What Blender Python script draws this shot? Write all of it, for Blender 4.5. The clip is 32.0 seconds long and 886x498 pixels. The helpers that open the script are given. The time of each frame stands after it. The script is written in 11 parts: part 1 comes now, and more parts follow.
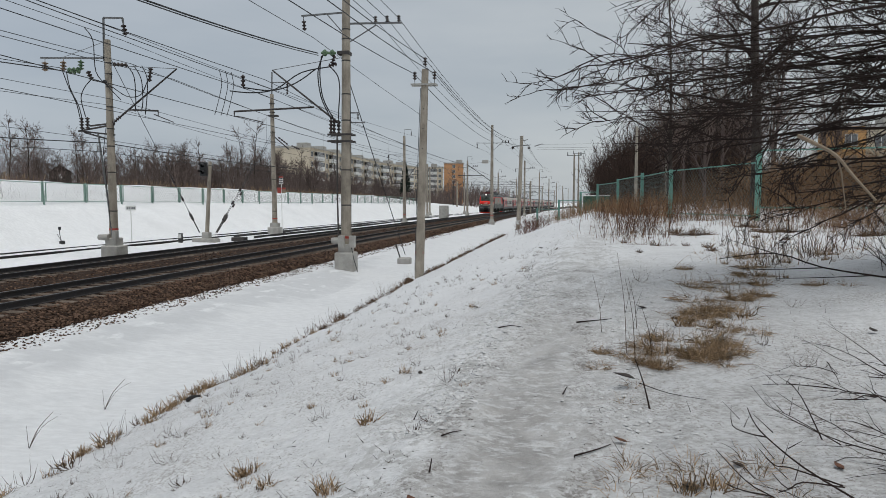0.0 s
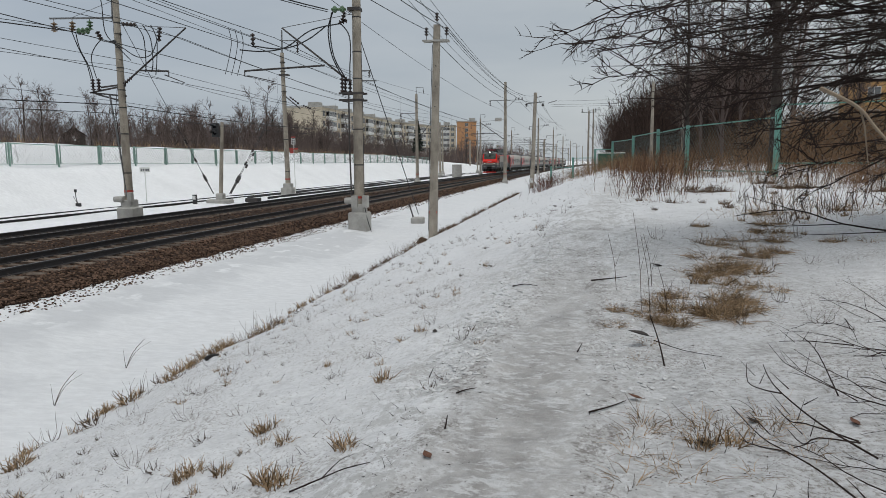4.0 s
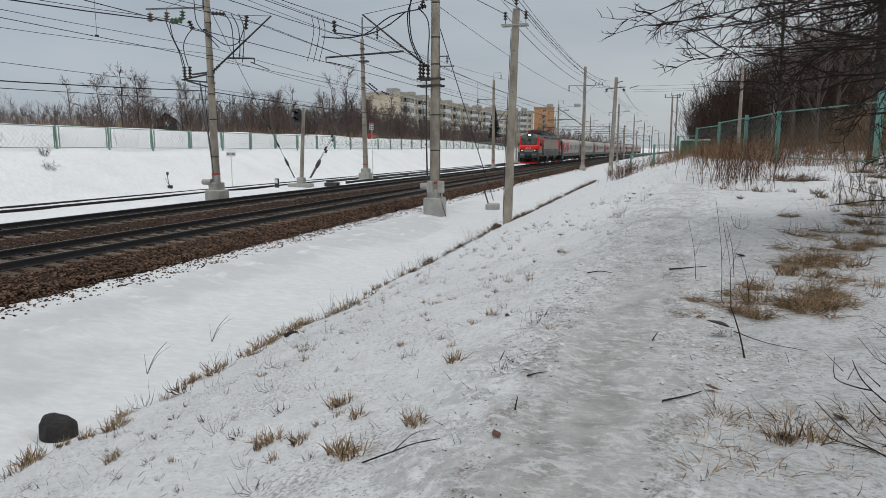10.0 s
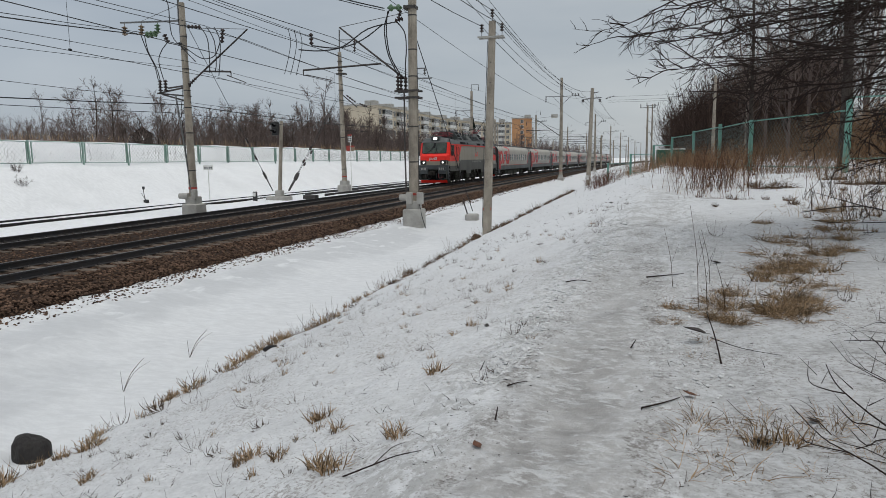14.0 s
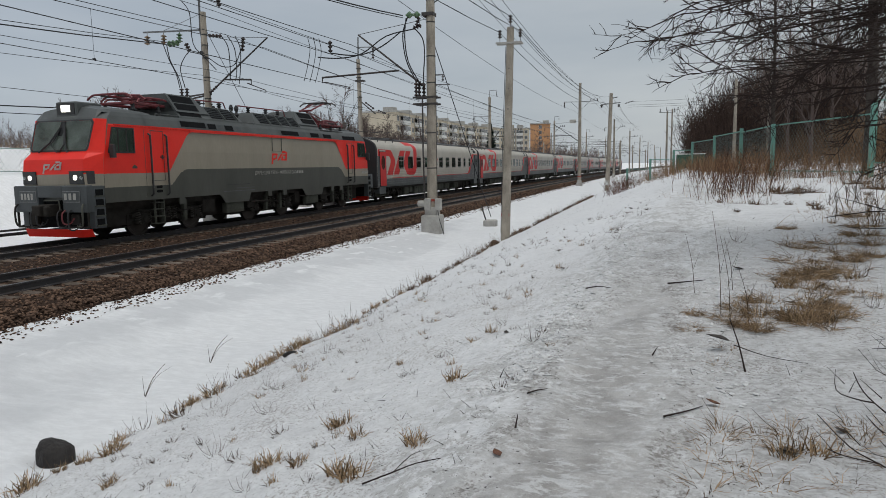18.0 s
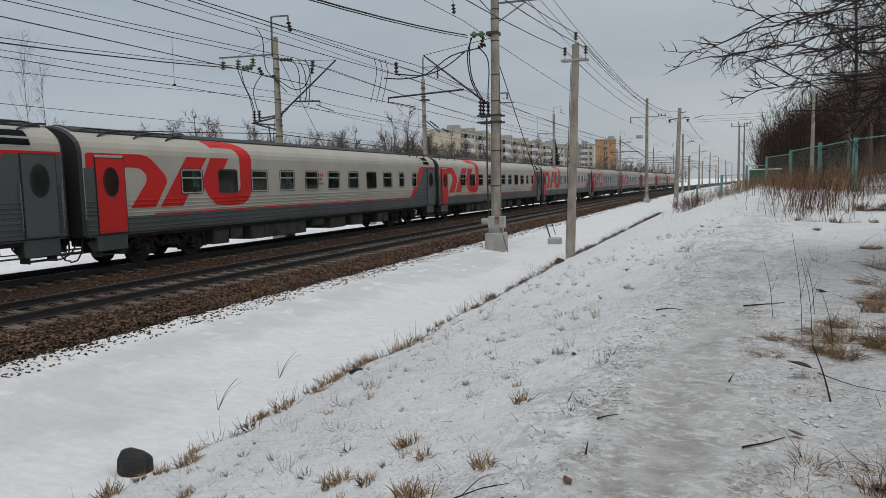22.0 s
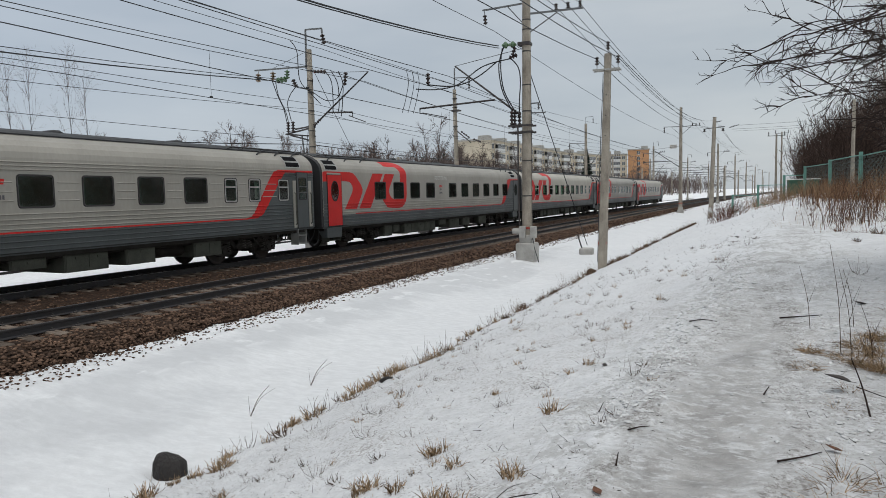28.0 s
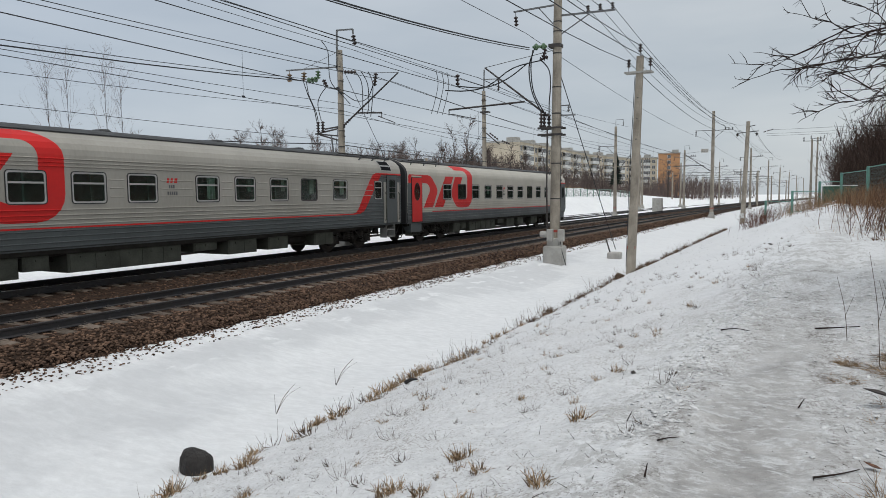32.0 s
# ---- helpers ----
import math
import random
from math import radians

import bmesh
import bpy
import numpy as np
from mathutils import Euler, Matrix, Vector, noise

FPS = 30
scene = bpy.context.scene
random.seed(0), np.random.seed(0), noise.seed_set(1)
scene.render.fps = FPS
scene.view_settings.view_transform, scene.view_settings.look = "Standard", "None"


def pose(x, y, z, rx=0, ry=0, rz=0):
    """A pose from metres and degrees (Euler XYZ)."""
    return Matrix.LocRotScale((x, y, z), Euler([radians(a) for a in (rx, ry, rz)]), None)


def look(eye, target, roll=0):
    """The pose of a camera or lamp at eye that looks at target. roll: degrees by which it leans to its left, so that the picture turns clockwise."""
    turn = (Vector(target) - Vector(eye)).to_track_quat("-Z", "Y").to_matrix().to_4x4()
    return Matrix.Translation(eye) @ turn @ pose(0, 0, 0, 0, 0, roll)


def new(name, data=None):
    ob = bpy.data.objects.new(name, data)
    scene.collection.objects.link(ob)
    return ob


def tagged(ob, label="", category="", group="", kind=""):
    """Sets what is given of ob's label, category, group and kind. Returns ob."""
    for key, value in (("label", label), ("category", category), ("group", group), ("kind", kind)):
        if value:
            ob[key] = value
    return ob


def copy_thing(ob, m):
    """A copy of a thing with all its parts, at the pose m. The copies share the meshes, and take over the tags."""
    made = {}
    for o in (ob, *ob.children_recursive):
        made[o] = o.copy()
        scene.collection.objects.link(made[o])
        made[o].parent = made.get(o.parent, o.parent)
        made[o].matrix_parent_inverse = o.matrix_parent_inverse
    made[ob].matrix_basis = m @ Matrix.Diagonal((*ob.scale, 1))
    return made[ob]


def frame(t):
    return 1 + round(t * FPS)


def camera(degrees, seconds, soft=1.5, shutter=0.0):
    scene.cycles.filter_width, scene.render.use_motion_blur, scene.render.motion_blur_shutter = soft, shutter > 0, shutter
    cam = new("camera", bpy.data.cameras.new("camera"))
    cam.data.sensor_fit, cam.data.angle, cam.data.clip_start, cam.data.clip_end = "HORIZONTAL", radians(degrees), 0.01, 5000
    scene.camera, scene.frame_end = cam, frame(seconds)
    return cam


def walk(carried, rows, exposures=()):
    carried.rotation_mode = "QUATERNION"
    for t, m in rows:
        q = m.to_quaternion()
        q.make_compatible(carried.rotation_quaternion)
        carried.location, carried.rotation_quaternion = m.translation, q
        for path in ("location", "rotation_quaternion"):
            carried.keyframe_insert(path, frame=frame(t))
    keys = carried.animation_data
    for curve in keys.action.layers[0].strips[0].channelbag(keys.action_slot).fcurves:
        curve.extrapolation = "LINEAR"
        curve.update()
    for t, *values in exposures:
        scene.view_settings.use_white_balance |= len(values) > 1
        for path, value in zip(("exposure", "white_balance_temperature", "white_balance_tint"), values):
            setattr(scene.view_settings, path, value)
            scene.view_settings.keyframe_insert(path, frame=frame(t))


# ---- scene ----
cam = camera(67.11, 32.0, 0.5)
# handheld at eye height: seconds, x, y, z, tilt, lean, turn
PATH = [
    (0.0, pose(0.005, 0.011, 1.612, 86.03, -0.08, 8.69)),
    (0.5, pose(0.009, 0.035, 1.607, 85.20, 0.50, 8.27)),
    (1.0, pose(0.007, 0.033, 1.609, 85.32, 0.48, 8.32)),
    (1.5, pose(0.003, 0.032, 1.608, 84.94, 0.39, 8.65)),
    (2.0, pose(0.003, 0.022, 1.611, 84.32, 0.47, 9.15)),
    (2.5, pose(0.003, 0.027, 1.609, 83.71, 0.39, 9.24)),
    (3.0, pose(-0.001, 0.031, 1.606, 83.25, 0.39, 9.46)),
    (3.5, pose(-0.004, 0.034, 1.605, 82.79, 0.35, 9.72)),
    (5.5, pose(-0.000, 0.031, 1.606, 82.42, 0.93, 10.04)),
    (6.0, pose(0.001, 0.022, 1.602, 82.75, 1.10, 10.14)),
    (6.5, pose(0.002, 0.022, 1.598, 82.64, 1.15, 10.36)),
    (7.0, pose(0.004, 0.022, 1.598, 82.84, 1.33, 10.94)),
    (7.5, pose(0.010, 0.016, 1.598, 82.63, 1.57, 11.44)),
    (8.0, pose(0.011, 0.021, 1.598, 82.73, 1.74, 11.91)),
    (8.5, pose(0.014, 0.018, 1.603, 83.31, 1.73, 12.50)),
    (9.0, pose(0.005, 0.007, 1.586, 82.64, 1.03, 15.47)),
    (9.5, pose(0.008, -0.006, 1.580, 81.24, 0.03, 16.56)),
    (10.0, pose(0.006, -0.001, 1.581, 81.44, 0.12, 16.24)),
    (10.5, pose(0.012, -0.007, 1.583, 81.73, 0.19, 15.80)),
    (11.0, pose(0.009, -0.005, 1.584, 82.01, 0.17, 15.22)),
    (11.5, pose(0.008, 0.002, 1.585, 82.13, -0.19, 14.53)),
    (12.0, pose(0.006, 0.006, 1.585, 82.46, -0.40, 14.58)),
    (12.5, pose(0.012, 0.002, 1.589, 82.47, -0.06, 14.41)),
    (13.0, pose(0.008, 0.005, 1.593, 82.64, 0.41, 14.61)),
    (13.5, pose(0.007, -0.002, 1.592, 83.03, 0.24, 14.82)),
    (14.0, pose(0.020, -0.004, 1.582, 82.38, 0.68, 14.45)),
    (14.5, pose(0.023, -0.001, 1.579, 82.07, 0.42, 14.10)),
    (16.5, pose(0.024, 0.005, 1.581, 82.51, 0.75, 14.74)),
    (17.0, pose(0.018, 0.005, 1.583, 82.71, 0.75, 15.10)),
    (17.5, pose(0.014, 0.007, 1.583, 82.69, 0.85, 15.56)),
    (18.0, pose(0.010, 0.006, 1.584, 82.91, 0.94, 15.99)),
    (18.5, pose(0.005, 0.007, 1.586, 83.23, 1.18, 16.41)),
    (19.0, pose(0.005, -0.001, 1.589, 83.67, 1.48, 16.69)),
    (19.5, pose(-0.008, 0.012, 1.587, 83.64, 1.28, 17.39)),
    (20.0, pose(-0.007, 0.009, 1.590, 83.81, 1.49, 17.89)),
    (20.5, pose(-0.002, -0.003, 1.591, 83.58, 1.38, 18.14)),
    (21.0, pose(-0.006, -0.009, 1.591, 83.42, 1.60, 18.46)),
    (21.5, pose(-0.018, 0.014, 1.599, 83.23, 1.65, 19.89)),
    (22.0, pose(-0.020, -0.006, 1.615, 84.47, 1.31, 21.38)),
    (22.5, pose(-0.017, -0.006, 1.613, 84.57, 1.12, 22.20)),
    (23.0, pose(-0.023, 0.008, 1.610, 84.33, 1.09, 22.75)),
    (23.5, pose(-0.024, 0.009, 1.601, 84.19, 1.42, 24.12)),
    (24.0, pose(-0.019, -0.013, 1.597, 83.55, 0.91, 25.10)),
    (24.5, pose(-0.025, -0.021, 1.595, 83.46, 0.60, 25.07)),
    (26.5, pose(-0.025, -0.011, 1.601, 83.79, 1.07, 24.77)),
    (27.0, pose(-0.011, -0.021, 1.606, 84.29, 0.81, 23.85)),
    (27.5, pose(-0.005, -0.015, 1.607, 84.99, 1.27, 23.39)),
    (28.0, pose(-0.005, -0.030, 1.610, 85.39, 1.28, 24.03)),
    (28.5, pose(-0.002, -0.030, 1.606, 85.33, 1.66, 24.43)),
    (29.0, pose(-0.005, -0.018, 1.609, 85.13, 1.55, 24.33)),
    (29.5, pose(-0.003, -0.005, 1.605, 85.42, 1.62, 24.12)),
    (30.0, pose(-0.000, 0.015, 1.610, 85.43, 2.11, 24.32)),
    (30.5, pose(0.019, -0.017, 1.618, 85.45, 2.37, 22.72)),
    (31.0, pose(0.016, 0.013, 1.614, 85.37, 1.95, 21.83)),
    (31.5, pose(-0.014, 0.022, 1.611, 85.52, 0.86, 23.16)),
    (32.0, pose(-0.032, -0.008, 1.622, 85.52, 0.44, 26.36)),
]
walk(cam, PATH, ((0, 0.0), (19, -0.02), (24, -0.08), (27, 0.10), (28, 0.17), (30, 0.16), (32, 0.22)))

# ---- light: an even overcast sky ----
world = bpy.data.worlds.new("sky")
scene.world = world
world.use_nodes = True
wn, wl = world.node_tree.nodes, world.node_tree.links
wn.clear()
w_out = wn.new("ShaderNodeOutputWorld")
w_bg = wn.new("ShaderNodeBackground")
w_sky = wn.new("ShaderNodeTexSky")
w_sky.sky_type = "NISHITA"
w_sky.sun_disc = False
w_sky.sun_elevation = radians(34)
w_sky.sun_rotation = radians(250)
w_sky.air_density, w_sky.dust_density = 1.0, 2.0
w_tc = wn.new("ShaderNodeTexCoord")
w_map = wn.new("ShaderNodeMapping")
w_map.inputs["Scale"].default_value = (1.0, 1.0, 4.5)
w_map.inputs["Rotation"].default_value = (0.06, 0.05, 0.4)
w_noise = wn.new("ShaderNodeTexNoise")
w_noise.inputs["Scale"].default_value = 2.2
w_noise.inputs["Detail"].default_value = 5.0
w_noise.inputs["Roughness"].default_value = 0.5
w_ramp = wn.new("ShaderNodeValToRGB")
w_ramp.color_ramp.elements[0].position, w_ramp.color_ramp.elements[0].color = 0.30, (0.435, 0.48, 0.53, 1)
w_ramp.color_ramp.elements[1].position, w_ramp.color_ramp.elements[1].color = 0.72, (0.575, 0.605, 0.635, 1)
w_scale = wn.new("ShaderNodeVectorMath")
w_scale.operation = "SCALE"
w_scale.inputs["Scale"].default_value = 0.10
w_mix = wn.new("ShaderNodeMix")
w_mix.data_type = "RGBA"
w_mix.inputs["Factor"].default_value = 0.88
wl.new(w_tc.outputs["Generated"], w_map.inputs["Vector"])
wl.new(w_map.outputs["Vector"], w_noise.inputs["Vector"])
wl.new(w_noise.outputs["Fac"], w_ramp.inputs["Fac"])
wl.new(w_sky.outputs["Color"], w_scale.inputs[0])
wl.new(w_scale.outputs["Vector"], w_mix.inputs["A"])
wl.new(w_ramp.outputs["Color"], w_mix.inputs["B"])
# the cloud is thinner and warmer towards the sun's side, bluer away from it
w_sep = wn.new("ShaderNodeSeparateXYZ")
w_side = wn.new("ShaderNodeMapRange")
w_side.inputs["From Min"].default_value, w_side.inputs["From Max"].default_value = -0.9, 0.6
w_tint = wn.new("ShaderNodeMix")
w_tint.data_type = "RGBA"
w_tint.inputs["A"].default_value = (0.885, 0.935, 0.995, 1)
w_tint.inputs["B"].default_value = (1.13, 1.11, 1.05, 1)
w_mul = wn.new("ShaderNodeMix")
w_mul.data_type, w_mul.blend_type = "RGBA", "MULTIPLY"
w_mul.inputs["Factor"].default_value = 1.0
wl.new(w_tc.outputs["Generated"], w_sep.inputs["Vector"])
wl.new(w_sep.outputs["X"], w_side.inputs["Value"])
wl.new(w_side.outputs["Result"], w_tint.inputs["Factor"])
wl.new(w_mix.outputs["Result"], w_mul.inputs["A"])
wl.new(w_tint.outputs["Result"], w_mul.inputs["B"])
wl.new(w_mul.outputs["Result"], w_bg.inputs["Color"])
w_bg.inputs["Strength"].default_value = 0.92
wl.new(w_bg.outputs["Background"], w_out.inputs["Surface"])

sun_data = bpy.data.lights.new("sun", "SUN")
sun_data.energy, sun_data.angle, sun_data.color = 1.5, radians(40), (1.0, 0.97, 0.93)
sun = new("sun", sun_data)
sun.matrix_world = look((8, -14, 60), (0, 0, 0))


# ---- materials ----
def mat(name, c1, c2=None, rough=0.6, metal=0.0, scale=6.0, fine=60.0, bump=0.15, rnd=0.0, spec=0.5, stretch=(1, 1, 1), dist=0.01, island=0.0, rough_var=0.12):
    """Two colours mixed by coarse and fine noise, with fine relief. rnd: change of value from object to object."""
    m = bpy.data.materials.new(name)
    m.use_nodes = True
    n, l = m.node_tree.nodes, m.node_tree.links
    b = n["Principled BSDF"]
    b.inputs["Roughness"].default_value, b.inputs["Metallic"].default_value = rough, metal
    b.inputs["Specular IOR Level"].default_value = spec
    c2 = c2 or tuple(v * 0.72 for v in c1)
    tc, mp = n.new("ShaderNodeTexCoord"), n.new("ShaderNodeMapping")
    mp.inputs["Scale"].default_value = stretch
    l.new(tc.outputs["Object"], mp.inputs["Vector"])
    a, f = n.new("ShaderNodeTexNoise"), n.new("ShaderNodeTexNoise")
    a.inputs["Scale"].default_value, f.inputs["Scale"].default_value = scale, fine
    a.inputs["Detail"].default_value, f.inputs["Detail"].default_value = 4, 3
    for t in (a, f):
        l.new(mp.outputs["Vector"], t.inputs["Vector"])
    add = n.new("ShaderNodeMath")
    add.operation = "MULTIPLY_ADD"
    l.new(f.outputs["Fac"], add.inputs[0])
    add.inputs[1].default_value = 0.45
    l.new(a.outputs["Fac"], add.inputs[2])
    rp = n.new("ShaderNodeValToRGB")
    rp.color_ramp.elements[0].position, rp.color_ramp.elements[1].position = 0.48, 0.95
    rp.color_ramp.elements[0].color, rp.color_ramp.elements[1].color = (*c1, 1), (*c2, 1)
    l.new(add.outputs[0], rp.inputs["Fac"])
    col = rp.outputs["Color"]
    if rnd or island:
        hs = n.new("ShaderNodeHueSaturation")
        mr = n.new("ShaderNodeMapRange")
        if rnd:
            oi = n.new("ShaderNodeObjectInfo")
            l.new(oi.outputs["Random"], mr.inputs["Value"])
        else:
            ge = n.new("ShaderNodeNewGeometry")
            l.new(ge.outputs["Random Per Island"], mr.inputs["Value"])
        k = rnd or island
        mr.inputs["To Min"].default_value, mr.inputs["To Max"].default_value = 1 - k, 1 + k
        l.new(mr.outputs["Result"], hs.inputs["Value"])
        l.new(col, hs.inputs["Color"])
        col = hs.outputs["Color"]
    l.new(col, b.inputs["Base Color"])
    rr = n.new("ShaderNodeMapRange")
    rr.inputs["To Min"].default_value, rr.inputs["To Max"].default_value = max(0.02, rough - rough_var), min(1, rough + rough_var)
    l.new(a.outputs["Fac"], rr.inputs["Value"])
    l.new(rr.outputs["Result"], b.inputs["Roughness"])
    if bump:
        bp = n.new("ShaderNodeBump")
        bp.inputs["Strength"].default_value, bp.inputs["Distance"].default_value = bump, dist
        l.new(f.outputs["Fac"], bp.inputs["Height"])
        l.new(bp.outputs["Normal"], b.inputs["Normal"])
    return m


M = {}


def add_mats():
    M["rail"] = mat("rail_steel", (0.036, 0.037, 0.042), (0.046, 0.040, 0.038), 0.6, 0.0, 3, 60, 0.2, spec=0.2)
    M["railhead"] = mat("rail_head", (0.10, 0.10, 0.105), (0.05, 0.048, 0.048), 0.38, 0.6, 2, 40, 0.05)
    M["sleeper"] = mat("sleeper_concrete", (0.185, 0.150, 0.122), (0.105, 0.084, 0.069), 0.85, 0, 8, 90, 0.3, rnd=0.3, spec=0.12)
    M["ballast"] = mat("ballast_bed", (0.060, 0.037, 0.026), (0.020, 0.014, 0.011), 0.95, 0, 9, 26, 1.0, dist=0.04, spec=0.12)
    M["stone"] = mat("ballast_stone", (0.145, 0.090, 0.062), (0.056, 0.037, 0.028), 0.9, 0, 3, 50, 0.3, island=0.85, spec=0.12)
    M["concrete"] = mat("weathered_concrete", (0.42, 0.375, 0.31), (0.19, 0.165, 0.135), 0.9, 0, 3.0, 45, 0.4, stretch=(1, 1, 0.5))
    M["concrete2"] = mat("pale_concrete", (0.46, 0.45, 0.42), (0.30, 0.29, 0.27), 0.9, 0, 2.5, 40, 0.35)
    M["iron"] = mat("painted_iron", (0.045, 0.045, 0.048), (0.075, 0.062, 0.055), 0.6, 0.3, 12, 90, 0.2)
    M["galv"] = mat("galvanised_steel", (0.22, 0.225, 0.23), (0.13, 0.13, 0.13), 0.5, 0.6, 9, 80, 0.1)
    M["wire"] = mat("wire_dark", (0.035, 0.036, 0.040), None, 0.6, 0.3, 4, 40, 0)
    M["ins"] = mat("insulator_brown", (0.030, 0.024, 0.026), (0.05, 0.035, 0.03), 0.25, 0, 4, 40, 0)
    M["ins_green"] = mat("insulator_glass_green", (0.12, 0.20, 0.11), (0.08, 0.14, 0.08), 0.15, 0, 4, 40, 0)
    M["ins_tan"] = mat("insulator_tan", (0.22, 0.16, 0.10), (0.15, 0.10, 0.07), 0.25, 0, 4, 40, 0)
    M["redpaint"] = mat("red_band_paint", (0.42, 0.055, 0.04), (0.30, 0.05, 0.04), 0.6, 0, 8, 60, 0.1)
    M["white"] = mat("white_paint", (0.72, 0.72, 0.70), (0.55, 0.55, 0.53), 0.6, 0, 8, 60, 0.1)
    M["black"] = mat("black_paint", (0.018, 0.018, 0.020), (0.03, 0.03, 0.03), 0.5, 0, 8, 60, 0.1)
    M["green"] = mat("faded_green_paint", (0.15, 0.35, 0.29), (0.12, 0.25, 0.21), 0.65, 0, 5, 60, 0.2, rnd=0.12)
    M["greendark"] = mat("dark_green_paint", (0.055, 0.13, 0.085), (0.04, 0.085, 0.06), 0.7, 0, 5, 60, 0.2, spec=0.2)
    M["greenpale"] = mat("pale_green_paint", (0.23, 0.36, 0.31), (0.16, 0.25, 0.21), 0.7, 0, 5, 60, 0.2, rnd=0.15)
    M["mesh"] = mat("fence_wire", (0.17, 0.22, 0.20), (0.12, 0.14, 0.13), 0.6, 0.3, 5, 60, 0)
    M["grass"] = mat("dry_grass", (0.43, 0.305, 0.185), (0.14, 0.094, 0.058), 0.9, 0, 3, 30, 0, island=0.75, spec=0.12)
    M["weed"] = mat("dead_weed_stems", (0.11, 0.075, 0.052), (0.05, 0.036, 0.028), 0.9, 0, 3, 30, 0, island=0.4, spec=0.12)
    M["twig"] = mat("dark_twig", (0.024, 0.018, 0.016), (0.044, 0.032, 0.028), 0.85, 0, 12, 80, 0.2, spec=0.12)
    M["bark"] = mat("dark_bark", (0.045, 0.037, 0.033), (0.085, 0.072, 0.064), 0.95, 0, 5, 40, 0.8, stretch=(1, 1, 0.3), dist=0.02, spec=0.12)
    M["bush"] = mat("bush_twigs", (0.172, 0.132, 0.118), (0.098, 0.077, 0.071), 0.95, 0, 0.3, 5, 0, island=0.4, spec=0.12)
    M["wood"] = mat("forest_twigs", (0.082, 0.055, 0.044), (0.043, 0.030, 0.026), 0.95, 0, 0.2, 4, 0, island=0.4, spec=0.12)
    M["redweed"] = mat("reddish_weeds", (0.135, 0.062, 0.045), (0.09, 0.05, 0.035), 0.95, 0, 0.5, 9, 0, island=0.4, spec=0.12)
    M["conifer"] = mat("conifer_needles", (0.022, 0.034, 0.024), (0.012, 0.020, 0.016), 0.9, 0, 2, 20, 0, island=0.3, spec=0.12)
    M["tanweed"] = mat("tan_brown_weeds", (0.33, 0.205, 0.115), (0.17, 0.102, 0.062), 0.95, 0, 0.6, 9, 0, island=0.45, spec=0.12)
    M["redbrown"] = mat("reddish_brown_stems", (0.150, 0.078, 0.046), (0.075, 0.042, 0.030), 0.95, 0, 0.6, 9, 0, island=0.5, spec=0.12)
    M["brushbrown"] = mat("brown_brushwood", (0.165, 0.108, 0.070), (0.085, 0.058, 0.042), 0.95, 0, 0.5, 8, 0, island=0.5, spec=0.12)
    M["brushwarm"] = mat("warm_brown_brushwood", (0.33, 0.205, 0.115), (0.16, 0.098, 0.062), 0.95, 0, 0.5, 8, 0, island=0.5, spec=0.12)
    M["crust"] = mat("dirty_snow_crust", (0.70, 0.705, 0.71), (0.50, 0.50, 0.50), 0.8, 0, 4, 60, 0.3, spec=0.2, island=0.12)
    M["palewood"] = mat("bare_pale_wood", (0.30, 0.24, 0.17), (0.20, 0.15, 0.11), 0.9, 0, 6, 60, 0.2)
    M["leaf"] = mat("dead_leaf", (0.16, 0.065, 0.035), (0.09, 0.045, 0.03), 0.8, 0, 30, 200, 0.2)
    M["darkleaf"] = mat("dark_wet_leaf", (0.030, 0.024, 0.024), (0.05, 0.04, 0.035), 0.7, 0, 30, 200, 0.2)
    M["stump"] = mat("wet_dark_wood", (0.016, 0.014, 0.014), (0.040, 0.036, 0.034), 0.85, 0, 6, 45, 0.9, stretch=(1, 1, 0.4), dist=0.02)


add_mats()


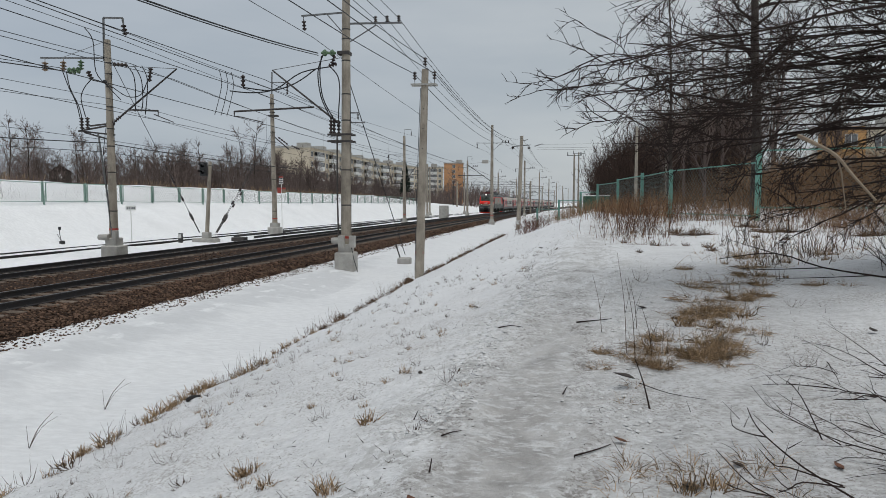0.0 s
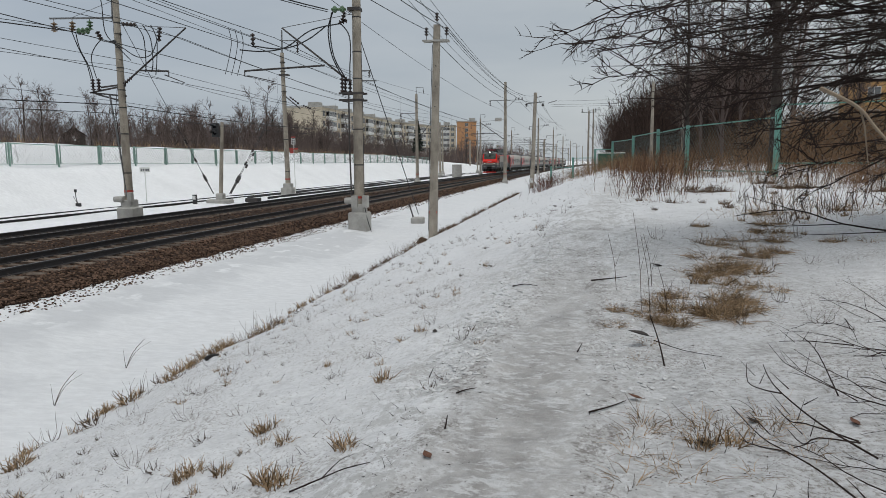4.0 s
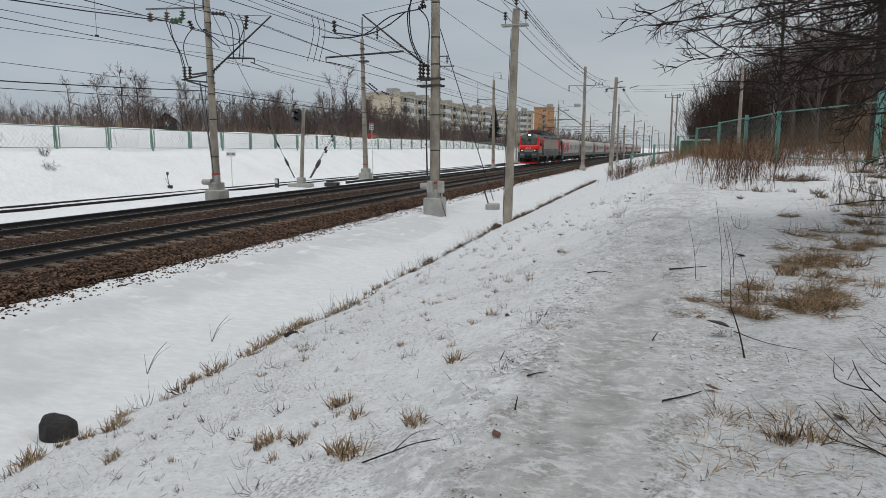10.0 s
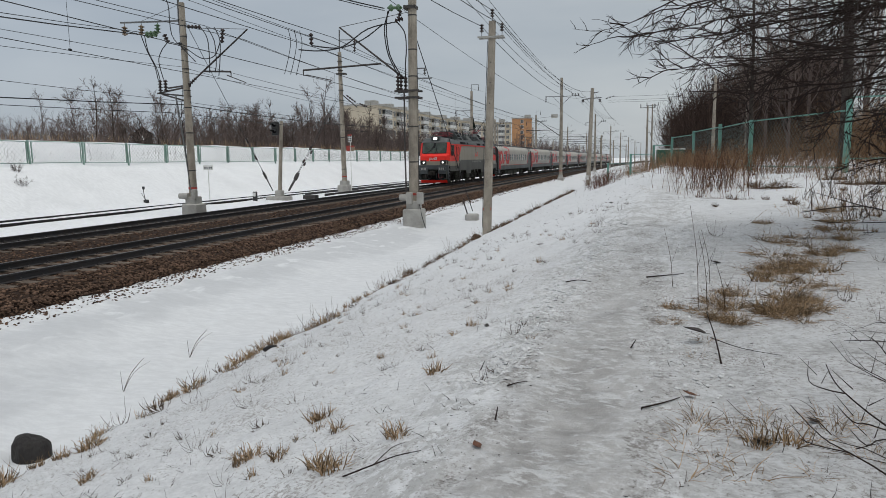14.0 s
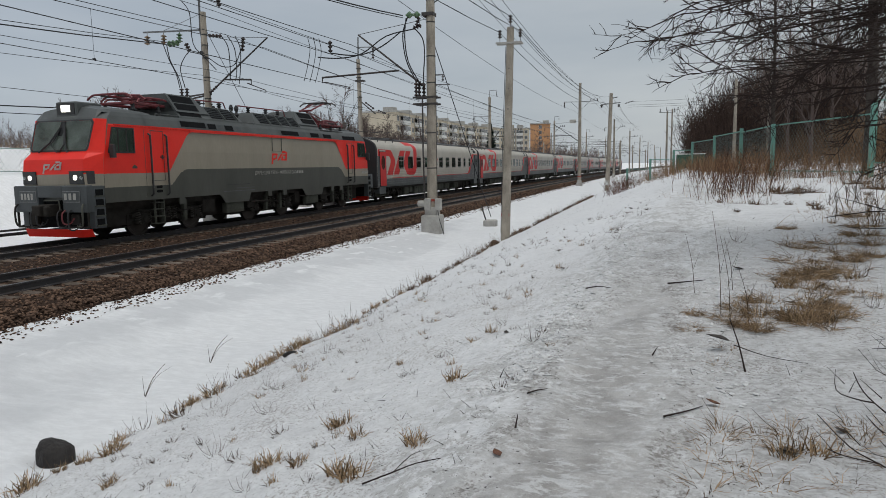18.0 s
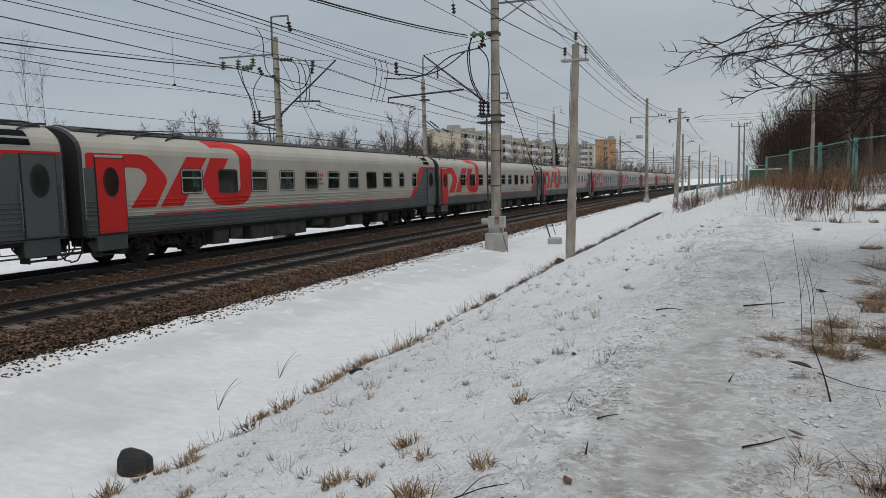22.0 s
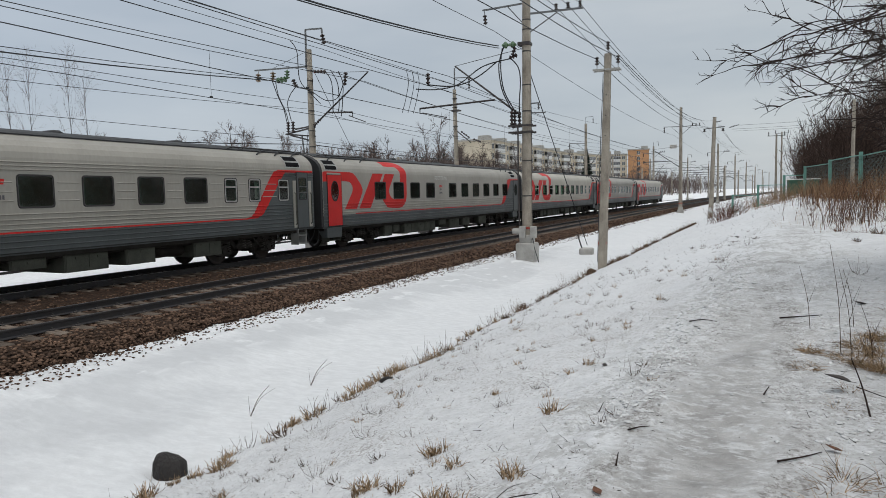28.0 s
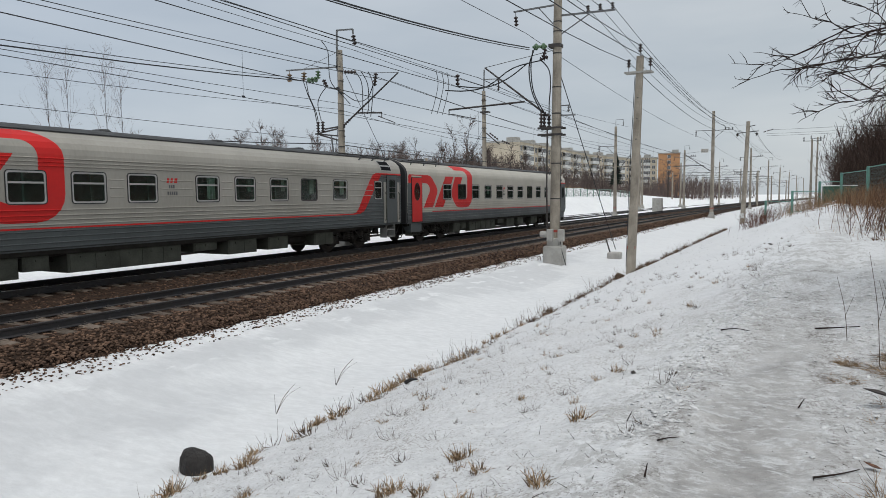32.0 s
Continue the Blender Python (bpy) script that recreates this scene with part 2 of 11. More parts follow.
# ---- mesh helpers ----
class Mesh:
    """Collects vertices and faces of one part."""

    def __init__(self):
        self.v, self.f, self.m = [], [], []

    def face(self, idx, k=0):
        self.f.append(idx)
        self.m.append(k)

    def add(self, verts, faces, k=0):
        o = len(self.v)
        self.v += [tuple(p) for p in verts]
        for q in faces:
            self.f.append(tuple(i + o for i in q))
            self.m.append(k)

    def box(self, x0, x1, y0, y1, z0, z1, k=0):
        self.add([(x0, y0, z0), (x1, y0, z0), (x1, y1, z0), (x0, y1, z0), (x0, y0, z1), (x1, y0, z1), (x1, y1, z1), (x0, y1, z1)],
                 [(0, 3, 2, 1), (4, 5, 6, 7), (0, 1, 5, 4), (1, 2, 6, 5), (2, 3, 7, 6), (3, 0, 4, 7)], k)

    def bevbox(self, x0, x1, y0, y1, z0, z1, b=0.02, k=0):
        """A box whose upright and top edges are cut."""
        r1 = [(x0 + b, y0), (x1 - b, y0), (x1, y0 + b), (x1, y1 - b), (x1 - b, y1), (x0 + b, y1), (x0, y1 - b), (x0, y0 + b)]
        cx, cy = (x0 + x1) / 2, (y0 + y1) / 2
        sx, sy = 1 - 2 * b / max(1e-6, x1 - x0), 1 - 2 * b / max(1e-6, y1 - y0)
        top = [(cx + (x - cx) * sx, cy + (y - cy) * sy) for x, y in r1]
        v = [(x, y, z0) for x, y in r1] + [(x, y, z1 - b) for x, y in r1] + [(x, y, z1) for x, y in top]
        f = [tuple(range(7, -1, -1)), tuple(range(16, 24))]
        for j in range(2):
            for i in range(8):
                a, c = j * 8 + i, j * 8 + (i + 1) % 8
                f.append((a, c, c + 8, a + 8))
        self.add(v, f, k)

    def tube(self, pts, radii, n=6, k=0, cap=True):
        pts = [Vector(p) for p in pts]
        if not isinstance(radii, (list, tuple)):
            radii = [radii] * len(pts)
        o = len(self.v)
        up = None
        for i, p in enumerate(pts):
            d = (pts[min(i + 1, len(pts) - 1)] - pts[max(i - 1, 0)])
            d = d.normalized() if d.length > 1e-9 else Vector((0, 0, 1))
            if up is None:
                up = Vector((0, 0, 1)) if abs(d.z) < 0.9 else Vector((1, 0, 0))
            a = d.cross(up)
            a = a.normalized() if a.length > 1e-6 else d.orthogonal().normalized()
            b = a.cross(d)
            up = b
            for j in range(n):
                w = 2 * math.pi * (j + 0.5) / n
                self.v.append(tuple(p + (a * math.cos(w) + b * math.sin(w)) * radii[i]))
        for i in range(len(pts) - 1):
            for j in range(n):
                q = o + i * n + j
                r = o + i * n + (j + 1) % n
                self.face((q, q + n, r + n, r), k)
        if cap and n > 2:
            self.face(tuple(o + j for j in range(n)), k)
            e = o + (len(pts) - 1) * n
            self.face(tuple(e + n - 1 - j for j in range(n)), k)

    def cyl(self, p0, p1, r0, r1=None, n=10, k=0):
        self.tube([p0, p1], [r0, r0 if r1 is None else r1], n, k)

    def lathe(self, base, profile, n=12, k=0):
        """profile: (radius, height) from bottom to top, round the upright line at base."""
        bx, by, bz = base
        o = len(self.v)
        for r, h in profile:
            for j in range(n):
                w = 2 * math.pi * j / n
                self.v.append((bx + r * math.cos(w), by + r * math.sin(w), bz + h))
        for i in range(len(profile) - 1):
            for j in range(n):
                a, b = o + i * n + j, o + i * n + (j + 1) % n
                self.face((a, b, b + n, a + n), k)
        self.face(tuple(o + n - 1 - j for j in range(n)), k)
        e = o + (len(profile) - 1) * n
        self.face(tuple(e + j for j in range(n)), k)

    def extrude(self, prof, sections, k=0, closed=True, caps=True, ks=None):
        """prof: list of (a, b); sections: functions (a, b) -> point, one a station."""
        n = len(prof)
        o = len(self.v)
        for s in sections:
            for a, b in prof:
                self.v.append(tuple(s(a, b)))
        for i in range(len(sections) - 1):
            for j in range(n if closed else n - 1):
                p, q = o + i * n + j, o + i * n + (j + 1) % n
                self.face((p, q, q + n, p + n), ks[j] if ks else k)
        if caps and closed:
            self.face(tuple(o + n - 1 - j for j in range(n)), k)
            e = o + (len(sections) - 1) * n
            self.face(tuple(e + j for j in range(n)), k)

    def data(self, name, mats, smooth=False):
        me = bpy.data.meshes.new(name)
        me.from_pydata(self.v, [], self.f)
        for mt in mats if isinstance(mats, (list, tuple)) else [mats]:
            me.materials.append(mt)
        if any(self.m):
            me.polygons.foreach_set("material_index", self.m)
        if smooth:
            me.polygons.foreach_set("use_smooth", [True] * len(self.f))
        me.update()
        return me


def part(name, ms, mats, parent, label="", smooth=False, m=None):
    """Links a mesh as one object under a thing or a part."""
    ob = new(name, ms.data(name, mats, smooth) if isinstance(ms, Mesh) else ms)
    ob.parent = parent
    if m is not None:
        ob.matrix_basis = m
    if label:
        ob["label"] = label
    return ob


def thing(name, label, category, m=None, group="", kind=""):
    """An empty that parents the parts of one thing."""
    ob = new(name)
    ob.empty_display_size = 0.2
    if m is not None:
        ob.matrix_basis = m
    return tagged(ob, label, category, group, kind)


def single(name, ms, mats, label, category, m=None, group="", kind="", smooth=False):
    ob = new(name, ms.data(name, mats, smooth) if isinstance(ms, Mesh) else ms)
    if m is not None:
        ob.matrix_basis = m
    return tagged(ob, label, category, group, kind)


# ---- the plan: u is the distance across the line, y the way along it ----
RAIL_Z = -0.697
T1, T2 = -18.70, -13.49
GRADE = -0.00174


def trk(y):
    return 0.02347 * y + 8e-5 * max(0.0, y - 14.0) ** 2


def at_u(u, y):
    return u + trk(y)


def heading(y):
    """Degrees by which the line turns from the y axis at y."""
    return -math.degrees(math.atan(0.02347 + 1.6e-4 * max(0.0, y - 14.0)))


def rail_z(y):
    return RAIL_Z + GRADE * max(-60.0, min(500.0, y))


PATH_Z = ((-30, -0.1), (0, 0.0), (3, 0.0), (6, 0.12), (10.5, 0.42), (16, 0.62), (24, 0.85), (30, 1.0), (60, 1.1), (100, 0.6), (160, -0.4), (300, -0.9))
PATH_X = ((-30, -1.2), (3.4, -0.22), (6.1, 0.0), (10.5, 0.55), (23, 1.8), (40, 3.4), (100, 8.0), (300, 26))
CROSS = ((-400, 3.0), (-120, 3.2), (-60, 3.2), (-42, 3.35), (-38, 3.15), (-34.2, 2.05), (-33, 1.62), (-31.6, 1.3), (-28.0, -0.62), (-27.0, -0.82), (-25, -0.86), (-21.4, -0.95),
         (-20.9, -1.15), (-19.5, -1.3), (-11.6, -1.35), (-11.1, -1.20), (-10.6, -1.125), (-10.2, -1.13), (-9.3, -1.22), (-8.0, -1.40), (-6.7, -1.47), (-5.7, -1.42))


def lerp_table(tab, v):
    if v <= tab[0][0]:
        return tab[0][1]
    for (a, p), (b, q) in zip(tab, tab[1:]):
        if v <= b:
            return p + (q - p) * (v - a) / (b - a)
    return tab[-1][1]


def ground_z(x, y, rough=True):
    """Height of the snow at x, y."""
    u = x - trk(y)
    dz = GRADE * max(-60.0, min(500.0, y))
    zp, xp = lerp_table(PATH_Z, y), lerp_table(PATH_X, y)
    ue = xp - 0.55 - trk(y)
    fade = 1.0 if y < 90 else max(0.0, 1 - (y - 90) / 120)
    if u < -5.7:
        z = lerp_table(CROSS, u) + dz
        if u < -26:
            z = -0.85 + (z + 0.85) * (1.0 if y < 130 else max(0.25, 1 - (y - 130) / 160))
    elif u < ue:
        t = (u + 5.7) / max(0.5, ue + 5.7)
        zd = -1.42 + dz
        z = zd + (zp - zd) * (0.8 * t + 0.2 * t * (2 - t))
    else:
        s = x - xp
        z = zp
        if s > 0.5:
            q = min(s - 0.5, 14)
            z += (0.035 * q + 0.0050 * q * q) * fade
    if rough and u > -10.2:
        near = max(0.0, 1 - y / 60)
        n = noise.noise((x * 0.5, y * 0.5, 0.0)) * 0.10 + noise.noise((x * 1.7, y * 1.7, 3.0)) * 0.035
        if u > -5.4:
            n += near * (noise.noise((x * 2.6, y * 2.6, 4.0)) * 0.022 + noise.noise((x * 5, y * 5, 7.0)) * 0.022 + noise.noise((x * 13, y * 13, 1.0)) * 0.012)
            if x > 0.3 or u < ue - 0.3:
                n += near * 0.02 * abs(noise.noise((x * 3.1, y * 2.6, 9.0)))
        else:
            n *= 0.7
        z += n * min(1.0, (u + 10.2) / 1.5)
    d2 = (x + 5.93) ** 2 + (y - 5.42) ** 2
    if rough and d2 < 0.5:
        z -= 0.12 * math.exp(-d2 / 0.075)
    if rough and -11.5 < u < -9.9:
        z += 0.05 * noise.noise((x * 4.5, y * 4.5, 2.0)) + 0.035 * noise.noise((x * 11, y * 11, 6.0))
    elif rough and u < -20.5:
        z += (noise.noise((x * 0.25, y * 0.2, 0.0)) * 0.10 + noise.noise((x * 1.1, y * 0.8, 5.0)) * 0.03) * (2.2 if u < -27.5 else 0.7)
    return z


def on_ground(x, y, sink=0.0):
    return (x, y, ground_z(x, y) - sink)


# ---- ground ----
def snow_material():
    """Old snow: clean drifts by the line, thin trodden snow with ice and dirt along the footpath, toned darker on its
    tree side.
    """
    m = bpy.data.materials.new("snow")
    m.use_nodes = True
    n, l = m.node_tree.nodes, m.node_tree.links
    b = n["Principled BSDF"]
    at = n.new("ShaderNodeAttribute")
    at.attribute_name = "path"
    tc = n.new("ShaderNodeTexCoord")

    def tex(scale, detail=4, rough=0.55, stretch=(1, 1, 1)):
        mp = n.new("ShaderNodeMapping")
        mp.inputs["Scale"].default_value = stretch
        t = n.new("ShaderNodeTexNoise")
        t.inputs["Scale"].default_value, t.inputs["Detail"].default_value, t.inputs["Roughness"].default_value = scale, detail, rough
        l.new(tc.outputs["Object"], mp.inputs["Vector"])
        l.new(mp.outputs["Vector"], t.inputs["Vector"])
        return t.outputs["Fac"]

    def ramp(v, a, c, ca, cb):
        r = n.new("ShaderNodeValToRGB")
        r.color_ramp.elements[0].position, r.color_ramp.elements[1].position = a, c
        r.color_ramp.elements[0].color, r.color_ramp.elements[1].color = (*ca, 1), (*cb, 1)
        l.new(v, r.inputs["Fac"])
        return r.outputs["Color"]

    def mix(f, a, c):
        x = n.new("ShaderNodeMix")
        x.data_type = "RGBA"
        l.new(f, x.inputs["Factor"])
        for s, k in ((a, "A"), (c, "B")):
            if isinstance(s, tuple):
                x.inputs[k].default_value = (*s, 1)
            else:
                l.new(s, x.inputs[k])
        return x.outputs["Result"]

    def math_node(op, a, c, d=None):
        x = n.new("ShaderNodeMath")
        x.operation = op
        for i, s in enumerate((a, c) if d is None else (a, c, d)):
            if isinstance(s, (int, float)):
                x.inputs[i].default_value = s
            else:
                l.new(s, x.inputs[i])
        return x.outputs[0]

    sep = n.new("ShaderNodeSeparateColor")
    l.new(at.outputs["Color"], sep.inputs["Color"])
    ice, slope, drift = sep.outputs[0], sep.outputs[1], sep.outputs[2]
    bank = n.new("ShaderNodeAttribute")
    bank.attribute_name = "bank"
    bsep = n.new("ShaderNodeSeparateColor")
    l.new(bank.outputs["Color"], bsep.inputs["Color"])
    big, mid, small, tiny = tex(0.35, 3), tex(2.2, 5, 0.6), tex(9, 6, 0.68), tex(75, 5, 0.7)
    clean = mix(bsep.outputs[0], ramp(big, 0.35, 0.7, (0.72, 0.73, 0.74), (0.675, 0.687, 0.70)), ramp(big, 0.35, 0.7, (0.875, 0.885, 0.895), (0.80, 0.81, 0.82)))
    mottle = math_node("MULTIPLY_ADD", small, 0.65, math_node("MULTIPLY", mid, 0.42))
    trodden = math_node("MULTIPLY_ADD", tex(26, 5, 0.7, (0.7, 1.3, 1)), 0.5, math_node("MULTIPLY", mottle, 0.5))
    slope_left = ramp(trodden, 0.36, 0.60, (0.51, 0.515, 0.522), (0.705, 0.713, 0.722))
    # right side: thin trodden snow, darkened further for the overhanging tree's shade
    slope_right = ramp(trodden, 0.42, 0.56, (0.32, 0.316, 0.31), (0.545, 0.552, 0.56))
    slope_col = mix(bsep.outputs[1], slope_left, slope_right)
    grain = ramp(tex(5.5, 7, 0.7, (0.6, 1.5, 1)), 0.40, 0.66, (0.90, 0.90, 0.90), (1.03, 1.03, 1.03))
    tone = n.new("ShaderNodeMix")
    tone.data_type, tone.blend_type = "RGBA", "MULTIPLY"
    tone.inputs["Factor"].default_value = 1.0
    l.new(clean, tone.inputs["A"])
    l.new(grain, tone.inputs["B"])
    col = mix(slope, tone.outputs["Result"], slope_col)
    thaw = ramp(math_node("MULTIPLY_ADD", tex(4.2, 7, 0.72, (0.75, 1.6, 1)), 0.7, math_node("MULTIPLY", tex(21, 4, 0.7, (0.8, 1.5, 1)), 0.3)), 0.50, 0.57, (0, 0, 0), (1, 1, 1))
    col = mix(math_node("MULTIPLY", math_node("MULTIPLY", thaw, slope), 0.18), col, (0.44, 0.442, 0.445))
    specks = ramp(math_node("MULTIPLY", tex(38, 5, 0.75), math_node("MULTIPLY_ADD", tex(1.1, 3), 0.7, 0.68)), 0.57, 0.62, (0, 0, 0), (1, 1, 1))
    col = mix(math_node("MULTIPLY", math_node("MULTIPLY", specks, slope), 0.6), col, (0.15, 0.125, 0.10))
    scuff = ramp(math_node("MULTIPLY_ADD", tex(8, 7, 0.78, (1.2, 0.9, 1)), 0.65, math_node("MULTIPLY", mid, 0.35)), 0.49, 0.54, (0, 0, 0), (1, 1, 1))
    col = mix(math_node("MULTIPLY", math_node("MULTIPLY", scuff, bsep.outputs[2]), 0.75), col, (0.37, 0.368, 0.36))
    patch = math_node("MULTIPLY_ADD", tex(3.2, 7, 0.75, (1.3, 0.8, 1)), 0.55, math_node("MULTIPLY", tex(17, 5, 0.7), 0.45))
    iced = math_node("ADD", ice, math_node("MULTIPLY", math_node("SUBTRACT", patch, 0.50), 4.6))
    iced = math_node("MULTIPLY", iced, math_node("MINIMUM", math_node("MULTIPLY", ice, 4.0), 1.0))
    ice_col = ramp(tex(5, 6, 0.62, (1.0, 0.7, 1)), 0.36, 0.64, (0.27, 0.258, 0.248), (0.44, 0.43, 0.42))
    flake = ramp(math_node("MULTIPLY_ADD", tex(11, 7, 0.76, (0.7, 1.5, 1)), 0.7, math_node("MULTIPLY", mid, 0.3)), 0.515, 0.565, (0, 0, 0), (1, 1, 1))
    ice_col = mix(math_node("MULTIPLY", flake, 0.8), ice_col, (0.60, 0.605, 0.61))
    f_ice = n.new("ShaderNodeMapRange")
    f_ice.inputs["From Min"].default_value, f_ice.inputs["From Max"].default_value = 0.12, 1.15
    l.new(iced, f_ice.inputs["Value"])
    col = mix(f_ice.outputs["Result"], col, ice_col)
    edge = math_node("MULTIPLY", math_node("MULTIPLY", ice, math_node("SUBTRACT", 1.0, ice)), 4.0)
    dirt = ramp(math_node("MULTIPLY", math_node("MULTIPLY", tex(24, 6, 0.8), math_node("MULTIPLY_ADD", mid, 0.8, 0.6)), edge), 0.50, 0.60, (0, 0, 0), (1, 1, 1))
    col = mix(math_node("MULTIPLY", dirt, 0.7), col, (0.12, 0.10, 0.085))
    melt = ramp(math_node("MULTIPLY", drift, tex(1.0, 6, 0.6, (0.8, 1.4, 1))), 0.26, 0.44, (0, 0, 0), (1, 1, 1))
    col = mix(math_node("MULTIPLY", melt, 0.5), col, (0.47, 0.48, 0.495))
    crust = ramp(tex(1.5, 4, 0.5, (1.25, 0.8, 1)), 0.57, 0.63, (0, 0, 0), (1, 1, 1))
    col = mix(math_node("MULTIPLY", crust, ramp(drift, 0.80, 0.92, (0, 0, 0), (0.8, 0.8, 0.8))), col, (0.76, 0.77, 0.78))
    l.new(col, b.inputs["Base Color"])
    ro = n.new("ShaderNodeMapRange")
    ro.inputs["To Min"].default_value, ro.inputs["To Max"].default_value = 0.75, 0.30
    l.new(f_ice.outputs["Result"], ro.inputs["Value"])
    l.new(ro.outputs["Result"], b.inputs["Roughness"])
    b.inputs["Specular IOR Level"].default_value = 0.35
    bp = n.new("ShaderNodeBump")
    bp.inputs["Strength"].default_value, bp.inputs["Distance"].default_value = 1.0, 0.026
    h = math_node("ADD", math_node("MULTIPLY", mid, 0.5), math_node("MULTIPLY_ADD", tex(6.5, 3, 0.5, (0.8, 1.5, 1)), 1.5, math_node("MULTIPLY_ADD", small, 0.6, math_node("MULTIPLY", tiny, 0.25))))
    l.new(math_node("MULTIPLY", h, math_node("MULTIPLY_ADD", slope, 0.65, 0.35)), bp.inputs["Height"])
    l.new(bp.outputs["Normal"], b.inputs["Normal"])
    return m


def stations(spec):
    out = []
    for a, b, n in spec:
        out += [a + (b - a) * i / n for i in range(n)]
    return out + [spec[-1][1]]


def build_ground():
    us = stations([(-2500, -400, 6), (-400, -60, 14), (-60, -34, 26), (-34, -26, 32), (-26, -20, 10), (-20, -11, 5), (-11, -5.9, 64), (-5.9, -3.2, 54), (-3.2, 1.6, 120), (1.6, 6, 55), (6, 20, 40), (20, 60, 12), (60, 400, 10), (400, 2500, 5)])
    ys = stations([(-120, -10, 14), (-10, 1.2, 20), (1.2, 8, 150), (8, 16, 110), (16, 34, 90), (34, 70, 60), (70, 160, 36), (160, 500, 24), (500, 4000, 12)])
    nu, ny = len(us), len(ys)
    co = np.zeros((ny, nu, 3), np.float32)
    tint = np.zeros((ny, nu, 4), np.float32)
    place = np.zeros((ny, nu, 4), np.float32)
    for j, y in enumerate(ys):
        t, xp = trk(min(y, 700)), lerp_table(PATH_X, y)
        for i, u in enumerate(us):
            x = u + t
            co[j, i] = (x, y, ground_z(x, y, y < 300 and -80 < u < 60))
            s = x - xp
            w = 0.40 + 0.10 * noise.noise((0.0, y * 0.8, 2.0)) + 0.12 * noise.noise((s * 2.0, y * 1.9, 6.0))
            ice = max(0.0, min(1.25, (w + 0.32 - abs(s + 0.02)) / 0.50)) * (1.0 if y < 5 else max(0.30, 1 - (y - 5) / 6))
            sl = max(0.0, min(1.0, (u + 5.75) / 0.5)) * (1.0 if s < 5 else max(0.3, 1 - (s - 5) / 5)) * (1.0 if y < 8 else max(0.22, 1 - (y - 8) / 8))
            dr = max(0.0, 1 - abs(u + 9.4) / (1.5 if u < -9.4 else 2.3)) * (1.0 if y < 26 else max(0.3, 1 - (y - 26) / 30)) if u > -10.9 else 0.0
            if -10.9 < u < -5.9 and y < 14:
                dr = max(dr, 0.72 * max(0.0, min(1.0, (14 - y) / 7)) * max(0.0, min(1.0, (-5.9 - u) / 1.4)))
            if -10.0 < u < -7.6 and 17 < y < 27:
                dr = max(dr, min(1.0, 1.15 - abs(u + 8.8) / 2.4) * min(1.0, (y - 17) / 3, (27 - y) / 2))
            tint[j, i] = (ice, sl, dr, 1)
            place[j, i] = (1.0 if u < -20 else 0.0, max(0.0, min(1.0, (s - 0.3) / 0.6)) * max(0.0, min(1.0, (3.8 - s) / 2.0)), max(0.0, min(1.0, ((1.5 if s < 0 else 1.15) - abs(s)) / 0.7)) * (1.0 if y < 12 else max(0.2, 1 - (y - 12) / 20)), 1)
    me = bpy.data.meshes.new("ground")
    me.vertices.add(nu * ny)
    me.vertices.foreach_set("co", co.ravel())
    idx = np.arange(nu * ny).reshape(ny, nu)
    quads = np.stack([idx[:-1, :-1], idx[:-1, 1:], idx[1:, 1:], idx[1:, :-1]], -1).reshape(-1, 4)
    me.loops.add(quads.size)
    me.loops.foreach_set("vertex_index", quads.ravel().astype(np.int32))
    me.polygons.add(len(quads))
    me.polygons.foreach_set("loop_start", np.arange(0, quads.size, 4, dtype=np.int32))
    me.polygons.foreach_set("use_smooth", np.ones(len(quads), bool))
    me.update(calc_edges=True)
    ca = me.color_attributes.new("path", "FLOAT_COLOR", "POINT")
    ca.data.foreach_set("color", tint.ravel())
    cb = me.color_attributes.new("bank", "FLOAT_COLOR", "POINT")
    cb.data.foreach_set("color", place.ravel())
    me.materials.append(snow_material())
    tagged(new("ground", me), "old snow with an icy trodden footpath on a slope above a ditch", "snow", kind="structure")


build_ground()


# ---- railway ----
def line_pts(u, y0, y1, step, dz=0.0):
    n = max(1, int((y1 - y0) / step))
    return [(at_u(u, y0 + (y1 - y0) * i / n), y0 + (y1 - y0) * i / n, rail_z(y0 + (y1 - y0) * i / n) + dz) for i in range(n + 1)]


RAIL = ((-0.075, -0.18), (0.075, -0.18), (0.075, -0.168), (0.012, -0.145), (0.010, -0.050), (0.036, -0.038), (0.037, -0.008), (0.028, 0.0),
        (-0.028, 0.0), (-0.037, -0.008), (-0.036, -0.038), (-0.010, -0.050), (-0.012, -0.145), (-0.075, -0.168))


def rail_mesh(u, y0, y1, step):
    ms = Mesh()
    secs = []
    for x, y, z in line_pts(u, y0, y1, step):
        secs.append(lambda a, b, x=x, y=y, z=z: (x + a, y, z + b))
    ks = [0] * len(RAIL)
    ks[7] = 1
    ms.extrude(RAIL, secs, ks=ks)
    return ms


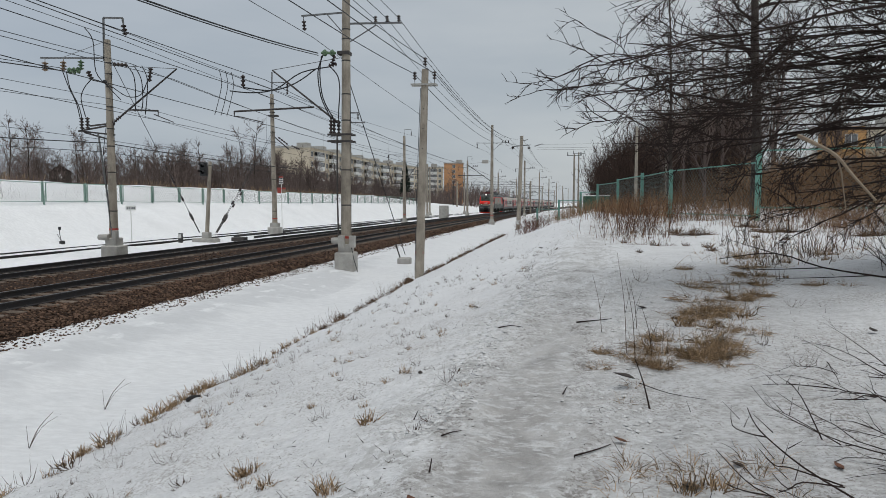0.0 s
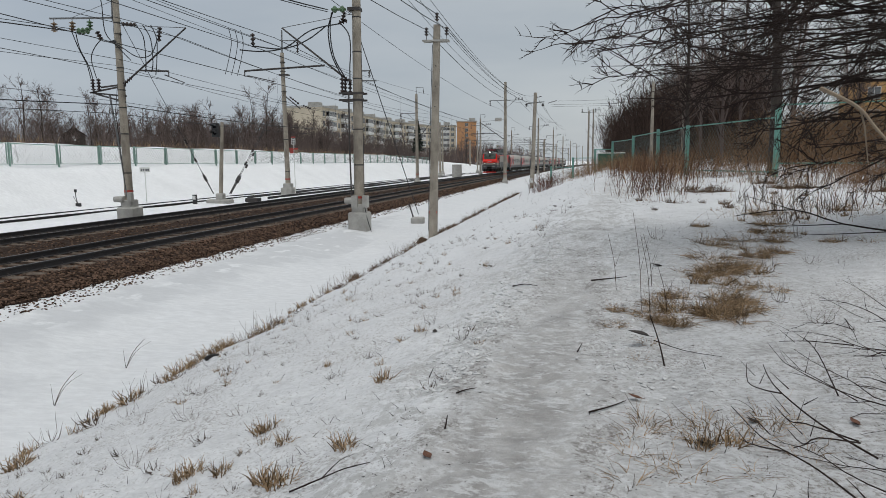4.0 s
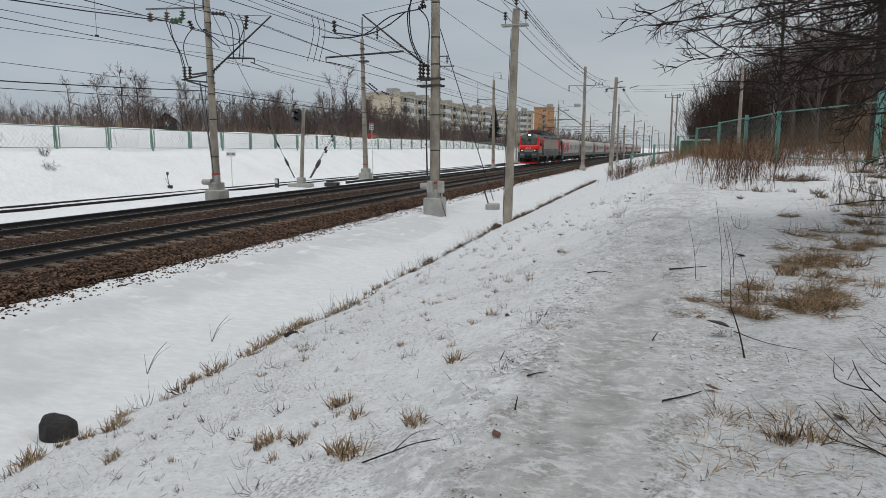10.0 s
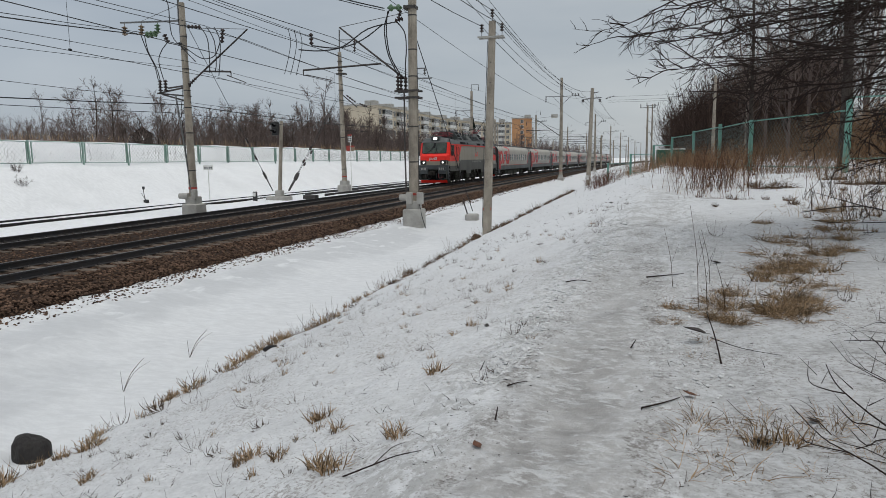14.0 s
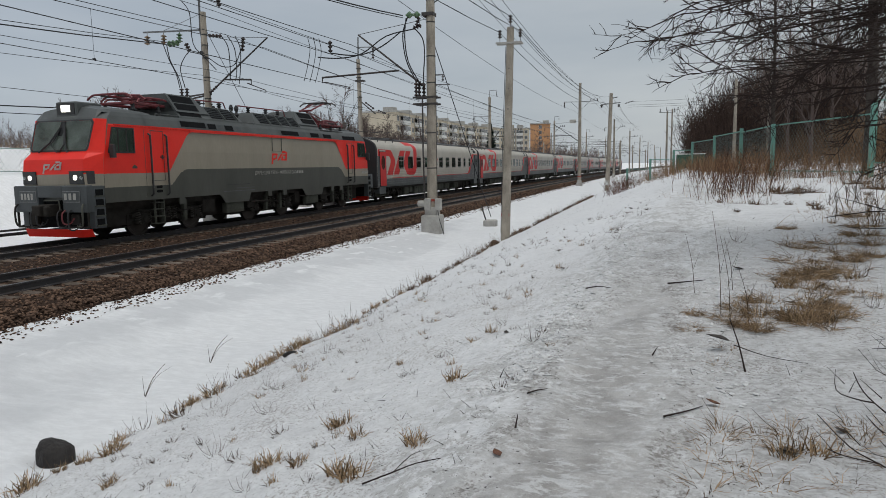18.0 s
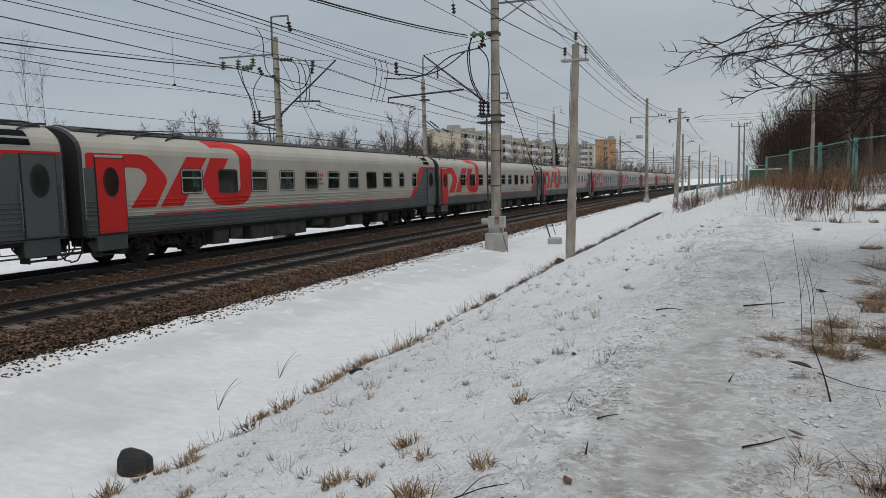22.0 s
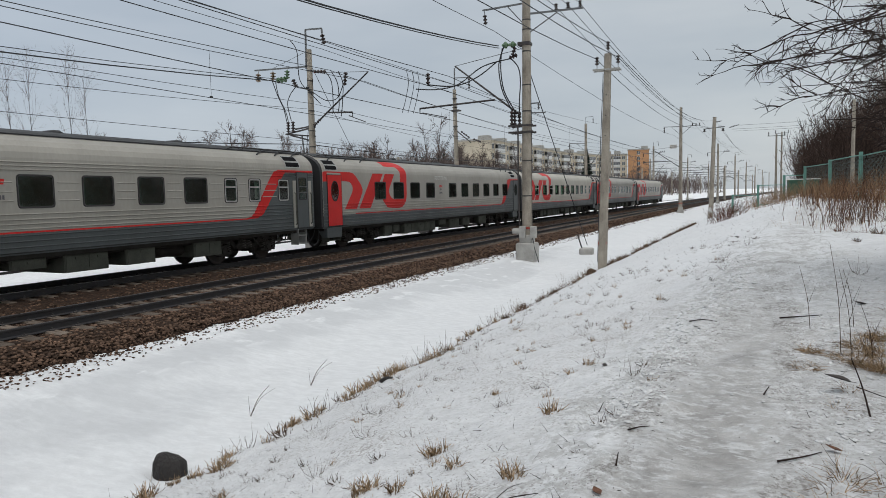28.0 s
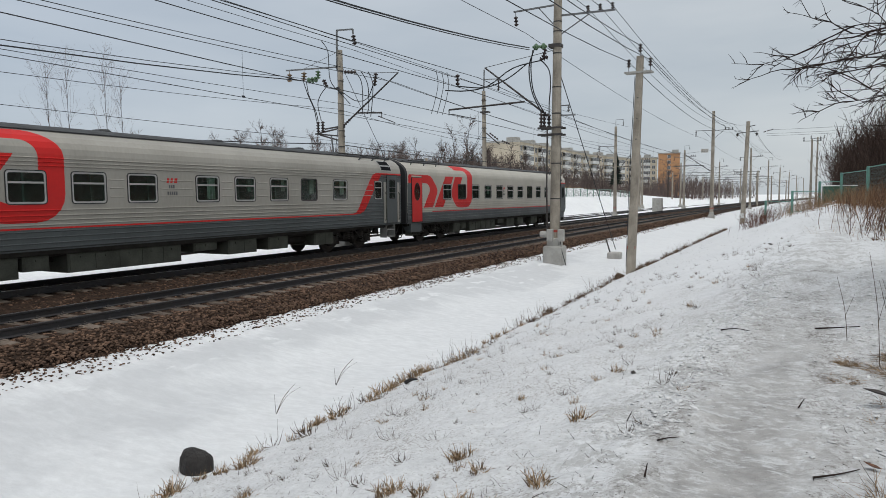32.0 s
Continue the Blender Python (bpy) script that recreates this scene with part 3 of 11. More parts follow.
def ballast_bed():
    ms = Mesh()
    prof = ((-21.5, -1.25), (-20.7, -1.0), (-20.3, -0.908), (-17.1, -0.908), (-16.1, -0.97), (-15.1, -0.908), (-14.3, -0.905), (-14.05, -0.888), (-12.95, -0.888), (-12.7, -0.905), (-12.0, -0.908), (-11.5, -1.01), (-11.1, -1.17), (-10.6, -1.5))
    ys = stations([(-60, -5, 20), (-5, 60, 130), (60, 160, 60), (160, 700, 60)])
    o = []
    for y in ys:
        for u, z in prof:
            w = 0.03 * noise.noise((u * 2.0, y * 1.3, 4.0)) + 0.02 * noise.noise((u * 6.0, y * 5, 1.0))
            o.append((at_u(u + 0.2 * noise.noise((u, y * 0.4, 8.0)), y), y, z + GRADE * min(500, max(-60, y)) + w))
    n = len(prof)
    f = [(j * n + i + 1, j * n + i, (j + 1) * n + i, (j + 1) * n + i + 1) for j in range(len(ys) - 1) for i in range(n - 1)]
    ms.add(o, f)
    return single("ballast_bed", ms, M["ballast"], "brown crushed-stone ballast bed under two tracks", "ballast", kind="structure")


def stone_shape(rng):
    """Twelve corners of a crushed stone."""
    t = (1 + 5 ** 0.5) / 2
    v = []
    for a, b, c in ((-1, t, 0), (1, t, 0), (-1, -t, 0), (1, -t, 0), (0, -1, t), (0, 1, t), (0, -1, -t), (0, 1, -t), (t, 0, -1), (t, 0, 1), (-t, 0, -1), (-t, 0, 1)):
        k = rng.uniform(0.65, 1.1) / 1.9
        v.append((a * k, b * k, c * k))
    return np.array(v, np.float32)


ICO = ((0, 11, 5), (0, 5, 1), (0, 1, 7), (0, 7, 10), (0, 10, 11), (1, 5, 9), (5, 11, 4), (11, 10, 2), (10, 7, 6), (7, 1, 8), (3, 9, 4), (3, 4, 2), (3, 2, 6), (3, 6, 8), (3, 8, 9), (4, 9, 5), (2, 4, 11), (6, 2, 10), (8, 6, 7), (9, 8, 1))


def fast_mesh(name, verts, faces, material, smooth=False):
    """verts (n, 3) and faces (m, k) as arrays."""
    me = bpy.data.meshes.new(name)
    me.vertices.add(len(verts))
    me.vertices.foreach_set("co", np.asarray(verts, np.float32).ravel())
    k = faces.shape[1]
    me.loops.add(faces.size)
    me.loops.foreach_set("vertex_index", faces.ravel().astype(np.int32))
    me.polygons.add(len(faces))
    me.polygons.foreach_set("loop_start", np.arange(0, faces.size, k, dtype=np.int32))
    if smooth:
        me.polygons.foreach_set("use_smooth", np.ones(len(faces), bool))
    me.materials.append(material)
    me.update(calc_edges=True)
    return me


def scatter_stones():
    rng = np.random.RandomState(5)
    shapes = [stone_shape(rng) for _ in range(12)]
    vs, fs = [], []
    base = np.array(ICO)
    n = 0
    for y0, y1, count, size in ((4, 26, 21000, 0.037), (26, 55, 9500, 0.048), (55, 110, 3500, 0.075)):
        for _ in range(count):
            y = y0 + (y1 - y0) * rng.rand() ** 1.0
            r = rng.rand()
            if r < 0.62:
                u = -12.2 + 1.2 * rng.rand()
                if rng.rand() < 0.42:
                    u = -11.35 + 1.35 * rng.rand() ** 2.1 + 0.18 * noise.noise((0.0, y * 0.9, 3.0))
            elif r < 0.80:
                u = rng.uniform(-17.7, -14.3)
            else:
                u = rng.uniform(-14.6, -12.0)
                k = (y - 1.0) % 0.55
                y += 0.17 if k < 0.15 else (-0.17 if k > 0.40 else 0.0)
            z = np.interp(u, (-17.1, -16.1, -15.1, -12.0, -11.5, -10.8, -9.9), (-0.915, -0.975, -0.915, -0.912, -1.0, -1.20, -1.5)) + GRADE * y
            if u > -11.2:
                z = max(z, ground_z(at_u(u, y), y))
            s = size * rng.uniform(0.55, 1.3) * (0.72 if u > -11.15 else 1.0)
            a = rng.rand() * 6.283
            c, d = math.cos(a), math.sin(a)
            v = shapes[rng.randint(12)] * (s, s * rng.uniform(0.7, 1.2), s * rng.uniform(0.5, 0.9))
            v = np.stack([v[:, 0] * c - v[:, 1] * d, v[:, 0] * d + v[:, 1] * c, v[:, 2]], 1)
            vs.append(v + (at_u(u, y), y, z + s * 0.2))
            fs.append(base + n)
            n += 12
    me = fast_mesh("ballast_stones", np.concatenate(vs), np.concatenate(fs), M["stone"])
    tagged(new("ballast_stones", me), "loose brown crushed stones of the track bed", "ballast stones", kind="stuff")


def sleeper_data():
    ms = Mesh()
    ms.bevbox(-1.35, 1.35, -0.125, 0.125, -0.36, -0.185, 0.02)
    for s in (-0.79, 0.79):
        ms.bevbox(s - 0.20, s + 0.20, -0.12, 0.12, -0.185, -0.172, 0.005)
    return ms.data("sleeper", M["sleeper"])


def fasten_data():
    ms = Mesh()
    for s in (-0.79, 0.79):
        for d in (-0.11, 0.11):
            ms.bevbox(s + d - 0.03, s + d + 0.03, -0.05, 0.05, -0.175, -0.14, 0.008)
            ms.cyl((s + d, 0, -0.15), (s + d, 0, -0.105), 0.014, n=6)
    return ms.data("fastening", M["iron"])


def track(u0, y0, y1, sl0, sl1, label):
    t = thing("railway_track", label, "railway track", kind="structure")
    for s in (-0.79, 0.79):
        part("rail", rail_mesh(u0 + s, y0, y1, 4.0), [M["rail"], M["railhead"]], t, "dark steel rail with a worn head")
    sd, fd = sleeper_data(), fasten_data()
    y = sl0
    k = 0
    while y < sl1 and k < 290:
        m = pose(at_u(u0, y), y, rail_z(y), 0, 0, heading(y))
        part("sleeper", sd, None, t, m=m)
        if y < 45:
            part("fastening", fd, None, t, m=m)
        y += 0.55
        k += 1
    return t


def build_railway():
    ballast_bed()
    scatter_stones()
    track(T2, -60, 700, 1.0, 110, "near railway track with concrete sleepers in ballast")
    track(T1, -60, 700, 5.0, 80, "far railway track with concrete sleepers in ballast")


build_railway()


def smooth_line(P, n=4):
    """A smooth curve through points."""
    P = [Vector(p) for p in P]
    out = []
    for i in range(len(P) - 1):
        p0, p1, p2, p3 = P[max(i - 1, 0)], P[i], P[i + 1], P[min(i + 2, len(P) - 1)]
        for j in range(n):
            s = j / n
            out.append(0.5 * ((2 * p1) + (p2 - p0) * s + (2 * p0 - 5 * p1 + 4 * p2 - p3) * s * s + (3 * p1 - p0 - 3 * p2 + p3) * s ** 3))
    return out + [P[-1]]


# ---- train ----
def glass_mat(name, tint, amount=0.75):
    m = bpy.data.materials.new(name)
    m.use_nodes = True
    n, l = m.node_tree.nodes, m.node_tree.links
    n.clear()
    out, mx = n.new("ShaderNodeOutputMaterial"), n.new("ShaderNodeMixShader")
    tr, gl, df, m2 = n.new("ShaderNodeBsdfTransparent"), n.new("ShaderNodeBsdfGlossy"), n.new("ShaderNodeBsdfDiffuse"), n.new("ShaderNodeMixShader")
    fr, ns, mr = n.new("ShaderNodeFresnel"), n.new("ShaderNodeTexNoise"), n.new("ShaderNodeMapRange")
    fr.inputs["IOR"].default_value = 1.55
    tr.inputs["Color"].default_value = (*tint, 1)
    df.inputs["Color"].default_value = (0.20, 0.19, 0.17, 1)
    gl.inputs["Roughness"].default_value = 0.06
    ns.inputs["Scale"].default_value = 3.0
    mr.inputs["To Min"].default_value, mr.inputs["To Max"].default_value = 0.02, 0.30 * (1 - amount) + 0.05
    l.new(ns.outputs["Fac"], mr.inputs["Value"])
    l.new(mr.outputs["Result"], m2.inputs["Fac"])
    l.new(tr.outputs[0], m2.inputs[1])
    l.new(df.outputs[0], m2.inputs[2])
    l.new(fr.outputs[0], mx.inputs["Fac"])
    l.new(m2.outputs[0], mx.inputs[1])
    l.new(gl.outputs[0], mx.inputs[2])
    l.new(mx.outputs[0], out.inputs["Surface"])
    return m


def lamp_mat(name, col, strength):
    m = bpy.data.materials.new(name)
    m.use_nodes = True
    b = m.node_tree.nodes["Principled BSDF"]
    b.inputs["Base Color"].default_value = (0.8, 0.8, 0.75, 1)
    b.inputs["Roughness"].default_value = 0.2
    b.inputs["Emission Color"].default_value = (*col, 1)
    b.inputs["Emission Strength"].default_value = strength
    return m


def train_mats():
    M["silver"] = mat("coach_silver_paint", (0.459, 0.431, 0.375), (0.370, 0.347, 0.297), 0.40, 0.0, 0.8, 14, 0.03, stretch=(1, 1, 0.35), rough_var=0.08)
    M["silverworn"] = mat("worn_coach_silver_paint", (0.362, 0.343, 0.306), (0.284, 0.269, 0.236), 0.42, 0.0, 0.8, 14, 0.03, stretch=(1, 1, 0.35), rough_var=0.08)
    M["rimdark"] = mat("dull_window_rim", (0.075, 0.075, 0.074), (0.05, 0.05, 0.049), 0.5, 0.2, 4, 30, 0)
    M["coachgrey"] = mat("coach_dark_grey_paint", (0.072, 0.084, 0.088), (0.055, 0.062, 0.063), 0.42, 0, 0.8, 14, 0.03, stretch=(1, 1, 0.35))
    M["red"] = mat("railway_red_paint", (0.60, 0.020, 0.018), (0.50, 0.018, 0.017), 0.45, 0, 0.9, 14, 0.03, spec=0.25)
    M["roofgrey"] = mat("coach_roof_paint", (0.34, 0.32, 0.28), (0.22, 0.208, 0.185), 0.55, 0, 0.8, 10, 0.05, stretch=(1, 0.3, 1))
    M["roofworn"] = mat("worn_coach_roof_paint", (0.245, 0.232, 0.208), (0.165, 0.157, 0.142), 0.55, 0, 0.8, 10, 0.05, stretch=(1, 0.3, 1))
    M["roofdark"] = mat("dark_roof_walk", (0.075, 0.078, 0.080), (0.050, 0.050, 0.052), 0.7, 0, 2, 20, 0.3, spec=0.2)
    M["rubber"] = mat("gangway_rubber", (0.020, 0.021, 0.024), (0.03, 0.03, 0.032), 0.7, 0, 4, 40, 0.1)
    M["under"] = mat("grimy_underframe", (0.040, 0.037, 0.033), (0.026, 0.023, 0.021), 0.8, 0.1, 3, 30, 0.3, spec=0.12)
    M["undergrey"] = mat("grimy_equipment_box", (0.105, 0.110, 0.092), (0.055, 0.056, 0.048), 0.75, 0, 1.5, 25, 0.2, spec=0.12)
    M["wheel"] = mat("wheel_steel", (0.035, 0.030, 0.027), (0.06, 0.05, 0.045), 0.6, 0.4, 4, 30, 0.2)
    M["tyre"] = mat("wheel_tread", (0.16, 0.15, 0.15), (0.1, 0.1, 0.1), 0.35, 0.8, 4, 30, 0.05)
    M["rim"] = mat("window_rim_alloy", (0.42, 0.42, 0.41), (0.33, 0.33, 0.32), 0.4, 0.3, 4, 30, 0)
    M["gasket"] = mat("window_gasket", (0.02, 0.02, 0.021), None, 0.6, 0, 4, 30, 0)
    M["interior"] = mat("coach_interior", (0.15, 0.23, 0.205), (0.08, 0.12, 0.105), 0.8, 0, 1.2, 8, 0)
    M["curtain"] = mat("pale_curtain", (0.46, 0.54, 0.48), (0.30, 0.38, 0.34), 0.9, 0, 5, 30, 0.1, rnd=0.3)
    M["greencurtain"] = mat("green_curtain", (0.62, 0.86, 0.62), (0.42, 0.66, 0.48), 0.9, 0, 5, 30, 0.1, rnd=0.3)
    M["locobeige"] = mat("loco_beige_grey_paint", (0.31, 0.275, 0.215), (0.25, 0.222, 0.172), 0.42, 0, 0.7, 12, 0.03, stretch=(1, 1, 0.3))
    M["locodark"] = mat("loco_dark_grey_paint", (0.064, 0.066, 0.054), (0.044, 0.045, 0.037), 0.45, 0, 0.7, 12, 0.03, stretch=(1, 1, 0.3))
    M["locoroof"] = mat("loco_roof_grey_paint", (0.083, 0.092, 0.092), (0.055, 0.060, 0.058), 0.5, 0, 1.2, 16, 0.05)
    M["locored"] = mat("loco_bright_red_paint", (0.84, 0.034, 0.022), (0.74, 0.028, 0.019), 0.42, 0, 0.8, 14, 0.03, spec=0.25)
    M["panto"] = mat("pantograph_red", (0.20, 0.030, 0.036), (0.11, 0.022, 0.027), 0.5, 0.1, 6, 40, 0.1)
    M["grille"] = mat("dark_grille", (0.010, 0.011, 0.012), (0.007, 0.007, 0.008), 0.85, 0, 8, 60, 0.2, spec=0.1)
    M["letter"] = mat("grey_lettering", (0.40, 0.39, 0.36), None, 0.6, 0, 8, 60, 0)
    M["darkletter"] = mat("dark_lettering", (0.10, 0.10, 0.11), None, 0.6, 0, 8, 60, 0)
    M["glass"] = glass_mat("coach_glass", (0.46, 0.60, 0.54))
    M["glassgreen"] = glass_mat("coach_glass_green", (0.30, 0.50, 0.42))
    M["windscreen"] = glass_mat("windscreen_glass", (0.72, 0.78, 0.74))
    M["cab"] = mat("pale_windscreen_backing", (0.46, 0.50, 0.44), (0.20, 0.22, 0.19), 0.8, 0, 1.6, 5, 0)
    M["locofront"] = mat("loco_front_grey_paint", (0.062, 0.072, 0.078), (0.042, 0.048, 0.050), 0.5, 0, 1.2, 16, 0.05)
    M["headlamp"] = lamp_mat("headlamp_glow", (1.0, 0.98, 0.90), 1.5)
    M["springs"] = mat("spring_steel", (0.055, 0.05, 0.045), (0.08, 0.07, 0.06), 0.55, 0.4, 6, 40, 0.1)


train_mats()

PITCH = 26.2          # coach length over couplers
LOCO = 22.5


def rib(z, h=0.02, out=0.025):
    return [(1.552, z - h), (1.552 + out, z - h * 0.4), (1.552 + out, z + h * 0.4), (1.552, z + h)]


SIDE_LOW = [(1.50, 1.07), (1.552, 1.10)] + rib(1.23) + rib(1.38) + rib(1.53) + [(1.552, 1.585)] + rib(1.70) + rib(1.82) + rib(1.94) + rib(2.08) + [(1.552, 2.20)]
SIDE_TOP = [(1.552, 3.14)] + rib(3.22) + rib(3.32) + rib(3.42) + [(1.552, 3.52), (1.525, 3.68), (1.45, 3.84), (1.30, 3.99), (1.08, 4.13), (0.80, 4.25), (0.45, 4.335), (0.0, 4.37)]
SIDE = SIDE_LOW + SIDE_TOP


def side_x(z, prof=None):
    prof = prof or SIDE
    for (xa, za), (xb, zb) in zip(prof, prof[1:]):
        if za <= z <= zb:
            return xa + (xb - xa) * (z - za) / max(1e-9, zb - za)
    return prof[-1][0]


def clip_poly(poly, z, keep_above):
    out = []
    for i, p in enumerate(poly):
        q = poly[(i + 1) % len(poly)]
        ip, iq = (p[1] >= z) == keep_above, (q[1] >= z) == keep_above
        if ip:
            out.append(p)
        if ip != iq:
            t = (z - p[1]) / (q[1] - p[1])
            out.append((p[0] + t * (q[0] - p[0]), z))
    return out


def drape(ms, poly, prof, off=0.004, side=1, k=0):
    """Lays a painted shape, given along and up, on a body side of that outline."""
    zs = sorted({z for _, z in prof})
    for za, zb in zip(zs, zs[1:]):
        if zb - za < 1e-6:
            continue
        pc = clip_poly(clip_poly(poly, za, True), zb, False)
        if len(pc) < 3:
            continue
        xa, xb = side_x(za + 1e-7, prof), side_x(zb - 1e-7, prof)
        v = [(side * (xa + (xb - xa) * (z - za) / (zb - za) + off), y, z) for y, z in pc]
        ms.add(v, [tuple(range(len(v)) if side > 0 else range(len(v) - 1, -1, -1))], k)


def arc(cy, cz, ry, rz, a0, a1, n=8):
    return [(cy + ry * math.cos(radians(a0 + (a1 - a0) * i / n)), cz + rz * math.sin(radians(a0 + (a1 - a0) * i / n))) for i in range(n + 1)]


def quads_strip(pa, pb):
    """Quads between two edges with the same number of points."""
    return [[pa[i], pa[i + 1], pb[i + 1], pb[i]] for i in range(len(pa) - 1)]


def rounded(y0, y1, z0, z1, r, n=4):
    return arc(y1 - r, z1 - r, r, r, 0, 90, n) + arc(y0 + r, z1 - r, r, r, 90, 180, n) + arc(y0 + r, z0 + r, r, r, 180, 270, n) + arc(y1 - r, z0 + r, r, r, 270, 360, n)


def frame_ring(ms, outer, inner, x0, x1, s, k=0):
    n = len(outer)
    v = [(s * x0, y, z) for y, z in outer] + [(s * x1, y, z) for y, z in outer] + [(s * x1, y, z) for y, z in inner] + [(s * x0, y, z) for y, z in inner]
    f = []
    for a in range(3):
        for i in range(n):
            j = (i + 1) % n
            q = (a * n + i, a * n + j, (a + 1) * n + j, (a + 1) * n + i)
            f.append(q if s > 0 else q[::-1])
    ms.add(v, f, k)


def wheel_mesh(r):
    ms = Mesh()
    n = 28
    prof = [(0.10, -0.07), (0.10, 0.09), (r * 0.35, 0.06), (r * 0.82, 0.045), (r * 0.86, 0.065), (r, 0.06), (r + 0.028, -0.035), (r + 0.02, -0.06), (r * 0.84, -0.06), (r * 0.4, -0.03)]
    for d, x in prof:
        for j in range(n):
            w = 2 * math.pi * j / n
            ms.v.append((x, d * math.cos(w), d * math.sin(w)))
    m = len(prof)
    for i in range(m):
        for j in range(n):
            a, b = i * n + j, i * n + (j + 1) % n
            c = (i + 1) % m
            ms.face((a, c * n + j, c * n + (j + 1) % n, b), 1 if i == 5 else 0)
    return ms


def spring(ms, x, y, z0, z1, r=0.09, k=0):
    pts = []
    turns = 5
    for i in range(turns * 8 + 1):
        w = 2 * math.pi * i / 8
        pts.append((x + r * math.cos(w), y + r * math.sin(w), z0 + (z1 - z0) * i / (turns * 8)))
    ms.tube(pts, 0.018, 4, k)


def bogie(parent, yc, base, r, wheel_data, axle_data):
    """A two-axle bogie with its wheels, springs and axle boxes."""
    ms = Mesh()
    h = base / 2
    for s in (-1, 1):
        x = s * 1.02
        pr = [(-h - 0.55, 0.78), (-h - 0.2, 0.92), (-0.75, 0.92), (-0.5, 0.66), (0.5, 0.66), (0.75, 0.92), (h + 0.2, 0.92), (h + 0.55, 0.78), (h + 0.55, 0.68), (h + 0.2, 0.76), (0.85, 0.76), (0.55, 0.50), (-0.55, 0.50), (-0.85, 0.76), (-h - 0.2, 0.76), (-h - 0.55, 0.68)]
        a = [(x - 0.09, yc + y, z) for y, z in pr]
        b = [(x + 0.09, yc + y, z) for y, z in pr]
        n = len(pr)
        o = len(ms.v)
        ms.v += a + b
        for i in range(n):
            j = (i + 1) % n
            ms.face((o + i, o + j, o + n + j, o + n + i))
        for i in range(n // 2 - 1):
            for e in (0, n):
                ms.face((o + e + i, o + e + i + 1, o + e + n - 2 - i, o + e + n - 1 - i))
    ms.box(-1.0, 1.0, yc - 0.28, yc + 0.28, 0.45, 0.92)
    for e in (-1, 1):
        ms.box(-0.92, 0.92, yc + e * (h - 0.62) - 0.10, yc + e * (h - 0.62) + 0.10, 0.34, 0.66)
        ms.box(-0.98, 0.98, yc + e * (h + 0.58) - 0.09, yc + e * (h + 0.58) + 0.09, 0.40, 0.80)
        for s in (-1, 1):
            ms.box(s * 0.79 - 0.08, s * 0.79 + 0.08, yc + e * (h - 0.53) - 0.05, yc + e * (h - 0.53) + 0.05, 0.26, 0.86)
            ms.tube([(s * 1.18, yc + e * 0.25, 0.94), (s * 1.22, yc + e * 0.62, 0.56)], 0.045, 6)
    part("bogie_frame", ms, M["under"], parent, "grimy steel bogie frame")
    for dy in (-h, h):
        ws = part("wheelset", axle_data, None, parent, m=pose(0, yc + dy, r))
        for s in (-1, 1):
            part("wheel", wheel_data, None, ws, m=pose(s * 0.79, 0, 0, 0, 0, 0 if s > 0 else 180))
    for s in (-1, 1):
        for dy in (-h, h):
            bx = Mesh()
            bx.bevbox(s * 1.06 - 0.13, s * 1.06 + 0.13, yc + dy - 0.20, yc + dy + 0.20, r - 0.18, r + 0.20, 0.05)
            bx.box(s * 1.06 - 0.12, s * 1.06 + 0.12, yc + dy - 0.40, yc + dy + 0.40, r - 0.14, r - 0.05)
            bx.tube([(s * 1.12, yc + dy, r), (s * 1.23, yc + dy, r)], 0.12, 10)
            part("axle_box", bx, M["under"], parent)
            for e in (-0.27, 0.27):
                sp = Mesh()
                spring(sp, s * 1.1, yc + dy + e, 0.46, 0.86)
                part("axle_spring", sp, M["springs"], parent)
        for e in (-0.16, 0.16):
            sp = Mesh()
            spring(sp, s * 1.1, yc + e, 0.52, 0.98, 0.12)
            part("bolster_spring", sp, M["springs"], parent)


def axle_mesh():
    ms = Mesh()
    ms.tube([(-1.05, 0, 0), (1.05, 0, 0)], 0.085, 10)
    return ms


def text_data(body, size, material):
    cu = bpy.data.curves.new("lettering", "FONT")
    cu.body, cu.size, cu.extrude = body, size, 0.002
    cu.resolution_u = 2
    ob = bpy.data.objects.new("lettering", cu)
    scene.collection.objects.link(ob)
    me = bpy.data.meshes.new_from_object(ob.evaluated_get(bpy.context.evaluated_depsgraph_get()))
    bpy.data.objects.remove(ob)
    me.materials.clear()
    me.materials.append(material)
    return me


def lettering(parent, body, size, x, y, z, material, label):
    """Words on the body side that faces +x, which read towards +y."""
    part("lettering", text_data(body, size, material), None, parent, label, m=pose(x, y, z, 90, 0, 90))


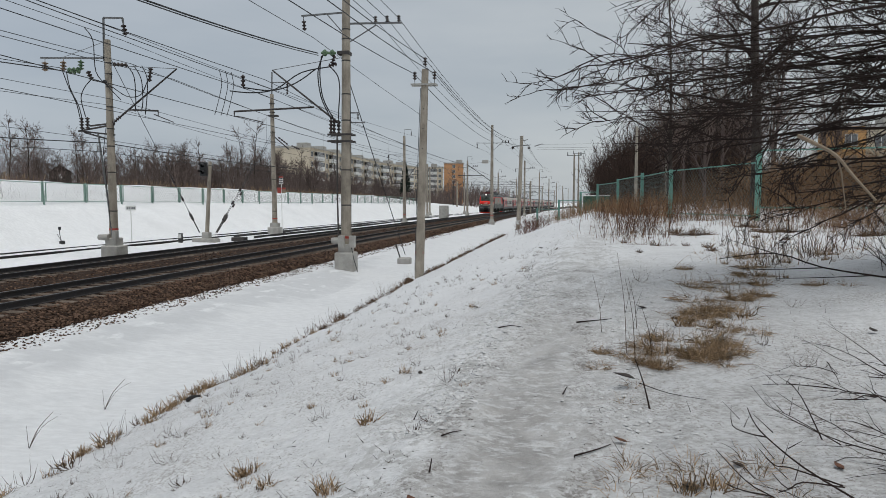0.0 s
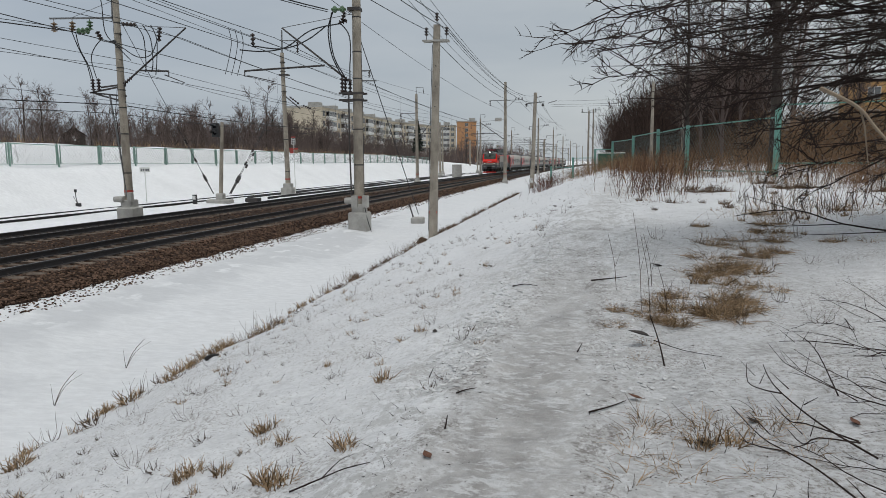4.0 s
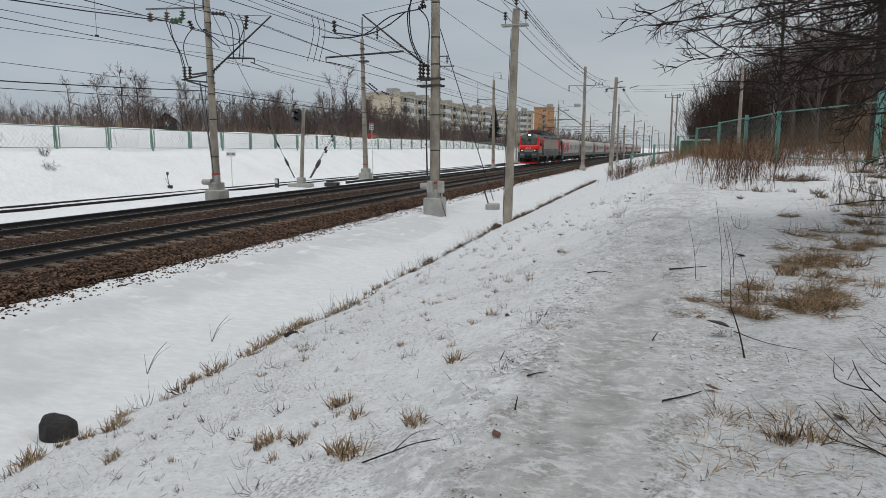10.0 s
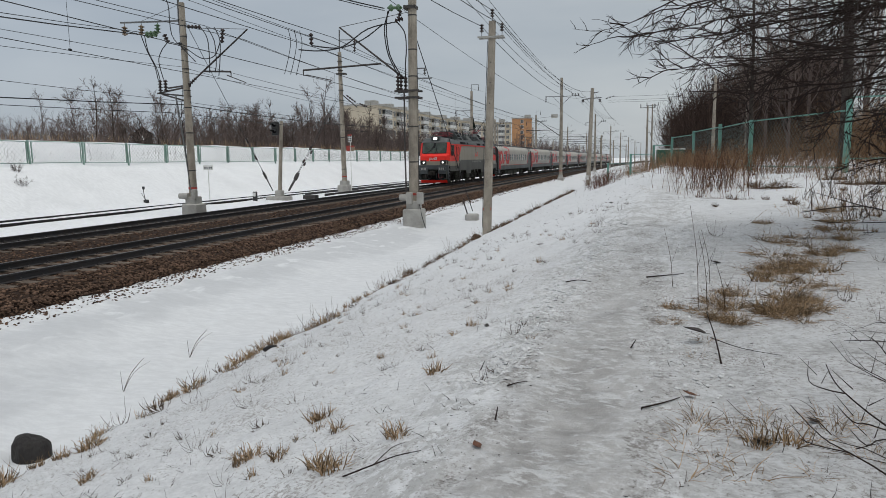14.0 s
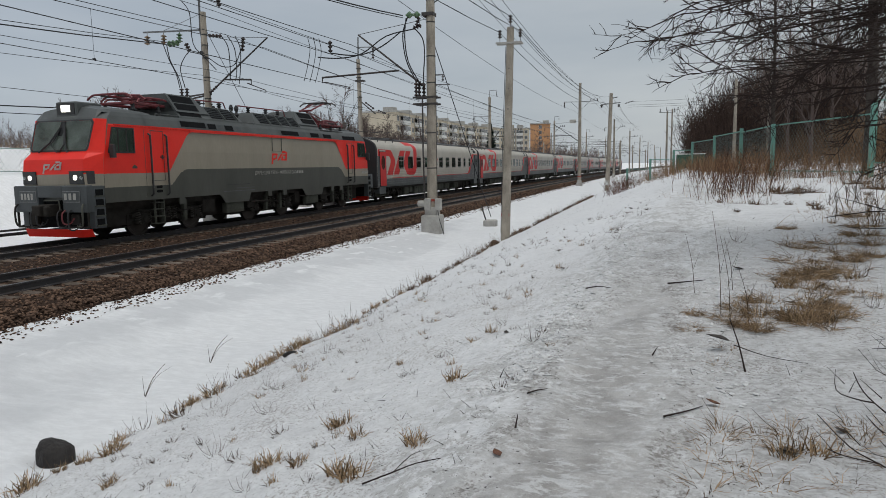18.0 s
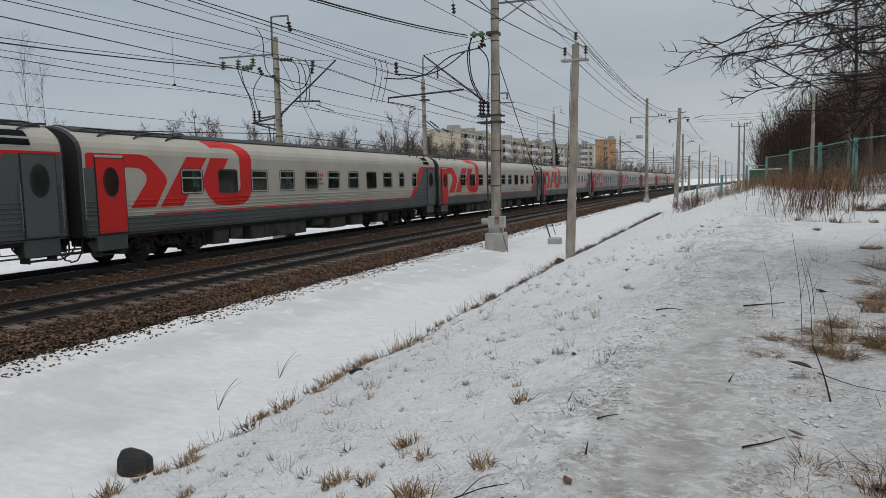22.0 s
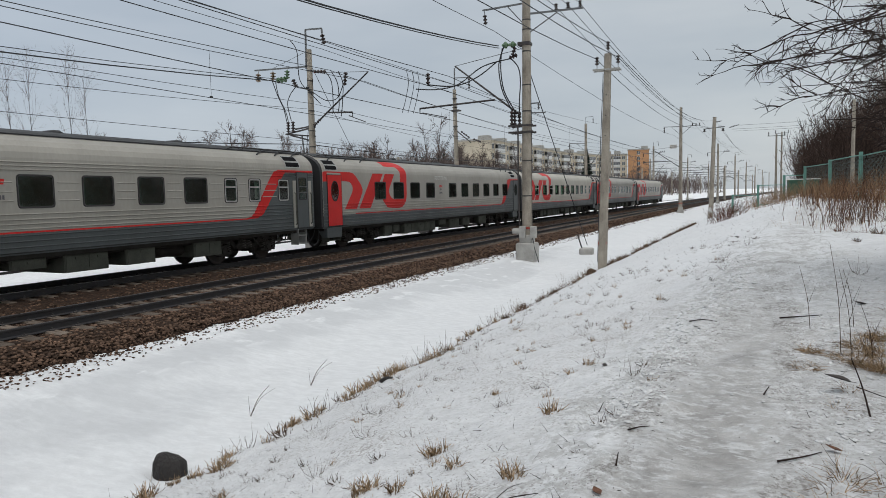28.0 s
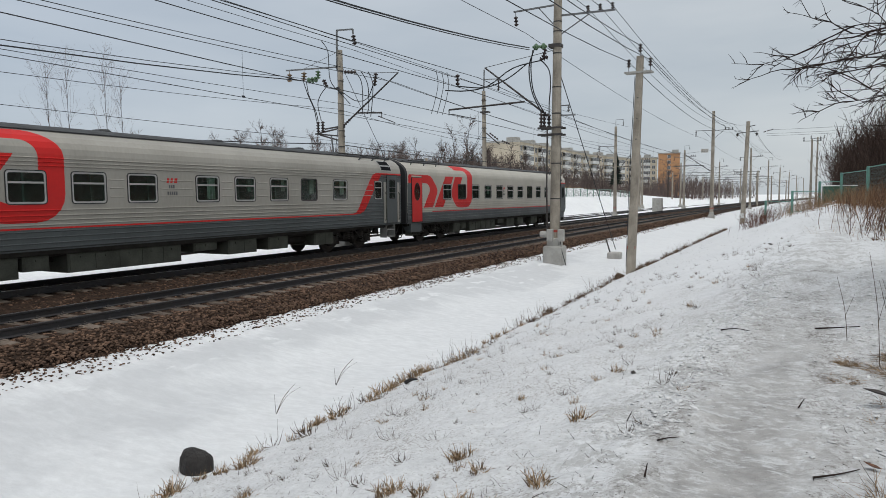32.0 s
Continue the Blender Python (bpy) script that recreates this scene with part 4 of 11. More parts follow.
# kinds of coach: ends of the body, the two doors, windows (start, width), those with a top vent, shifts of the livery
COACHES = {
    "plain": dict(body=(0.45, 25.97), doors=((0.87, 1.87), (24.78, 25.75)), wins=[(4.25 + 1.84 * i, 1.0) for i in range(9)] + [(20.87, 0.64), (22.62, 0.62)], vents=(0, 2, 3, 4, 5, 6, 8, 9, 10), crest=0.0, band=0.2, number=12.62),
    "sleeper": dict(body=(0.45, 26.0), doors=((0.87, 1.87), (24.8, 25.8)), wins=[(4.25 + 1.84 * i, 1.0) for i in range(5)] + [(13.84 + 1.84 * i, 1.02) for i in range(4)] + [(21.21, 1.0), (23.06, 0.61)], vents=(0, 9, 10), crest=0.0, band=-0.15, number=13.1),
    "staff": dict(body=(0.5, 25.07), doors=((0.93, 1.72), (23.97, 24.67)), wins=[(2.10, 0.62), (3.36, 0.99), (5.2, 0.96), (6.98, 1.0), (8.85, 0.99), (10.71, 1.0), (12.59, 0.96), (14.42, 0.97), (16.27, 0.96), (18.08, 0.98), (19.91, 0.60), (21.15, 0.62), (22.83, 0.62)], vents=(0, 10, 11, 12), crest=0.0, band=-0.9, number=11.85),
    "restaurant": dict(body=(0.45, 26.1), doors=((0.79, 1.84), (24.88, 25.85)), wins=[(4.78, 1.03), (6.63, 1.05), (8.46, 1.05), (10.34, 1.05), (13.38, 1.02), (15.24, 1.02), (17.07, 1.02), (18.91, 1.02), (20.77, 0.97), (22.61, 1.0)], vents=(), crest=0.05, band=0.2, number=12.0),
    "green": dict(body=(0.45, 25.85), doors=((1.0, 2.1), (24.73, 25.65)), wins=[(3.77, 1.03), (6.07, 1.0), (7.93, 1.0), (9.78, 1.0), (11.62, 1.0), (13.46, 1.0), (15.28, 1.0), (17.07, 1.0), (18.91, 1.0), (20.75, 0.6), (22.45, 0.6)], vents=(0, 2, 9, 10), crest=0.42, band=0.2, number=12.75),
    "ribbed": dict(body=(0.45, 25.0), doors=((0.90, 1.70), (23.72, 24.6)), wins=[(2.1, 0.62), (3.42, 0.58), (4.75, 1.0), (6.45, 1.0), (8.15, 1.0), (9.85, 1.0), (12.35, 0.96), (14.05, 0.96), (15.8, 0.96), (17.55, 0.96), (19.6, 0.96), (22.7, 0.62)], vents=(0, 1, 2, 3, 4, 5, 6, 7, 8, 10, 11), crest=0.0, band=-0.9, number=11.2),
}


def build_coach(kind, label):
    t = thing("passenger_coach", label, "railway coach", group="coaches of the train")
    W0, W1 = 2.20, 3.14
    spec = COACHES[kind]
    wins, doors, (B0, B1) = spec["wins"], spec["doors"], spec["body"]
    old = kind in ("staff", "ribbed")
    silver = M["silverworn"] if kind in ("restaurant", "ribbed", "staff") else M["silver"]
    roof = M["roofgrey"] if kind in ("plain", "sleeper") else M["roofworn"]
    C = -PITCH / 2

    def L(y):
        return y + C

    # shell: sides with window openings, roof and floor; plain coaches are smooth over the windows
    top = SIDE_TOP if old else [p for p in SIDE_TOP if p[0] <= 1.552 and not 3.15 < p[1] < 3.5]
    skin = SIDE_LOW + top
    ms = Mesh()
    for s in (1, -1):
        for prof, kk in ((SIDE_LOW, 1), (top, 0)):
            for (xa, za), (xb, zb) in zip(prof, prof[1:]):
                k = 1 if za < 1.58 and prof is SIDE_LOW else (2 if za >= 4.1 else 0)
                q = [(s * xa, L(B0), za), (s * xa, L(B1), za), (s * xb, L(B1), zb), (s * xb, L(B0), zb)]
                ms.add(q, [(0, 1, 2, 3) if s > 0 else (3, 2, 1, 0)], k)
        edges = [B0] + [e for y, w in wins for e in (y, y + w)] + [B1]
        for a, b in zip(edges[::2], edges[1::2]):
            q = [(s * 1.552, L(a), W0), (s * 1.552, L(b), W0), (s * 1.552, L(b), W1), (s * 1.552, L(a), W1)]
            ms.add(q, [(0, 1, 2, 3) if s > 0 else (3, 2, 1, 0)], 0)
        for y, w in wins:
            for (za, zb) in ((W0, W0 + 0.05), (W1 - 0.06, W1)):
                q = [(s * 1.552, L(y), za), (s * 1.552, L(y + w), za), (s * 1.552, L(y + w), zb), (s * 1.552, L(y), zb)]
                ms.add(q, [(0, 1, 2, 3) if s > 0 else (3, 2, 1, 0)], 0)
    ms.box(-1.5, 1.5, L(B0), L(B1), 1.03, 1.07, 1)
    part("body", ms, [silver, M["coachgrey"], roof], t, "silver-grey ribbed coach body with a dark lower band")
    # short ribs between the windows
    for s in (1, -1):
        for (y, w), (y2, w2) in zip(wins, wins[1:]):
            if y2 - y - w < 0.6 or not old or y < 7.5:
                continue
            for z in (2.42, 2.66, 2.90):
                ms = Mesh()
                ms.add([(s * x, L(yy), zz) for yy in (y + w + 0.13, y2 - 0.13) for x, zz in ((1.552, z - 0.018), (1.564, z - 0.006), (1.564, z + 0.006), (1.552, z + 0.018))],
                       [(0, 4, 5, 1), (1, 5, 6, 2), (2, 6, 7, 3), (0, 1, 2, 3), (4, 7, 6, 5)])
                part("side_rib", ms, silver, t)
    # end walls
    prof = [(x, z) for x, z in skin if not (1.552 < x)]
    ring = prof + [(-x, z) for x, z in prof[::-1][1:]]
    for y, nm in ((B0, 1), (B1, -1)):
        ms = Mesh()
        v = [(x, L(y + 0.01 * nm), z) for x, z in ring] + [(x * 0.97, L(y - 0.10 * nm), 1.07 + (z - 1.07) * 0.985) for x, z in ring]
        n = len(ring)
        ms.add(v, [tuple(range(n, 2 * n)) if nm < 0 else tuple(range(2 * n - 1, n - 1, -1))] + [(i, (i + 1) % n, n + (i + 1) % n, n + i) for i in range(n)])
        e = part("end_wall", ms, M["rubber"], t, "black coach end wall")
        g = Mesh()
        for j in range(4):
            w = 0.62 + 0.03 * (j % 2)
            y0 = L(y - nm * (0.10 + 0.075 * j))
            y1 = L(y - nm * (0.165 + 0.075 * j))
            g.box(-w, w, min(y0, y1), max(y0, y1), 1.15, 3.30 + 0.03 * (j % 2))
        part("gangway_bellows", g, M["rubber"], e)
        b = Mesh()
        for s in (-0.87, 0.87):
            b.tube([(s, L(y - nm * 0.1), 1.05), (s, L(y - nm * 0.32), 1.05)], [0.07, 0.06], 8)
            b.tube([(s, L(y - nm * 0.32), 1.05), (s, L(y - nm * 0.345), 1.05)], 0.2, 12)
        b.box(-0.12, 0.12, L(y) - 0.33, L(y) + 0.33, 0.92, 1.12)
        for s in (-0.4, 0.45):
            b.tube([(s, L(y - nm * 0.1), 0.95), (s, L(y - nm * 0.2), 0.60), (s, L(y - nm * 0.33), 0.55)], 0.028, 5)
        part("coupler_and_buffers", b, M["under"], e)
        for x, dz, dx in ((0.62, 0.34, 0.1), (0.98, 0.24, -0.06), (1.2, 0.40, 0.04), (-0.8, 0.3, 0.05)):
            h = Mesh()
            h.tube([(x, L(y + nm * 0.10), 0.98), (x + dx, L(y + nm * 0.02), 0.80 - dz * 0.5), (x + dx, L(y - nm * 0.14), 0.78 - dz), (x, L(y - nm * 0.34), 0.74 - dz)], 0.024, 6)
            part("brake_hose", h, M["rubber"], e)
    # painted shapes: red door panel with bands, stripe, dark end with a slanted band
    for s in (1, -1):
        ms = Mesh()
        d0, d1 = doors[0]
        e_, q = spec["crest"], spec["band"]
        shapes = [[(d0 - 0.32, 3.08), (d0, 3.08), (d0, 3.52), (d0 - 0.22, 3.52), (d0 - 0.32, 3.46)]]
        shapes.append([(d0, 3.47), (d1, 3.47), (d1, 3.52), (d0, 3.52)])
        o = [(d1, 3.52), (2.55 + e_, 3.52), (2.82 + e_, 3.47), (3.02 + e_, 3.36), (3.50 + e_, 2.92), (3.60 + e_, 2.74), (3.58 + e_, 2.58), (3.06 + e_, 1.83)]
        i_ = [(d1, 3.10), (2.22 + e_, 3.10), (2.46 + e_, 3.08), (2.60 + e_, 3.02), (2.72 + e_, 2.90), (2.76 + e_, 2.76), (2.70 + e_, 2.60), (2.06 + e_, 1.83)]
        shapes += quads_strip(o, i_)
        shapes.append([(3.26 + e_, 1.83), (4.26 + e_, 1.83), (5.52 + e_, 3.50), (4.54 + e_, 3.50)])
        shapes.append([(5.70 + e_, 3.50), (6.66 + e_, 3.50), (6.10 + e_, 2.73), (5.26 + e_, 2.73)])
        o = [(5.20, 2.73), (5.22, 2.50), (5.50, 2.10), (5.85, 1.82), (6.4, 1.76)] + arc(7.1, 2.5, 0.82, 0.74, 270, 360, 5) + [(7.92, 3.2)] + arc(7.05, 3.45, 0.87, 0.68, 0, 90, 6) + [(5.62, 4.13)]
        i_ = [(6.05, 2.73), (6.05, 2.60), (6.12, 2.45), (6.25, 2.32), (6.5, 2.22)] + arc(6.85, 2.5, 0.38, 0.28, 270, 360, 5) + [(7.23, 3.2)] + arc(6.8, 3.45, 0.43, 0.42, 0, 90, 6) + [(5.80, 3.88)]
        shapes += quads_strip([(y + e_ + 0.04, z) for y, z in o], [(y + e_ + 0.04, z) for y, z in i_])
        shapes.append([(3.0, 1.588), (21.85 + q, 1.588), (21.85 + q, 1.635), (3.0, 1.635)])
        edge = [(21.85 + q, 1.588), (22.45 + q, 1.62), (22.78 + q, 1.76), (23.02 + q, 2.02), (23.75 + q, 2.92), (24.15 + q, 3.37)]
        shapes += quads_strip(edge, [(21.85 + q, 1.635), (22.10 + q, 1.68), (22.28 + q, 1.82), (22.45 + q, 2.04), (23.08 + q, 2.92), (23.45 + q, 3.37)])
        shapes.append([(23.45 + q, 3.37), (24.15 + q, 3.37), (B1 - 0.01, 3.37), (B1 - 0.01, 3.46), (23.75 + q, 3.46)])
        for pl in shapes:
            # leave the windows free
            todo = [pl]
            for y, w in wins:
                nxt = []
                for p_ in todo:
                    nxt += cut_out(p_, y, y + w, W0 + 0.05, W1 - 0.06)
                todo = nxt
            for p_ in todo:
                drape(ms, [(L(y), z) for y, z in p_], skin, 0.004, s)
        part("red_livery", ms, M["red"], t, "red painted livery bands")
        for panel in ([[(B0 + 0.02, 1.10), (d0, 1.10), (d0, 3.08), (B0 + 0.02, 3.08)]], quads_strip(edge, [(B1 - 0.01, z) for _, z in edge])):
            ms = Mesh()
            todo = panel
            for y, w in wins:
                nxt = []
                for q_ in todo:
                    nxt += cut_out(q_, y, y + w, W0 + 0.05, W1 - 0.06)
                todo = nxt
            for q_ in todo:
                drape(ms, [(L(y), z) for y, z in q_], skin, 0.004, s)
            ahead = panel[0][0][0] < 1.0
            part("red_livery_panel" if ahead and old else "grey_livery_panel", ms, M["red"] if ahead and old else M["coachgrey"], t)
    # doors
    for s in (1, -1):
        for (y0, y1), mt, nm in zip(doors, (M["red"], M["coachgrey"]), ("red vestibule door", "grey vestibule door")):
            ms = Mesh()
            x = 1.588
            ms.box(min(s * 1.53, s * x), max(s * 1.53, s * x), L(y0), L(y1), 1.13, 3.36)
            d = part("door", ms, mt, t, nm)
            ms = Mesh()
            for a, b, c, e in ((y0 - 0.03, y0, 1.10, 3.39), (y1, y1 + 0.03, 1.10, 3.39), (y0, y1, 3.36, 3.39), (y0, y1, 1.10, 1.13)):
                ms.box(min(s * 1.53, s * 1.584), max(s * 1.53, s * 1.584), L(a), L(b), c, e)
            part("door_frame", ms, M["gasket"], d)
            oval = arc((y0 + y1) / 2, 2.66, 0.25, 0.42, 0, 360, 20)[:-1] if not old else rounded((y0 + y1) / 2 - 0.22, (y0 + y1) / 2 + 0.22, 2.30, 3.14, 0.06)
            nv = len(oval)
            oval = [(L(y), z) for y, z in oval]
            ms = Mesh()
            frame_ring(ms, [((y - L((y0 + y1) / 2)) * 1.14 + L((y0 + y1) / 2), (z - 2.66) * 1.09 + 2.66) for y, z in oval], oval, 1.583, 1.603, s)
            part("window_frame", ms, M["gasket"], d)
            ms = Mesh()
            ms.add([(s * 1.593, y, z) for y, z in oval], [tuple(range(nv)) if s > 0 else tuple(range(nv - 1, -1, -1))])
            part("pane", ms, M["glassgreen"] if y0 < 5 else M["glass"], d)
            if old:
                for zz in (2.56, 2.80):
                    hb = Mesh()
                    hb.tube([(s * 1.615, L(y0 + 0.10), zz), (s * 1.615, L(y1 - 0.10), zz)], 0.018, 5)
                    part("window_bar", hb, mt, d)
                for yy in (y0 - 0.17, y1 + 0.15):
                    hb = Mesh()
                    hb.bevbox(min(s * 1.555, s * 1.586), max(s * 1.555, s * 1.586), L(yy - 0.10), L(yy + 0.10), 1.14, 3.05, 0.005)
                    part("grab_rail_panel", hb, M["red"] if y0 < 5 and yy < y0 else silver, d)
                    hb = Mesh()
                    hb.tube([(s * 1.57, L(yy), 1.25), (s * 1.65, L(yy), 1.32), (s * 1.65, L(yy), 2.50), (s * 1.57, L(yy), 2.57)], 0.024, 6)
                    part("handrail", hb, M["undergrey"], d)
            elif y0 > 5:
                hb = Mesh()
                for yy in (y0 - 0.1, y1 + 0.12):
                    hb.tube([(s * 1.60, L(yy), 1.3), (s * 1.62, L(yy), 1.4), (s * 1.62, L(yy), 2.5), (s * 1.60, L(yy), 2.6)], 0.018, 6)
                part("handrail", hb, M["galv"], d)
            st = Mesh()
            st.box(min(s * 1.1, s * 1.45), max(s * 1.1, s * 1.45), L(y0 + 0.1), L(y1 - 0.1), 0.45, 0.48)
            st.box(min(s * 1.15, s * 1.5), max(s * 1.15, s * 1.5), L(y0 + 0.1), L(y1 - 0.1), 0.78, 0.81)
            for yy in (y0 + 0.08, y1 - 0.1):
                st.box(min(s * 1.1, s * 1.5), max(s * 1.1, s * 1.5), L(yy), L(yy + 0.02), 0.42, 1.07)
            part("entrance_steps", st, M["rim"] if old else M["undergrey"], t)
            if old:
                continue
            ap = Mesh()
            ap.bevbox(min(s * 1.44, s * 1.515), max(s * 1.44, s * 1.515), L(y0 - 0.05), L(y1 + 0.05), 0.60, 1.075, 0.02)
            for yy in (y0 - 0.05, y1 + 0.01):
                ap.add([(s * x, L(yy + e), z) for e in (0.0, 0.04) for x, z in ((0.9, 1.07), (1.46, 1.07), (1.46, 0.60), (1.25, 0.60))], [(0, 1, 2, 3), (7, 6, 5, 4), (2, 6, 7, 3), (3, 7, 4, 0)])
            part("step_apron", ap, M["coachgrey"], t, "dark grey apron below the door")
    # windows
    rng = random.Random({"plain": 3, "green": 5, "sleeper": 6}.get(kind, 8))
    for s in (1, -1):
        for i, (y, w) in enumerate(wins):
            z0, z1 = W0 + 0.05, W1 - 0.06
            b = 0.045 if i in spec["vents"] else 0.022
            out_, in_ = rounded(L(y) - 0.024, L(y + w) + 0.024, z0 - 0.024, z1 + 0.024, 0.10), rounded(L(y) + b, L(y + w) - b, z0 + b, z1 - b, 0.07)
            mid_ = rounded(L(y) + 0.0, L(y + w) - 0.0, z0, z1, 0.08)
            ms = Mesh()
            frame_ring(ms, out_, mid_, 1.54, 1.568, s)
            wd = part("window", ms, M["gasket"], t, "coach window in a dark gasket")
            ms = Mesh()
            frame_ring(ms, mid_, in_, 1.54, 1.562, s)
            if i in spec["vents"]:
                ms.box(min(s * 1.52, s * 1.566), max(s * 1.52, s * 1.566), L(y) + 0.05, L(y + w) - 0.05, z1 - 0.32, z1 - 0.27)
            part("window_frame", ms, M["rim"] if i in spec["vents"] else M["rimdark"], wd)
            ms = Mesh()
            ms.add([(s * 1.545, yy, zz) for yy, zz in in_], [tuple(range(len(in_))) if s > 0 else tuple(range(len(in_) - 1, -1, -1))])
            pn = part("pane", ms, M["glassgreen"] if kind in ("plain", "green") else M["glass"], wd)
            pn.visible_shadow = False
            if rng.random() < (0.9 if kind == "green" else (0.12 if kind in ("staff", "restaurant") else 0.45)):
                cu = Mesh()
                a0, a1 = (L(y) + 0.06, L(y) + 0.06 + (w - 0.12) * (rng.uniform(0.75, 1.0) if kind == "green" else rng.uniform(0.2, 0.45)))
                if rng.random() < 0.5:
                    a0, a1 = L(y + w) - (a1 - L(y)), L(y + w) - 0.06
                zz = z0 + rng.uniform(0, 0.35)
                for j in range(6):
                    ya, yb = a0 + (a1 - a0) * j / 6, a0 + (a1 - a0) * (j + 1) / 6
                    cu.add([(s * (1.44 + 0.03 * (j % 2)), ya, zz), (s * (1.44 + 0.03 * ((j + 1) % 2)), yb, zz), (s * (1.44 + 0.03 * ((j + 1) % 2)), yb, z1), (s * (1.44 + 0.03 * (j % 2)), ya, z1)], [(0, 1, 2, 3)])
                part("curtain", cu, M["greencurtain"] if kind == "green" else M["curtain"], wd)
    ms = Mesh()
    saloon = kind == "restaurant"
    if not saloon:
        ms.box(-0.55, 0.55, L(2.2), L(23.8), 1.1, 3.7)
    for j in (0, 4, 5, 10) if saloon else range(11):
        ms.box(-1.45, 1.45, L(3.2 + 1.85 * j), L(3.25 + 1.85 * j), 1.1, 3.6)
    ms.box(-1.45, 1.45, L(2.2), L(23.8), 2.02, 2.06)
    part("interior_partitions", ms, M["interior"], t)
    for j in range(4 if saloon else 0):
        for x in (-1.0, 1.0):
            ms = Mesh()
            ms.bevbox(x - 0.42, x + 0.42, L(5.0 + 1.85 * j), L(5.55 + 1.85 * j), 2.10, 2.16, 0.02)
            ms.box(x - 0.04, x + 0.04, L(5.25 + 1.85 * j), L(5.33 + 1.85 * j), 1.1, 2.11)
            part("dining_table", ms, M["interior"], t)
    # roof fittings
    for s in (1, -1):
        for ya, posts in ((0.9, (1.6, 2.6, 3.6)), (B1 - 4.3, (B1 - 3.5, B1 - 2.5, B1 - 1.4))):
            ms = Mesh()
            ms.tube([(s * 0.95, L(ya), 4.22), (s * 0.95, L(ya + 0.3), 4.28), (s * 0.95, L(ya + 3.7), 4.28), (s * 0.95, L(ya + 4.0), 4.22)], 0.02, 5)
            for y in posts:
                ms.cyl((s * 0.95, L(y), 4.1), (s * 0.95, L(y), 4.28), 0.015, n=5)
            part("roof_handrail", ms, M["under"], t)
    for y in (5.5, 10.0, 14.5, 19.0):
        ms = Mesh()
        ms.bevbox(-0.3, 0.3, L(y), L(y + 0.35), 4.30, 4.45, 0.05)
        part("roof_ventilator", ms, M["roofdark"], t)
    for y, kk in ((16.0, 0), (18.3, 0), (19.6, 1), (20.3, 2), (21.2, 1)) if kind == "green" else ():
        ms = Mesh()
        if kk == 0:
            ms.bevbox(0.42, 0.76, L(y), L(y + 0.34), 4.20, 4.43, 0.03)
            ms.bevbox(0.38, 0.80, L(y - 0.04), L(y + 0.38), 4.43, 4.48, 0.02)
        elif kk == 1:
            ms.lathe((0.5, L(y), 4.22), [(0.07, 0), (0.07, 0.18), (0.30, 0.20), (0.26, 0.26), (0.05, 0.30)], 12)
        else:
            ms.lathe((0.5, L(y), 4.22), [(0.13, 0), (0.13, 0.20), (0.17, 0.22), (0.17, 0.36), (0.10, 0.42)], 12)
        part("roof_ventilator", ms, M["palewood"] if kk == 2 else M["roofdark"], t, ("square dark roof ventilator", "dark mushroom ventilator", "pale round chimney cap")[kk])
    for s in (1, -1):
        for y in ([B1 - 1.72] if kind != "sleeper" else []) + ([0.70] if kind in ("restaurant", "ribbed") else []):
            for z0, z1 in ((3.60, 3.78), (3.84, 4.02)):
                ms = Mesh()
                drape(ms, [(L(y), z0), (L(y + 0.85), z0), (L(y + 0.85), z1), (L(y), z1)], skin, 0.012, s)
                g = part("roof_grille", ms, M["grille"], t)
                ms = Mesh()
                for a_, b_, za, zb in ((-0.05, 0.9, z0 - 0.04, z0), (-0.05, 0.9, z1, z1 + 0.04), (-0.05, 0.0, z0, z1), (0.85, 0.9, z0, z1)):
                    drape(ms, [(L(y + a_), za), (L(y + b_), za), (L(y + b_), zb), (L(y + a_), zb)], skin, 0.016, s)
                part("grille_frame", ms, M["rim"], g)
    # rubber-covered steps and hoses over the roof ends
    for y0, y1 in ((B0 + 0.15, B0 + 4.6), (B1 - 3.6, B1 - 0.15)):
        ms = Mesh()
        ms.extrude(((1.02, 4.20), (0.80, 4.285), (0.45, 4.37), (-0.45, 4.37), (-0.80, 4.285), (-1.02, 4.20), (-1.02, 4.13), (1.02, 4.13)), [lambda a, b, y=y: (a, L(y), b) for y in (y0, y1)])
        part("roof_walk", ms, M["roofdark"], t, "dark ribbed walkway on the roof end")
        for k_ in range(3):
            yy = y0 + (y1 - y0) * (0.15 + 0.3 * k_)
            ms = Mesh()
            ms.tube(smooth_line([(1.26, L(yy), 4.03), (1.16, L(yy + 0.25), 4.13), (1.02, L(yy + 0.7), 4.24), (0.92, L(yy + 1.1), 4.27)]), 0.03, 5)
            part("roof_hose", ms, M["rubber"], t)
    ms = Mesh()
    ms.extrude(((1.00, 4.185), (0.80, 4.272), (0.45, 4.36), (-0.45, 4.36), (-0.80, 4.272), (-1.00, 4.185), (-1.00, 4.13), (1.00, 4.13)), [lambda a, b, y=y: (a, L(y), b) for y in (B0 + 4.62, B1 - 3.62)])
    part("roof_walk", ms, M["roofdark"], t, "dark ribbed walkway along the roof")
    for s in (1, -1):
        ms = Mesh()
        ms.tube([(s * 1.04, L(B0 + 0.2), 4.175), (s * 1.03, L((B0 + B1) / 2), 4.18), (s * 1.04, L(B1 - 0.2), 4.175)], 0.02, 5)
        part("roof_cable", ms, M["rubber"], t)
    # underframe
    ms = Mesh()
    ms.box(-1.35, 1.35, L(0.7), L(B1 - 0.25), 0.90, 1.04)
    ms.box(-0.62, 0.62, L(1.6), L(B1 - 1.3), 0.64, 0.92)
